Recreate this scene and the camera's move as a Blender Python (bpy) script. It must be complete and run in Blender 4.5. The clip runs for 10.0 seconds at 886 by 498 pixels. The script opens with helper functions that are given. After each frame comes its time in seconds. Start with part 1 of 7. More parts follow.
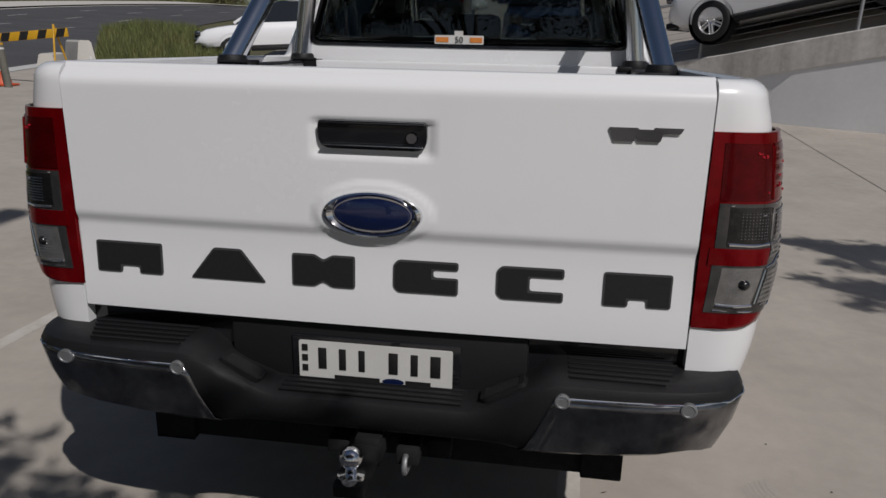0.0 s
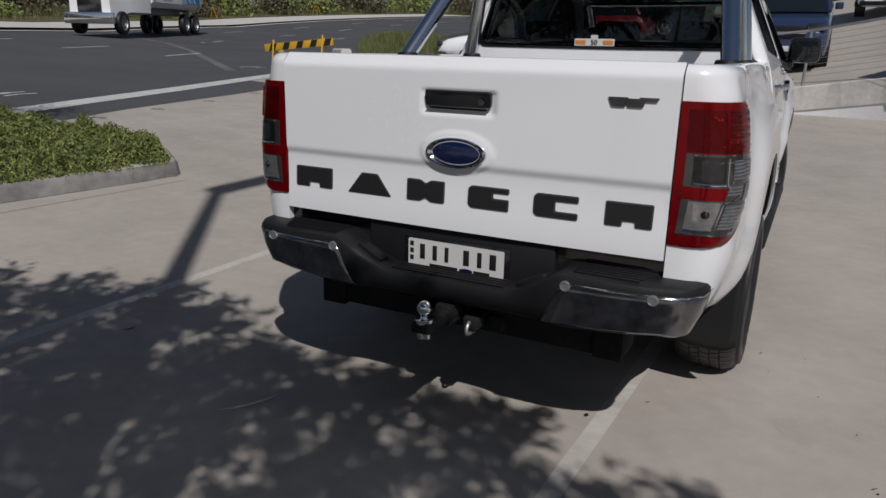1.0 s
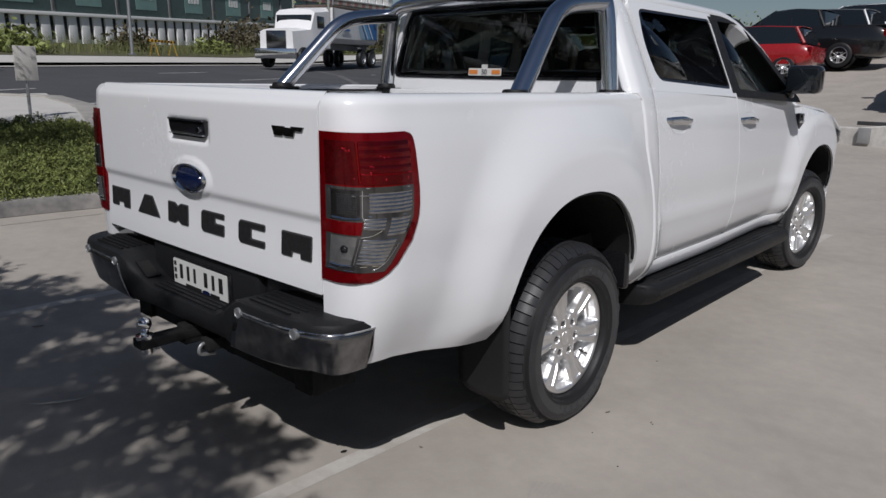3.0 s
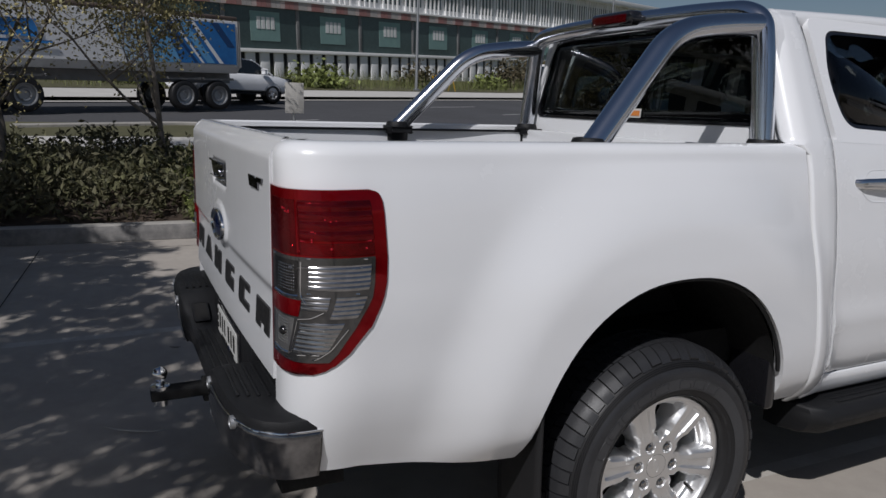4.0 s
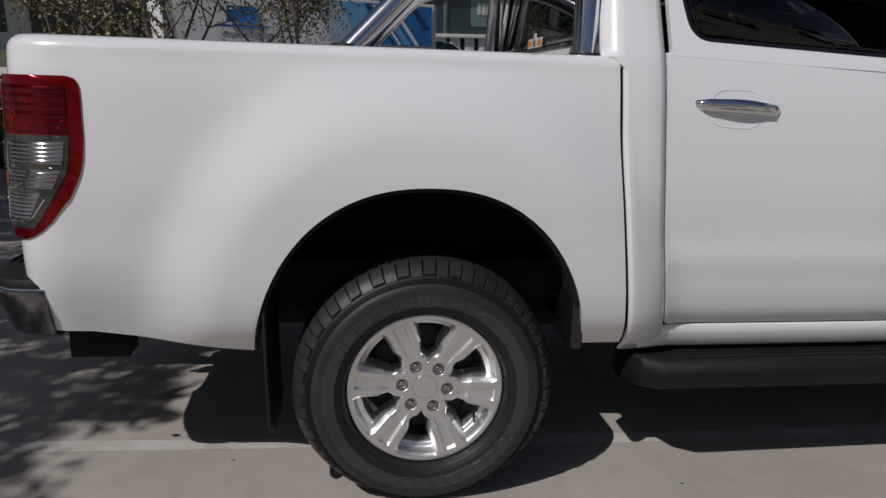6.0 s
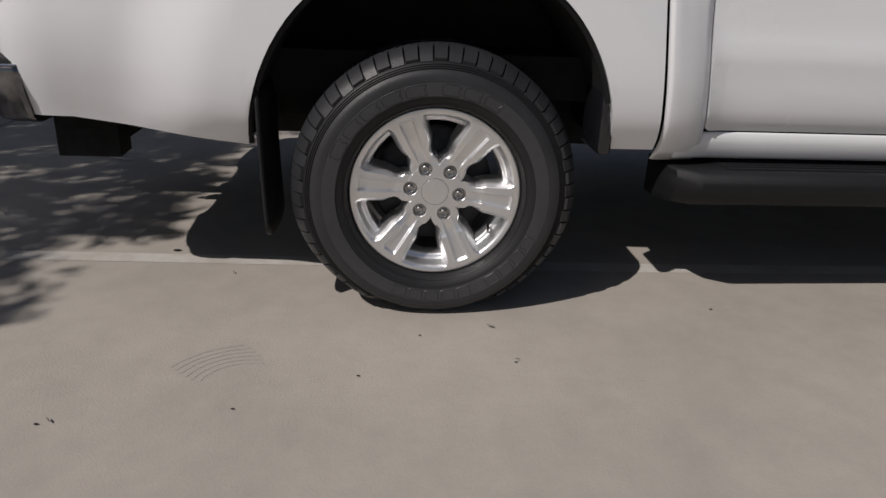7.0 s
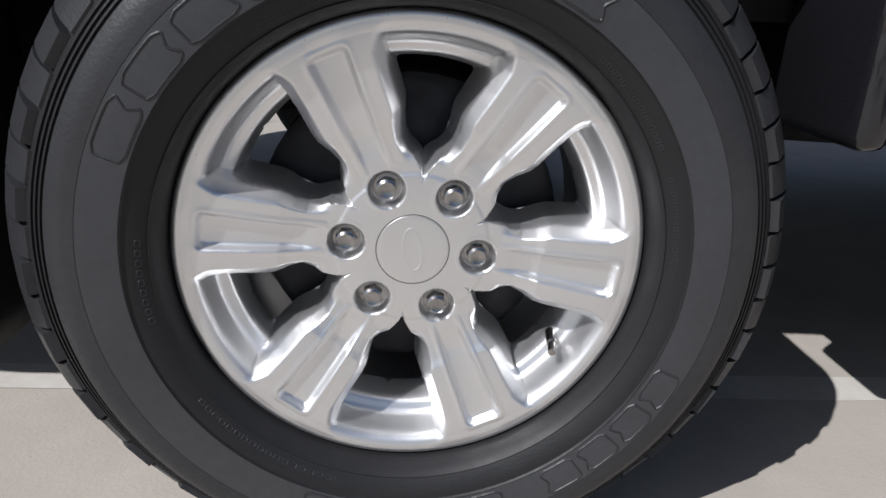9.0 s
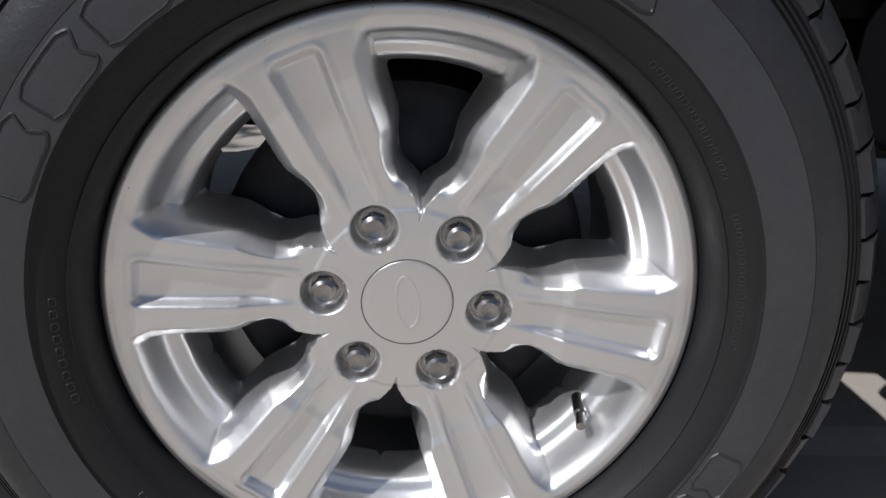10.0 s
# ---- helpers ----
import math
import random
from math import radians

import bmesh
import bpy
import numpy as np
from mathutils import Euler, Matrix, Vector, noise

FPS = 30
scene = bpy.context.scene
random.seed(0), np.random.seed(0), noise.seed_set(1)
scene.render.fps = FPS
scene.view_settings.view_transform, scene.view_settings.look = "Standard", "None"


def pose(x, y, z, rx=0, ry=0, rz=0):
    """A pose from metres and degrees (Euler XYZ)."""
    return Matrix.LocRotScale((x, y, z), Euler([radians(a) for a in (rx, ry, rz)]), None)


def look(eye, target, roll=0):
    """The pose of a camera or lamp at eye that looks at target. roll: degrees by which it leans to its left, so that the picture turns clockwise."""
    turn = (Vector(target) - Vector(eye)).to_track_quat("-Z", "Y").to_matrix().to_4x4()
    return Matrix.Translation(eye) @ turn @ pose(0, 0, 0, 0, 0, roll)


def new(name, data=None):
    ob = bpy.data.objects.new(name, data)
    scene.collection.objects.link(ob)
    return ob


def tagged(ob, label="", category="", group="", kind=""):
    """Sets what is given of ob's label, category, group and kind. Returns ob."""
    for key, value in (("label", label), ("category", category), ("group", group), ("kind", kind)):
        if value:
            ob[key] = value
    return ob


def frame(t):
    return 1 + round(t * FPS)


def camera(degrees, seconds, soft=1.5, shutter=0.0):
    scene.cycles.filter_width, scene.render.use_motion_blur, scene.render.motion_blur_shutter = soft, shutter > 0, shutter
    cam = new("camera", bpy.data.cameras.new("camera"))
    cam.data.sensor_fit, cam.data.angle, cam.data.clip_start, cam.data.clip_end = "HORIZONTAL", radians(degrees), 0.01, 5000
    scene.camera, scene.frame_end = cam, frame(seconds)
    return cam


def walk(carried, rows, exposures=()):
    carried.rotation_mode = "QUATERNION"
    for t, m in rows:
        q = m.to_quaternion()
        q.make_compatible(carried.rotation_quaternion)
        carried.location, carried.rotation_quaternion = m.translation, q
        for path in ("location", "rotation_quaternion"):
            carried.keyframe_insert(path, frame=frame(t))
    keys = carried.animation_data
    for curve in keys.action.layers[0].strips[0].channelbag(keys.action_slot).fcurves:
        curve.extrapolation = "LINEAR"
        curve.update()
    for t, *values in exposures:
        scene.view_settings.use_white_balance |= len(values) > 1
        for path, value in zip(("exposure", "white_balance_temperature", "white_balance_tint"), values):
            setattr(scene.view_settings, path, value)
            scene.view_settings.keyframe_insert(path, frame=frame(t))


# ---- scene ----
cam = camera(64.2, 10.0)


PATH = [
    (0, (0.373, -2.611, 1.392), (0.099, -0.709, 0.838), 1.2),
    (0.5, (0.689, -3.027, 1.395), (0.129, -1.188, 0.845), 1.1),
    (1, (1.049, -3.241, 1.36), (0.167, -1.53, 0.818), 1.3),
    (1.5, (1.462, -3.261, 1.37), (0.45, -1.62, 0.839), 1.3),
    (2, (1.842, -3.103, 1.357), (0.745, -1.515, 0.832), 1.3),
    (2.5, (2.133, -2.801, 1.356), (0.972, -1.253, 0.849), 1.4),
    (2.7, (2.211, -2.609, 1.371), (1.016, -1.085, 0.871), 1.4),
    (3.8, (2.352, -1.655, 1.399), (0.654, -0.673, 1.01), 1.2),
    (4, (2.334, -1.458, 1.422), (0.571, -0.601, 1.025), 1.7),
    (4.5, (2.393, -1.018, 1.395), (0.523, -0.425, 1.008), 1.7),
    (5, (2.408, -0.576, 1.367), (0.487, -0.188, 0.969), 1.7),
    (5.2, (2.441, -0.421, 1.364), (0.506, -0.11, 0.963), 1.7),
    (6.3, (2.839, -0.199, 1.171), (0.915, 0.026, 0.671), 1.9),
    (6.5, (2.825, -0.168, 1.123), (0.924, 0.024, 0.531), 2.1),
    (7, (2.68, -0.148, 0.935), (0.83, 0.031, 0.197), 2.5),
    (7.5, (2.327, -0.098, 0.799), (0.49, 0.074, 0.028), 2.8),
    (8, (2.019, -0.07, 0.681), (0.159, 0.049, -0.044), 2.3),
    (8.5, (1.714, -0.06, 0.651), (-0.145, 0.08, -0.072), 2.5),
    (9, (1.517, -0.035, 0.624), (-0.347, 0.149, -0.077), 2.7),
    (9.5, (1.451, -0.051, 0.615), (-0.423, 0.089, -0.07), 2.6),
    (10, (1.372, -0.018, 0.608), (-0.501, 0.144, -0.073), 2.3),
]
walk(cam, [(t, look(eye, target, roll)) for t, eye, target, roll in PATH],
     exposures=[(0, -0.50, 6600, 12.5), (1.0, -0.36, 6450, 12.5), (1.5, -0.23, 6400, 12.5), (2.0, -0.19, 6380, 12.5), (2.5, -0.22, 6350, 12.5), (4.0, -0.46, 6300, 12.5), (5.0, -0.49, 6450, 12.5), (6.5, -0.60, 6600, 13), (7.0, -0.36, 6700, 14),
                (7.5, -0.09, 6500, 13), (8.0, 0.0, 6250, 13), (8.5, 0.15, 6200, 11), (9.0, 0.36, 6200, 12), (9.5, 0.23, 6200, 12), (10.0, 0.06, 6250, 12)])

# ---- light ----
SUN_TO = Vector((0.425, -0.538, 0.722)).normalized()
world = bpy.data.worlds.new("sky")
scene.world = world
world.use_nodes = True
sky = world.node_tree.nodes.new("ShaderNodeTexSky")
sky.sky_type, sky.sun_disc = "NISHITA", False
sky.sun_elevation = math.asin(SUN_TO.z)
sky.sun_rotation = math.atan2(SUN_TO.x, SUN_TO.y)
world.node_tree.links.new(sky.outputs["Color"], world.node_tree.nodes["Background"].inputs["Color"])
world.node_tree.nodes["Background"].inputs["Strength"].default_value = 0.050
sun_data = bpy.data.lights.new("sun", "SUN")
sun_data.energy, sun_data.angle, sun_data.color = 3.9, radians(0.53), (1.0, 0.98, 0.955)
sun = new("sun", sun_data)
sun.matrix_basis = look(SUN_TO * 60, (0, 0, 0))

# ---- tools ----
def clamp(v, lo=0.0, hi=1.0):
    return max(lo, min(hi, v))


def smooth(v):
    v = clamp(v)
    return v * v * (3 - 2 * v)


def lerp(a, b, t):
    return a + (b - a) * t


def table(rows, v):
    """Smooth interpolation through rows of (place, value)."""
    if v <= rows[0][0]:
        return rows[0][1]
    for (a, p), (b, q) in zip(rows, rows[1:]):
        if v <= b:
            return lerp(p, q, (v - a) / (b - a))
    return rows[-1][1]


def shade(ob, angle=35):
    me = ob.data
    me.polygons.foreach_set("use_smooth", [True] * len(me.polygons))
    me.set_sharp_from_angle(angle=radians(angle))
    return ob


def mesh_of(bm, name, material, angle=35):
    me = bpy.data.meshes.new(name)
    bm.to_mesh(me)
    bm.free()
    for m in (material if isinstance(material, (list, tuple)) else [material]):
        me.materials.append(m)
    me.polygons.foreach_set("use_smooth", [True] * len(me.polygons))
    me.set_sharp_from_angle(angle=radians(angle))
    return me


def part(name, bm, material, parent, label="", angle=35, kind=""):
    ob = new(name, mesh_of(bm, name, material, angle))
    ob.parent = parent
    return tagged(ob, label=label, kind=kind)


def thing(name, bm, material, label, category, group="", kind="", angle=35):
    ob = new(name, mesh_of(bm, name, material, angle))
    return tagged(ob, label, category, group, kind)


def root(name, label, category, group="", m=None):
    ob = new(name)
    ob.empty_display_size = 0.2
    if m is not None:
        ob.matrix_basis = m
    return tagged(ob, label, category, group)


def surface(fn, us, vs, bm=None, flip=False):
    """A sheet of quads through fn(u, v)."""
    bm = bm or bmesh.new()
    rows = [[bm.verts.new(fn(u, v)) for u in us] for v in vs]
    for a, b in zip(rows, rows[1:]):
        for i in range(len(us) - 1):
            q = (a[i], a[i + 1], b[i + 1], b[i])
            try:
                bm.faces.new(q[::-1] if flip else q)
            except ValueError:
                pass
    return bm


def steps(a, b, n):
    return [a + (b - a) * i / n for i in range(n + 1)]


def block(bm, x0, x1, y0, y1, z0, z1, bevel=0.0, segments=2, m=None):
    made = bmesh.ops.create_cube(bm, size=1)["verts"]
    for v in made:
        v.co = Vector((lerp(x0, x1, v.co.x + 0.5), lerp(y0, y1, v.co.y + 0.5), lerp(z0, z1, v.co.z + 0.5)))
        if m is not None:
            v.co = m @ v.co
    if bevel:
        edges = list({e for v in made for e in v.link_edges})
        bmesh.ops.bevel(bm, geom=edges, offset=bevel, segments=segments, affect="EDGES", profile=0.5)
    return bm


def boxed(*a, **k):
    return block(bmesh.new(), *a, **k)


def rod(bm, a, b, r, seg=12, r2=None):
    a, b = Vector(a), Vector(b)
    d = b - a
    m = Matrix.Translation((a + b) / 2) @ d.to_track_quat("Z", "Y").to_matrix().to_4x4()
    bmesh.ops.create_cone(bm, cap_ends=True, segments=seg, radius1=r, radius2=r if r2 is None else r2, depth=d.length, matrix=m)
    return bm


def bent(points, radius, seg=16, bend=5, corner=0.08, bm=None, caps=True):
    """A tube along a line whose corners are rounded off."""
    bm = bm or bmesh.new()
    pts = [Vector(p) for p in points]
    line = [pts[0]]
    for a, b, c in zip(pts, pts[1:], pts[2:]):
        k = min(corner, (b - a).length * 0.49, (c - b).length * 0.49)
        p, q = b + (a - b).normalized() * k, b + (c - b).normalized() * k
        for i in range(bend + 1):
            t = i / bend
            line.append(p * (1 - t) ** 2 + b * 2 * t * (1 - t) + q * t * t)
    line.append(pts[-1])
    rings, side = [], None
    for i, p in enumerate(line):
        d = (line[min(i + 1, len(line) - 1)] - line[max(i - 1, 0)]).normalized()
        if side is None:
            side = d.orthogonal().normalized()
        side = (side - d * side.dot(d)).normalized()
        up = d.cross(side)
        r = radius(i / (len(line) - 1)) if callable(radius) else radius
        rings.append([bm.verts.new(p + (side * math.cos(t) + up * math.sin(t)) * r) for t in (math.tau * k / seg for k in range(seg))])
    for a, b in zip(rings, rings[1:]):
        for k in range(seg):
            bm.faces.new((a[k], a[(k + 1) % seg], b[(k + 1) % seg], b[k]))
    if caps:
        bm.faces.new(rings[0][::-1])
        bm.faces.new(rings[-1])
    return bm


def lathe(profile, seg, axis="x", centre=(0, 0, 0), bm=None):
    """Rows of (out along the axis, radius), turned round it."""
    bm = bm or bmesh.new()
    c = Vector(centre)
    rings = []
    for h, r in profile:
        ring = []
        for k in range(seg):
            t = math.tau * k / seg
            a, b = r * math.cos(t), r * math.sin(t)
            p = {"x": (h, a, b), "y": (b, h, a), "z": (a, b, h)}[axis]
            ring.append(bm.verts.new(c + Vector(p)))
        rings.append(ring)
    for a, b in zip(rings, rings[1:]):
        for k in range(seg):
            bm.faces.new((a[k], a[(k + 1) % seg], b[(k + 1) % seg], b[k]))
    return bm


def outline(corners, radius, n=5):
    """A closed 2D outline with rounded corners."""
    pts, out = [Vector(p) for p in corners], []
    for i, b in enumerate(pts):
        a, c = pts[i - 1], pts[(i + 1) % len(pts)]
        r = radius[i] if isinstance(radius, (list, tuple)) else radius
        k = min(r, (a - b).length * 0.49, (c - b).length * 0.49)
        p, q = b + (a - b).normalized() * k, b + (c - b).normalized() * k
        for j in range(n + 1):
            t = j / n
            out.append(p * (1 - t) ** 2 + b * 2 * t * (1 - t) + q * t * t)
    return out


def plate(points, fn, depth=None, bm=None):
    """A flat piece from a 2D outline, set in space by fn(u, v, d); depth gives it thickness."""
    bm = bm or bmesh.new()
    top = [bm.verts.new(fn(p[0], p[1], 0.0)) for p in points]
    bm.faces.new(top)
    if depth:
        low = [bm.verts.new(fn(p[0], p[1], depth)) for p in points]
        bm.faces.new(low[::-1])
        for i in range(len(top)):
            j = (i + 1) % len(top)
            bm.faces.new((top[j], top[i], low[i], low[j]))
    return bm


def ring_plate(outer, inner, fn, depth=None, bm=None):
    """A flat piece with a hole; both outlines have the same number of points."""
    bm = bm or bmesh.new()
    sets = []
    for d in ((0.0,) if not depth else (0.0, depth)):
        sets.append([[bm.verts.new(fn(p[0], p[1], d)) for p in line] for line in (outer, inner)])
    n = len(outer)
    for s, (o, i) in enumerate(sets):
        for k in range(n):
            j = (k + 1) % n
            q = (o[k], o[j], i[j], i[k])
            bm.faces.new(q if s == 0 else q[::-1])
    if depth:
        for line in (0, 1):
            a, b = sets[0][line], sets[1][line]
            for k in range(n):
                j = (k + 1) % n
                bm.faces.new((a[j], a[k], b[k], b[j]) if line == 0 else (a[k], a[j], b[j], b[k]))
    return bm


def mirrored(bm):
    """The same mesh on the other side of x = 0."""
    out = bm.copy()
    bmesh.ops.scale(out, vec=(-1, 1, 1), verts=out.verts)
    bmesh.ops.reverse_faces(out, faces=out.faces)
    return out


def tidy(bm, dist=0.0004):
    bmesh.ops.remove_doubles(bm, verts=bm.verts, dist=dist)
    bmesh.ops.recalc_face_normals(bm, faces=bm.faces)
    return bm


def solid(ob, thickness, offset=-1.0):
    m = ob.modifiers.new("thickness", "SOLIDIFY")
    m.thickness, m.offset = thickness, offset
    return ob

# ---- materials ----
def material(name, colour, rough=0.5, metal=0.0, coat=0.0, vary=0.0, scale=8.0, fine=60.0, bump=0.0, bump_scale=120.0, second=None,
             coat_rough=0.03, transmission=0.0, ior=1.45, specular=0.5, piece=0.0, streak=1.0):
    """A surface of one stuff: broad stains and fine grain in its colour, roughness and relief."""
    m = bpy.data.materials.new(name)
    m.use_nodes = True
    nt = m.node_tree
    b = nt.nodes["Principled BSDF"]
    b.inputs["Base Color"].default_value = (*colour, 1)
    b.inputs["Roughness"].default_value, b.inputs["Metallic"].default_value = rough, metal
    b.inputs["Coat Weight"].default_value, b.inputs["Coat Roughness"].default_value = coat, coat_rough
    b.inputs["Transmission Weight"].default_value, b.inputs["IOR"].default_value = transmission, ior
    b.inputs["Specular IOR Level"].default_value = specular
    geo = nt.nodes.new("ShaderNodeTexCoord")

    def grain(size, detail=6.0, rough_=0.6, run=1.0):
        n = nt.nodes.new("ShaderNodeTexNoise")
        if run != 1.0:
            down = nt.nodes.new("ShaderNodeMapping")
            down.inputs["Scale"].default_value = (1, 1, run)
            nt.links.new(geo.outputs["Object"], down.inputs["Vector"])
            n.inputs["Scale"].default_value, n.inputs["Detail"].default_value, n.inputs["Roughness"].default_value = size, detail, rough_
            nt.links.new(down.outputs["Vector"], n.inputs["Vector"])
            return n.outputs["Fac"]
        n.inputs["Scale"].default_value, n.inputs["Detail"].default_value, n.inputs["Roughness"].default_value = size, detail, rough_
        nt.links.new(geo.outputs["Object"], n.inputs["Vector"])
        return n.outputs["Fac"]

    if vary:
        broad, small = grain(scale, run=streak), grain(fine)
        add = nt.nodes.new("ShaderNodeMath")
        add.operation = "MULTIPLY_ADD"
        nt.links.new(small, add.inputs[0])
        add.inputs[1].default_value = 0.5
        nt.links.new(broad, add.inputs[2])
        ramp = nt.nodes.new("ShaderNodeMapRange")
        ramp.inputs["From Min"].default_value, ramp.inputs["From Max"].default_value = 0.5, 1.0
        nt.links.new(add.outputs[0], ramp.inputs["Value"])
        mix = nt.nodes.new("ShaderNodeMix")
        mix.data_type = "RGBA"
        dark = second or tuple(c * (1 - vary) for c in colour)
        mix.inputs[6].default_value, mix.inputs[7].default_value = (*dark, 1), (*colour, 1)
        nt.links.new(ramp.outputs["Result"], mix.inputs[0])
        last = mix.outputs[2]
        if piece:
            info = nt.nodes.new("ShaderNodeNewGeometry")
            hsv = nt.nodes.new("ShaderNodeHueSaturation")
            scale_ = nt.nodes.new("ShaderNodeMapRange")
            scale_.inputs["To Min"].default_value, scale_.inputs["To Max"].default_value = 1 - piece, 1 + piece
            nt.links.new(info.outputs["Random Per Island"], scale_.inputs["Value"])
            nt.links.new(scale_.outputs["Result"], hsv.inputs["Value"])
            nt.links.new(last, hsv.inputs["Color"])
            last = hsv.outputs["Color"]
        nt.links.new(last, b.inputs["Base Color"])
        rr = nt.nodes.new("ShaderNodeMapRange")
        rr.inputs["To Min"].default_value, rr.inputs["To Max"].default_value = clamp(rough * 1.2), rough * 0.85
        nt.links.new(ramp.outputs["Result"], rr.inputs["Value"])
        nt.links.new(rr.outputs["Result"], b.inputs["Roughness"])
    if bump:
        n = nt.nodes.new("ShaderNodeBump")
        n.inputs["Strength"].default_value, n.inputs["Distance"].default_value = bump, 0.004
        nt.links.new(grain(bump_scale, 5.0), n.inputs["Height"])
        nt.links.new(n.outputs["Normal"], b.inputs["Normal"])
    return m


WHITE = material("white paint", (0.785, 0.795, 0.81), 0.24, coat=0.7, vary=0.015, scale=2, fine=12)
BLACK_PLASTIC = material("black plastic", (0.013, 0.0135, 0.015), 0.5, specular=0.3, vary=0.35, scale=6, fine=90, bump=0.25, bump_scale=700)
GLOSS_BLACK = material("gloss black", (0.010, 0.010, 0.012), 0.08, coat=0.5)
DARK = material("dark underbody", (0.018, 0.018, 0.0185), 0.8, specular=0.25, vary=0.4, scale=9)
CHROME = material("chrome", (0.78, 0.79, 0.81), 0.07, 1.0)
SMOKED_CHROME = material("smoked chrome", (0.20, 0.205, 0.22), 0.16, 1.0, vary=0.25, scale=7, fine=50)
STEEL = material("polished steel tube", (0.70, 0.72, 0.76), 0.13, 1.0, vary=0.06, scale=12)
ALLOY = material("silver alloy", (0.85, 0.852, 0.855), 0.37, 0.96, coat=0.25, vary=0.03, scale=9, fine=300, coat_rough=0.2)
NUT = material("nut steel", (0.52, 0.51, 0.50), 0.24, 1.0, vary=0.45, scale=90)
RUBBER = material("tyre rubber", (0.014, 0.014, 0.015), 0.50, specular=0.38, vary=0.30, scale=9, fine=140, second=(0.015, 0.015, 0.016), bump=0.12, bump_scale=320)
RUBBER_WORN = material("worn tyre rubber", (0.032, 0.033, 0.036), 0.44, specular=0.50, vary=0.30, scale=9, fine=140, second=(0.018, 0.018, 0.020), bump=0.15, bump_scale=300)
# lighter than the rest of the tyre: dust plus sky sheen in its colour
RUBBER_DUST_SHEEN = material("dusty tyre rubber with painted sheen", (0.048, 0.050, 0.055), 0.40, specular=0.60, vary=0.45, scale=5, fine=120, second=(0.030, 0.031, 0.034), bump=0.12, bump_scale=340)
RED_LENS = material("red lens", (0.27, 0.002, 0.006), 0.10, 0.6, coat=0.25, specular=0.25, vary=0.35, scale=16)
DARK_RED = material("dark red lens", (0.17, 0.0015, 0.005), 0.12, 0.7, coat=0.2, vary=0.5, scale=18, bump=0.3, bump_scale=60)
MID_RED = material("ribbed red lens", (0.26, 0.003, 0.008), 0.16, 0.85, coat=0.35, vary=0.5, scale=22, bump=0.3, bump_scale=60)
# bright red of the lens ridge and of the painted glints
RED_GLINT = material("bright red ridge", (0.80, 0.03, 0.05), 0.10, 0.7, coat=0.5)
SMOKE_LENS = material("smoky lens", (0.13, 0.127, 0.127), 0.10, 0.7, coat=0.5, vary=0.5, scale=25)
PALE_BOWL = material("pale lamp bowl", (0.44, 0.435, 0.43), 0.22, 0.8, vary=0.35, scale=40, bump=0.3, bump_scale=60)
LAMP_BOWL = material("dark lamp bowl", (0.10, 0.098, 0.10), 0.15, 0.9, vary=0.5, scale=40, bump=0.3, bump_scale=60)
LENS_RIB = material("reflector rib", (0.46, 0.46, 0.47), 0.12, 0.95, vary=0.35, scale=30)
GLASS = material("tinted glass", (0.20, 0.23, 0.225), 0.0, transmission=1.0, ior=1.5)
CLEAR_GLASS = material("clear windscreen glass", (0.72, 0.78, 0.76), 0.0, transmission=1.0, ior=1.5)
DARK_GLASS = material("dark tinted glass", (0.010, 0.013, 0.016), 0.03, coat=0.5)
CLOTH = material("dark seat cloth", (0.040, 0.040, 0.044), 0.85, vary=0.3, scale=30)
BLUE = material("blue enamel", (0.006, 0.013, 0.055), 0.15, coat=0.8, vary=0.2, scale=40)
STRIPE_BLACK = material("matt black vinyl", (0.013, 0.013, 0.014), 0.6, vary=0.3, scale=30)
STRIPE_GREY = material("dark grey vinyl edge", (0.055, 0.055, 0.058), 0.5)
PLATE_WHITE = material("plate white", (0.62, 0.62, 0.60), 0.4, vary=0.08, scale=20)
INK = material("black ink", (0.012, 0.012, 0.012), 0.5)
ORANGE = material("orange print", (0.70, 0.24, 0.05), 0.5, vary=0.1)
CONCRETE = material("apron concrete", (0.430, 0.390, 0.343), 0.85, vary=0.24, scale=1.3, fine=11, bump=0.25, bump_scale=160)
SCUFFED = material("scuffed concrete", (0.40, 0.365, 0.325), 0.85, vary=0.3, scale=14, fine=60, second=(0.355, 0.325, 0.295))
# the dark second colour paints in reflections of the shadowed ground
BUMPER_METAL = material("smeared bright metal with painted reflections", (0.33, 0.33, 0.34), 0.17, 0.97, vary=0.55, scale=9, fine=26, second=(0.085, 0.085, 0.092))
WALL_CONCRETE = material("wall concrete", (0.68, 0.655, 0.615), 0.85, vary=0.55, scale=3.2, fine=12, second=(0.36, 0.345, 0.32), bump=0.4, bump_scale=50, streak=0.18)
PANEL_CONCRETE = material("painted wall panel", (0.74, 0.745, 0.75), 0.75, vary=0.12, scale=0.8, fine=12)
KERB_STAIN = material("tyre-blackened kerb face", (0.31, 0.295, 0.275), 0.85, vary=0.5, scale=2.6, fine=16, second=(0.11, 0.108, 0.107), bump=0.4, bump_scale=70)
KERB = material("kerb concrete", (0.40, 0.38, 0.345), 0.85, vary=0.3, scale=3, fine=30, bump=0.4, bump_scale=70)
PALE_CONCRETE = material("pale path concrete", (0.56, 0.54, 0.50), 0.85, vary=0.15, scale=1.2, fine=20)
ASPHALT = material("asphalt", (0.080, 0.080, 0.084), 0.85, vary=0.28, scale=0.25, fine=14, bump=0.5, bump_scale=60)
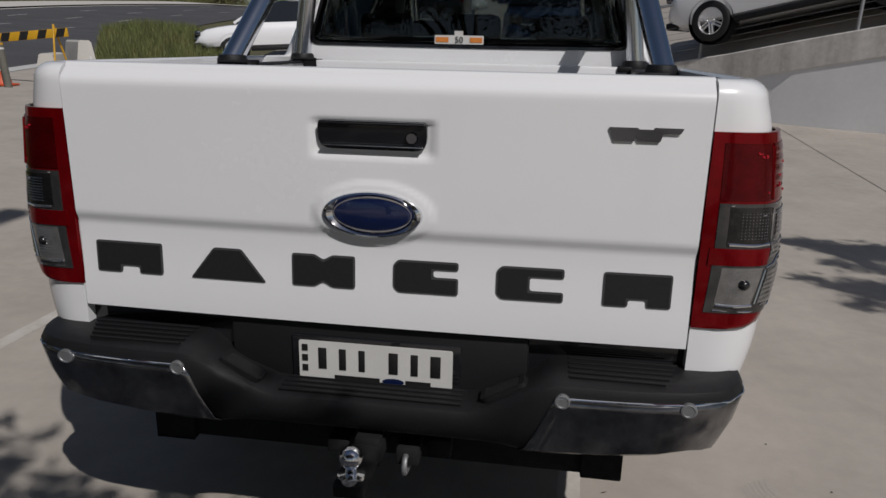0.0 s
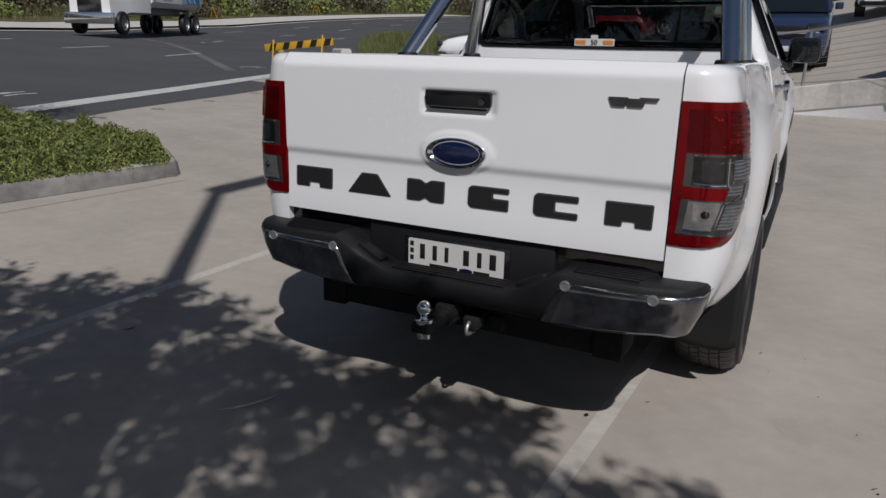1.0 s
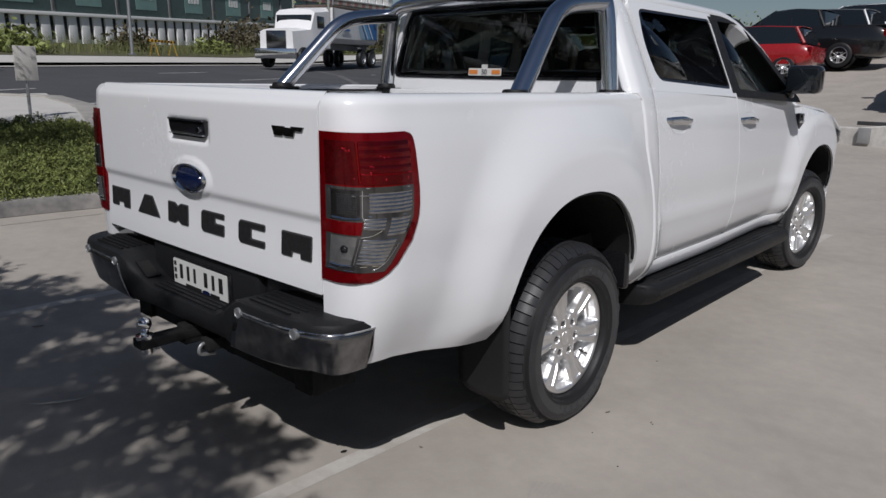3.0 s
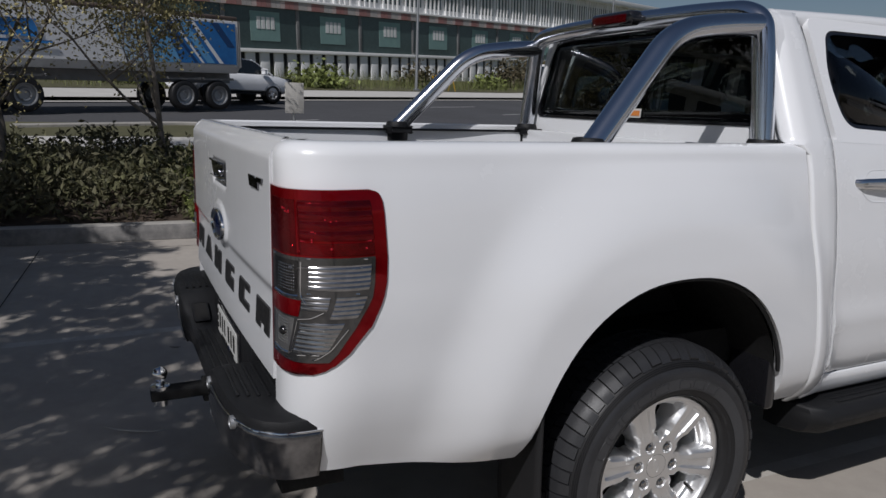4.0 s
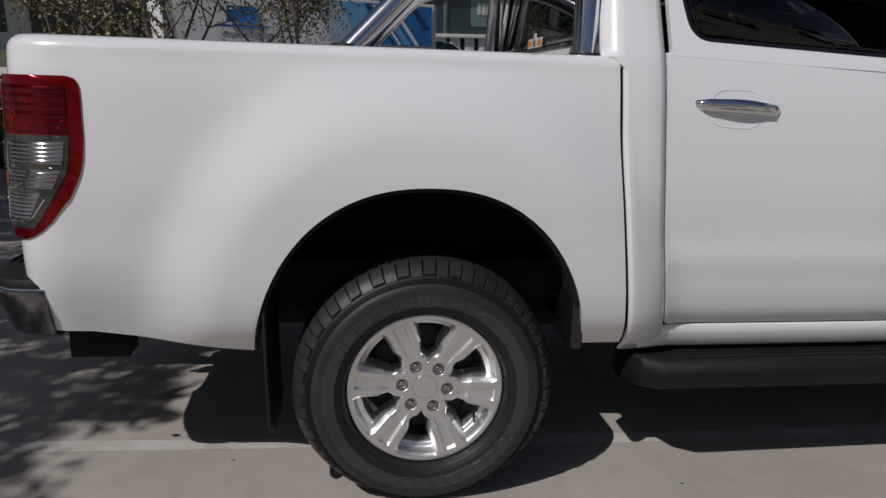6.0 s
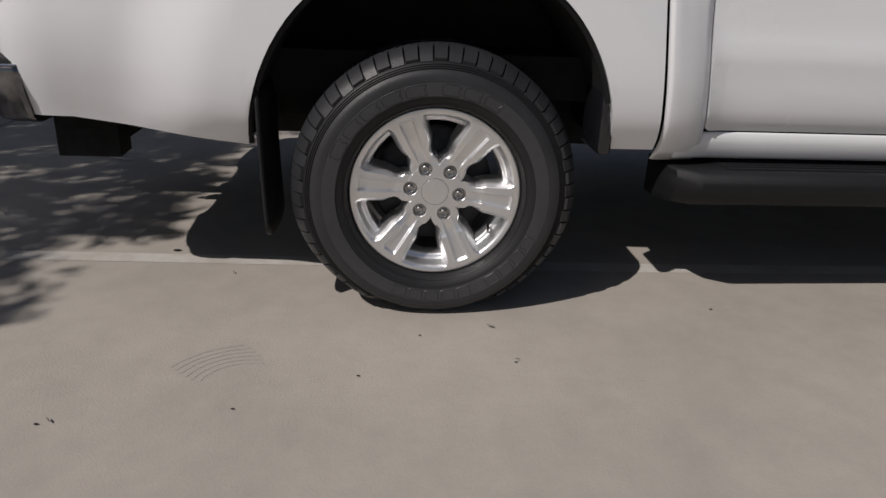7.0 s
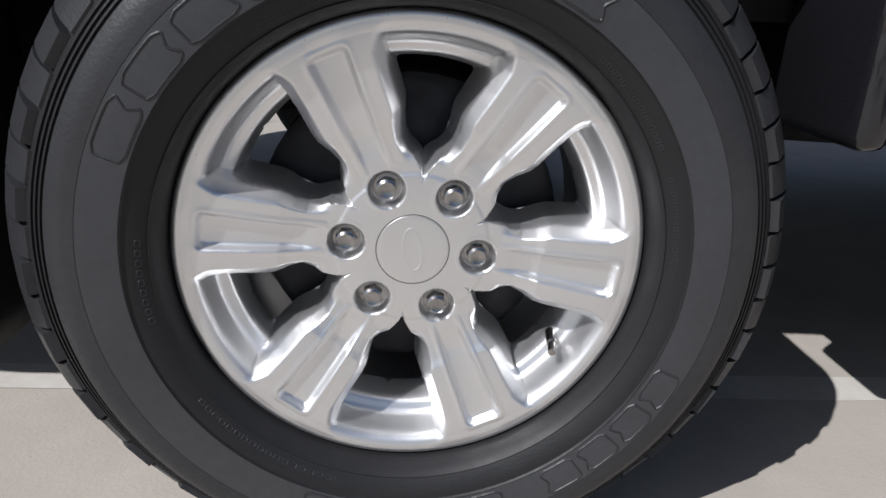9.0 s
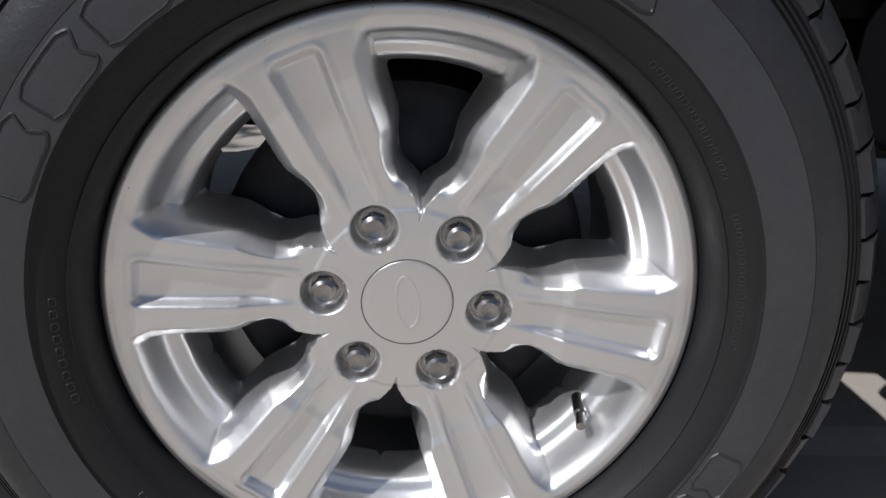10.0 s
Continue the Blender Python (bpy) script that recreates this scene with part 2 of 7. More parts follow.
WORN_ASPHALT = material("worn pale asphalt", (0.16, 0.158, 0.158), 0.85, vary=0.35, scale=0.6, fine=14, bump=0.5, bump_scale=60)
LINE_PAINT = material("worn line paint", (0.55, 0.53, 0.49), 0.75, vary=0.45, scale=7, fine=30, second=(0.415, 0.378, 0.334))
ROAD_PAINT = material("road marking", (0.60, 0.60, 0.58), 0.7, vary=0.3, scale=3, fine=20)
GRASS_GROUND = material("dry grass ground", (0.11, 0.105, 0.05), 0.95, vary=0.4, scale=0.6, fine=8)
MULCH = material("mulch", (0.085, 0.060, 0.042), 0.95, vary=0.5, scale=4, fine=50, bump=0.8, bump_scale=40)
LEAF = material("shrub leaf", (0.22, 0.245, 0.070), 0.6, vary=0.4, scale=5, fine=16, second=(0.085, 0.115, 0.030), piece=0.5)
DARK_LEAF = material("dark shrub leaf", (0.060, 0.060, 0.028), 0.6, vary=0.4, scale=2, fine=9, second=(0.085, 0.062, 0.038), piece=0.5)
HEDGE_LEAF = material("dull green shrub leaf", (0.105, 0.110, 0.048), 0.65, vary=0.4, scale=2, fine=9, second=(0.075, 0.062, 0.038), piece=0.5)
OLIVE_LEAF = material("olive autumn leaf", (0.36, 0.30, 0.15), 0.6, vary=0.4, scale=1.2, fine=9, second=(0.21, 0.205, 0.085), piece=0.6)
GRASS_BLADE = material("grass blade", (0.085, 0.12, 0.030), 0.7, vary=0.4, scale=1.5, fine=9, second=(0.16, 0.15, 0.06), piece=0.5)
BARK = material("grey bark", (0.23, 0.205, 0.18), 0.9, vary=0.4, scale=9, fine=60, bump=0.8, bump_scale=60)
YELLOW = material("safety yellow", (0.60, 0.33, 0.015), 0.5, vary=0.2, scale=8)
CONE_ORANGE = material("cone orange", (0.62, 0.10, 0.035), 0.55, vary=0.2, scale=8)
POST_GREY = material("weathered grey-green post", (0.16, 0.155, 0.13), 0.8, vary=0.35, scale=6, fine=40)
GALV = material("galvanised steel", (0.42, 0.43, 0.44), 0.45, 0.8, vary=0.2, scale=10)
HUB_DARK = material("brake parts", (0.045, 0.045, 0.048), 0.55, 0.4, vary=0.4, scale=20)

# ---- ground ----
ROAD_U, ROAD_N = Vector((-0.42, 0.907, 0)), Vector((-0.907, -0.42, 0))


def rise(x, y):
    """The land: level under the ute, climbing to the road on its left and gently ahead."""
    d = max(0.0, -x - 1)
    z = 0.058 * max(0.0, min(60.0, d) - 0.35 * (1 - math.exp(-d / 0.35)))
    return 0.025 + z + 0.011 * clamp(y - 0.8, 0, 3.2) + 0.03 * clamp(y - 4, 0, 60) * clamp((x + 9) / 6) + 0.03 * clamp(y - 24, 0, 60) * clamp((-x - 5) / 4) + 0.032 * clamp(y - 40, 0, 120) * clamp((-x - 18) / 10)


def road(u, n):
    """A place u metres along the road and n across it; it bends away to the right."""
    p = ROAD_U * u + ROAD_N * n
    return p.x + 0.004 * max(0.0, u - 30) ** 2, p.y


def sheet(name, label, category, mat, fn, us, vs, lift, kind="structure"):
    def at(u, v):
        x, y = fn(u, v)
        return (x, y, rise(x, y) + (lift(x, y) if callable(lift) else lift))
    return thing(name, surface(at, us, vs), mat, label, category, kind=kind)


def strip(bm, points, width, lift):
    """A flat band along a line on the land."""
    pts = [Vector((*p, 0)) for p in points]
    line = []
    for a, b in zip(pts, pts[1:]):
        n = max(1, int((b - a).length / 0.4))
        line += [a.lerp(b, i / n) for i in range(n)]
    line.append(pts[-1])
    rows = []
    for i, p in enumerate(line):
        d = (line[min(i + 1, len(line) - 1)] - line[max(i - 1, 0)]).normalized()
        s = Vector((-d.y, d.x, 0)) * width / 2
        rows.append([bm.verts.new((q.x, q.y, rise(q.x, q.y) + lift)) for q in (p - s, p + s)])
    for a, b in zip(rows, rows[1:]):
        bm.faces.new((a[0], a[1], b[1], b[0]))
    return bm


far = [-900, -500, -280, -160, -100, -70] + steps(-50, 50, 50) + [70, 100, 160, 280, 500, 900]
sheet("ground", "dry grassy ground under everything", "ground", GRASS_GROUND, lambda u, v: (u, v), far, far, -0.10)
fine = steps(-4, 4, 40)
sheet("apron", "pale concrete apron with worn parking lines", "concrete apron", CONCRETE, lambda u, v: (u if u > -8 else max(u, table([(1.5, -8.1), (1.97, -8.25), (4.3, -8.95), (6.5, -9.70), (9.4, -10.7), (11, -11.3), (13.5, -12.3)], v)), v), sorted(set(steps(-12, -4, 20) + fine + steps(4, 34, 30))), steps(-34, 13.5, 95), 0.0)
sheet("road", "grey asphalt road with lane markings", "road", ASPHALT, road, steps(-140, 200, 170), sorted(set(steps(5.4, 22, 22))), -0.05)
MOUTH_FAR = [(1.97, -8.25), (4.3, -8.95), (6.5, -9.70), (9.4, -10.7)]
MOUTH_NEAR = [(1.97, -7.15), (2.5, -7.38), (3.65, -7.76), (4.9, -8.07), (6.6, -8.50), (8.0, -8.92), (9.4, -9.5)]
sheet("drive_mouth", "dark asphalt strip across the driveway mouth", "asphalt strip", ASPHALT, lambda u, v: (lerp(table(MOUTH_FAR, v), table(MOUTH_NEAR, v), u), v), steps(0, 1, 8), steps(1.97, 9.4, 20), lambda x, y: 0.004)
sheet("far_path", "pale concrete path along the far side of the road", "footpath", PALE_CONCRETE, road, steps(-140, 200, 120), steps(21.6, 26.5, 3), lambda x, y: 0.10)
sheet("far_verge", "dry grass behind the far footpath", "verge", GRASS_GROUND, road, steps(-140, 200, 120), steps(26.5, 45, 8), lambda x, y: 0.12)

# raised land left of the driveway, with its kerb
EDGE = [(-4.55, -34), (-4.36, -8), (-4.30, -3), (-4.22, -0.2), (-4.13, 0.8), (-4.08, 1.33), (-4.13, 1.42), (-4.60, 1.74), (-5.6, 1.98), (-8.2, 2.20), (-9.6, 2.70), (-11.6, 3.30), (-13.6, 3.4), (-14.6, 2.2), (-14.6, 0), (-13.6, -3), (-8, -16), (0, -34)]


def kerb(points, inner, top, label, stain=False):
    """A kerb: a rounded concrete edge that stands over the apron."""
    pts = [Vector((*p, 0)) for p in points]
    line = []
    for a, b in zip(pts, pts[1:]):
        n = max(1, int((b - a).length / 0.3))
        line += [a.lerp(b, i / n) for i in range(n)]
    line.append(pts[-1])
    b = bmesh.new()
    rows = []
    for i, p in enumerate(line):
        d = (line[min(i + 1, len(line) - 1)] - line[max(i - 1, 0)]).normalized()
        s = Vector((-d.y, d.x, 0))
        z = rise(p.x, p.y)
        rows.append([b.verts.new(p + s * o + Vector((0, 0, z + h))) for o, h in ((0, -0.05), (0.015, top - 0.03), (0.03, top - 0.008), (0.05, top), (inner - 0.02, top + 0.004), (inner, top - 0.02), (inner, -0.05))])
    for a, c in zip(rows, rows[1:]):
        for i in range(len(a) - 1):
            b.faces.new((a[i], a[i + 1], c[i + 1], c[i]))
    for r in (rows[0], rows[-1]):
        b.faces.new(r)
    bmesh.ops.recalc_face_normals(b, faces=b.faces)
    made = thing("kerb", b, KERB, label, "kerb", kind="structure")
    if stain:
        b = bmesh.new()
        rows = []
        for i, p in enumerate(line):
            d = (line[min(i + 1, len(line) - 1)] - line[max(i - 1, 0)]).normalized()
            s = Vector((-d.y, d.x, 0))
            z = rise(p.x, p.y)
            rows.append([b.verts.new(p + s * o + Vector((0, 0, z + h))) for o, h in ((-0.003, 0.004), (0.0065, top * 0.5), (0.0125, top - 0.029), (0.027, top - 0.006))])
        for a, c in zip(rows, rows[1:]):
            for i in range(len(a) - 1):
                b.faces.new((a[i], a[i + 1], c[i + 1], c[i]))
        part("kerb_face", b, KERB_STAIN, made, "face blackened by tyres")
    return made


kerb(EDGE[:10], 0.16, 0.14, "grey concrete kerb round the planted bed, its face blackened by tyres", True)
gutter = strip(bmesh.new(), [(-4.18, -8), (-4.12, -3), (-4.06, -0.3), (-4.02, 0.8), (-4.00, 1.30)], 0.17, 0.003)
thing("gutter", gutter, CONCRETE, "pale concrete gutter along the kerb", "gutter", kind="structure")
kerb(EDGE[9:16], 0.45, 0.12, "pale kerb return at the driveway mouth")
sheet("bed_soil", "brown mulch in the planted bed", "mulch", MULCH, lambda u, v: (lerp(-8.6, table([(-34, -4.7), (-8, -4.44), (-3, -4.44), (-0.2, -4.36), (0.8, -4.27), (1.25, -4.23), (1.5, -4.45), (1.85, -5.0)], v), u), v), steps(0, 1, 16), sorted(steps(-34, -6, 28)[:-1] + steps(-6, 1.85, 26)), lambda x, y: 0.09 + 0.03 * noise.noise((x * 2, y * 2, 0)))
sheet("grass_strip", "dry grass strip beside the footpath", "grass strip", GRASS_GROUND, lambda u, v: (lerp(-14.4, -8.4, u), v), steps(0, 1, 12), steps(-16, 2.6, 20), lambda x, y: 0.08)
sheet("near_path", "pale concrete footpath beside the road", "footpath", PALE_CONCRETE, lambda u, v: (lerp(-11.6, -10.0, u), v), steps(0, 1, 3), steps(-16, 2.7, 20), lambda x, y: 0.10)
sheet("nose_slab", "pale concrete slab at the driveway mouth", "concrete slab", PALE_CONCRETE, lambda u, v: (lerp(-14.3, -8.5, u), lerp(0.9, lerp(3.3, 2.25, u), v)), steps(0, 1, 12), steps(0, 1, 6), lambda x, y: 0.105)

# parking lines, joints and marks on the apron
for points, label in (([(0.43, -7.0), (0.480, -1.3), (0.560, 0.7), (0.68, 4.6)], "worn white parking line"), ([(-2.02, -7.0), (-2.0, 0.0), (-1.98, 4.6)], "worn white parking line")):
    thing("parking_line", strip(bmesh.new(), points, 0.072, 0.0012), LINE_PAINT, label, "parking line", "parking lines", "structure")
for points in ([(-4.1, -1.95), (-1.0, -2.25), (8, -3.1)], [(3.72, 4.8), (4.03, 9.6)], [(3.72, 4.8), (3.5, -12)]):
    thing("slab_joint", strip(bmesh.new(), points, 0.007, 0.003), DARK, "dark joint between concrete slabs", "slab joint", "slab joints", "structure")
for x, y in ((-7.34, 3.03), (-7.60, 4.22), (-7.97, 5.61), (-8.55, 7.35)):
    cover = lathe([(0.002, 0.0001), (0.006, 0.075), (0.006, 0.095), (0.0, 0.10)], 20, "z")
    thing("drain_cover", cover, KERB_STAIN, "small dark round cover set in the concrete", "drain cover", "drain covers", "structure").matrix_basis = pose(x, y, rise(x, y), 0, 3.3, 0)
rng = random.Random(8)
for x, y, r in ((0.577, -1.370, 0.017), (0.434, -0.819, 0.010), (1.222, -0.196, 0.003), (1.164, 0.194, 0.003), (1.024, -0.04, 0.003), (1.352, -0.464, 0.003), (0.871, 0.832, 0.004), (1.398, -0.852, 0.004)):
    b = bmesh.new()
    ring = [b.verts.new((x + r * rng.uniform(0.7, 1.2) * math.cos(t), y + r * 1.4 * rng.uniform(0.7, 1.2) * math.sin(t), rise(x, y) + 0.003)) for t in (math.tau * i / 9 for i in range(9))]
    b.faces.new(ring)
    thing("oil_spot", b, DARK, "small dark spot on the concrete", "stain", "stains", "structure")
for x, y, a, s in ((0.980, 0.157, 60, 0.012), (-0.722, -1.398, 62, 0.14), (1.155, 0.199, 80, 0.006), (-1.694, -1.149, 70, 0.03), (1.39, -0.83, 40, 0.010), (0.62, -0.60, 20, 0.008)):
    b = bmesh.new()
    m = pose(x, y, rise(x, y) + 0.006, 12, 0, a)
    pts = [(-1, 0), (-0.5, 0.16), (0, 0.2), (0.6, 0.12), (1, 0), (0.5, -0.12), (0, -0.14), (-0.5, -0.10)]
    if s > 0.1:
        pts = [(p, q * 0.22) for p, q in pts]
    vs = [b.verts.new(m @ Vector((p * s, q * s, 0.12 * s * (p * p)))) for p, q in pts]
    b.faces.new(vs)
    ob = thing("fallen_leaf", b, LINE_PAINT if s > 0.1 else BARK, "dry fallen gum leaf on the concrete" if s < 0.1 else "pale dry strip of bark on the concrete", "leaf", "fallen leaves")
    solid(ob, 0.002)

# scuffs left by a turning tyre
for k in range(6):
    r = 0.10 + 0.018 * k
    arc = [(1.255 - r * math.sin(a), -0.455 - 1.1 * r * math.cos(a)) for a in (radians(lerp(10 + 3 * k, 105 - 5 * k, i / 8)) for i in range(9))]
    thing("tyre_scuff", strip(bmesh.new(), arc, 0.010, 0.0008), SCUFFED, "faint dark curved tyre scuff on the concrete", "scuff", "tyre scuffs", "structure")

# road paint
bm = bmesh.new()
strip(bm, [(-8.28, 2.3), (-8.90, 4.3), (-9.66, 6.5), (-11.08, 10.4), (-13.1, 16)], 0.40, 0.010)
streak_line = [(-36, 17.5), (-31.5, 20.5), (-28.5, 21.6), (-25, 20.1), (-20.4, 17.1), (-13.2, 11.6)]
thing("worn_streak", strip(bmesh.new(), streak_line, 0.30, -0.045), WORN_ASPHALT, "pale worn streak on the asphalt", "worn streak", kind="structure")
thing("edge_line", bm, ROAD_PAINT, "white line across the driveway mouth", "road marking", "road markings", "structure")
for n, u0, u1, gap, dash in ((10.6, -40, 120, 9, 3), (14.0, -40, 120, 9, 3), (17.6, -40, 120, 9, 3)):
    u = u0
    while u < u1:
        a, b = road(u, n), road(u + dash, n)
        thing("lane_dash", strip(bmesh.new(), [a, b], 0.11, -0.044), ROAD_PAINT, "white lane dash on the asphalt", "road marking", "lane dashes", "structure")
        u += gap + dash
thing("gutter", strip(bmesh.new(), [road(u, 21.4) for u in range(-100, 180, 10)], 0.45, -0.02), PALE_CONCRETE, "pale gutter along the far kerb", "gutter", kind="structure")
b = bmesh.new()
for x, y in ((-10.75, 2.75), (-10.35, 3.2), (-10.45, 3.5), (-10.2, 3.55), (-14.0, 12.8), (-13.8, 13.2), (-14.1, 13.3)):
    strip(b, [(x, y), (x - 0.10, y + 0.28), (x - 0.12, y + 0.62)], 0.06, -0.044)
thing("survey_mark", b, ROAD_PAINT, "white spray-paint survey marks on the asphalt", "road marking", kind="structure")

# retaining wall and the yard above it
WALL = [(9.0, 6.2, 2.55), (5.43, 9.2, 1.86), (4.24, 9.95, 1.58), (3.4, 10.9, 1.35), (2.12, 12.05, 1.07), (0.74, 12.25, 0.85), (0.0, 12.25, 0.76), (-0.95, 12.45, 0.64), (-2.6, 12.9, 0.60)]


def wall_mesh(low, high, thick, back):
    """Between two heights given by functions of a wall point."""
    b = bmesh.new()
    rows = []
    for i, (x, y, t) in enumerate(WALL):
        p, q = WALL[max(i - 1, 0)], WALL[min(i + 1, len(WALL) - 1)]
        d = Vector((q[0] - p[0], q[1] - p[1], 0)).normalized()
        s = Vector((d.y, -d.x, 0))
        s = s if s.y > 0 else -s
        c = Vector((x, y, 0))
        f, g = c + s * back, c + s * (back + thick)
        a0, a1 = low(x, y, t), high(x, y, t)
        rows.append([b.verts.new((v.x, v.y, z)) for v, z in ((f, a0), (f, a1 - 0.02), (f + s * 0.02, a1), (g - s * 0.02, a1), (g, a1 - 0.02), (g, a0))])
    for a, c in zip(rows, rows[1:]):
        for i in range(6):
            j = (i + 1) % 6
            b.faces.new((a[i], a[j], c[j], c[i]))
    b.faces.new(rows[0])
    b.faces.new(rows[-1][::-1])
    bmesh.ops.recalc_face_normals(b, faces=b.faces)
    return b


def cap_low(x, y, t):
    return max(t - 0.46, rise(x, y) - 0.05)


thing("wall_panel", wall_mesh(lambda x, y, t: rise(x, y) - 0.2, lambda x, y, t: max(t - 0.44, rise(x, y) - 0.04), 0.16, 0.03), PANEL_CONCRETE, "smooth grey retaining-wall panels", "retaining wall", kind="structure")
thing("wall_cap", wall_mesh(cap_low, lambda x, y, t: t, 0.24, 0.0), WALL_CONCRETE, "stained concrete capping beam of the retaining wall", "wall cap", kind="structure")


def yard(x, y):
    """The sales yard climbs away behind the wall."""
    edge = table([(-40, 0.55), (-2.6, 0.56), (-0.95, 0.60), (0.74, 0.81), (2.12, 1.03), (3.4, 1.31), (5.43, 1.82), (9.0, 2.5), (40, 4.0)], x)
    y0 = table([(-40, 14), (-2.6, 12.9), (0.74, 12.3), (2.12, 12.05), (3.4, 10.9), (5.43, 9.2), (9.0, 6.2), (40, -20)], x)
    d = max(0.0, y - y0 - 0.1)
    return edge + 0.14 * min(d, 3.5) + 0.125 * clamp(d - 3.5, 0, 22) + 0.03 * clamp(d - 25.5, 0, 40)


bm = surface(lambda x, v: (x, (y := lerp(table([(-40, 14), (-2.6, 12.9), (0.74, 12.3), (2.12, 12.05), (3.4, 10.9), (5.43, 9.2), (9.0, 6.2), (34, -14)], x) + 0.14, 75, v)), yard(x, y)), sorted(set(steps(-7.5, 10, 40) + steps(10, 34, 12))), [0, 0.01, 0.02, 0.04, 0.07, 0.1, 0.15, 0.2, 0.3, 0.4, 0.55, 0.7, 1])
rim = [e for e in bm.edges if e.is_boundary]
for g in bmesh.ops.extrude_edge_only(bm, edges=rim)["geom"]:
    if isinstance(g, bmesh.types.BMVert):
        g.co.z -= 0.8
thing("yard", bm, CONCRETE, "concrete sales yard above the retaining wall", "yard", kind="structure")

# ---- the white ute: its rear axle stands over the origin, its nose points along +y ----
BASE, AXLE, ARCH_A, ARCH_R, ARCH_B = 3.22, 0.373, 0.472, 0.494, 0.600
ute = root("ute", "white double-cab ute with polished sports bar, parked on the concrete apron", "ute")


def arch_half(side_):
    """The arch reaches a little further behind the axle than ahead of it."""
    return ARCH_A if side_ > 0 else ARCH_R


def arch_ratio(y, z, yc):
    return ((abs(y - yc) / arch_half(y - yc)) ** 2.3 + (max(0.0, z - AXLE) / ARCH_B) ** 2.3) ** (1 / 2.3)


def arch_z(y, yc):
    k = abs(y - yc) / arch_half(y - yc)
    return AXLE + ARCH_B * max(0.0, 1 - k ** 2.3) ** (1 / 2.3)


SIDE = [(0.44, 0.775), (0.49, 0.808), (0.54, 0.832), (0.60, 0.850), (0.67, 0.864), (0.74, 0.869), (0.84, 0.872), (0.93, 0.874), (0.985, 0.872),
        (1.05, 0.866), (1.12, 0.858), (1.19, 0.848), (1.25, 0.836), (1.30, 0.822)]


def side_x(y, z):
    """The half-width of the body at a height."""
    x = table(SIDE, z)
    bulge = max(smooth((1.66 - arch_ratio(y, z, yc)) / 0.47) for yc in (0.0, BASE))
    low = smooth((z - 0.40) / 0.2)
    x += 0.050 * bulge * low
    if y < -0.45:
        x -= 0.036 * smooth((-0.45 - y) / 0.5) * smooth((0.80 - z) / 0.26)
    x -= 0.045 * smooth((y - 1.3) / 1.6)
    if y > 3.5:
        x -= 0.30 * ((y - 3.5) / 0.6) ** 2.2
    return x


def seam(z):
    """How far the joints behind the cab run forward towards the sill."""
    return 0.064 * clamp((1.25 - z) / 0.74) ** 2.0


TAIL_Y, CORNER_Y, GATE_X = -1.108, -0.93, 0.714


def plan(s, z, out=0.0):
    """A point of the tub's skin: s runs from the tailgate's edge (0) round the corner (1) and then forward in metres."""
    if s <= 1:
        a = s * math.pi / 2
        x = GATE_X + (side_x(CORNER_Y, z) - GATE_X) * math.sin(a) ** 0.80
        y = CORNER_Y + (TAIL_Y - CORNER_Y) * math.cos(a) ** 0.90 if a < math.pi / 2 - 1e-6 else CORNER_Y
        n = Vector((math.sin(a), -math.cos(a), 0))
    else:
        y = CORNER_Y + (s - 1)
        x, n = side_x(y, z), Vector((1, 0, 0))
    return Vector((x, y, z)) + n * out


def tub_skin():
    bm = bmesh.new()
    ss = steps(0, 1, 12)[:-1]
    ys = sorted(set(steps(CORNER_Y, -ARCH_R - 0.004, 14) + [-ARCH_R + 0.4 * ARCH_R * (i / 14) ** 2 for i in range(15)] +
                    steps(-0.6 * ARCH_R, 0.6 * ARCH_A, 16) + [ARCH_A - 0.4 * ARCH_A * (i / 14) ** 2 for i in range(15)] + steps(ARCH_A + 0.004, 0.530, 4)))
    ss += [1 + y - CORNER_Y for y in ys]
    ss = [None] + ss

    def low(s):
        y = CORNER_Y + s - 1 if s > 1 else CORNER_Y
        b = lerp(0.555, 0.488, clamp((y + 1.0) / 0.5)) if y < 0 else 0.497
        return max(b, arch_z(y, 0.0)) if -ARCH_R < y < ARCH_A else b

    def forward(p):
        return p + Vector((0, seam(p.z) * clamp((p.y - 0.470) / 0.06), 0))

    rows = []
    for s in ss:
        fold, s = s is None, s or 0.0
        z0, col = low(s), []
        inward = plan(s, 1.3, 0) - plan(s, 1.3, 1.0)
        edge = plan(s, z0)
        col.append(edge + inward * 0.035 + Vector((0, 0, 0.006)))
        for v in steps(0, 1, 26):
            col.append(plan(s, lerp(z0, 1.296, v)))
        top = plan(s, 1.296)
        for a in steps(0, 90, 6)[1:]:
            col.append(top + inward * 0.040 * (1 - math.cos(radians(a))) + Vector((0, 0, 0.042 * math.sin(radians(a)))))
        col.append(col[-1] + inward * 0.012)
        col.append(col[-1] + inward * 0.008 + Vector((0, 0, -0.006)))
        col.append(col[-1] + Vector((0, 0, -0.026)))
        col.append(col[-1] + inward * 0.075)
        col.append(col[-1] + Vector((0, 0, -0.32)))
        if fold:
            col = [p + Vector((0.0, 0.05, 0)) for p in col]
        rows.append(col)
    vs = [[bm.verts.new(forward(p)) for p in col] for col in rows]
    for a, b in zip(vs, vs[1:]):
        for i in range(len(a) - 1):
            bm.faces.new((a[i], b[i], b[i + 1], a[i + 1]))
    return bm


skin = tub_skin()
part("tub_side", mirrored(skin), WHITE, ute)
part("tub_side", skin, WHITE, ute)
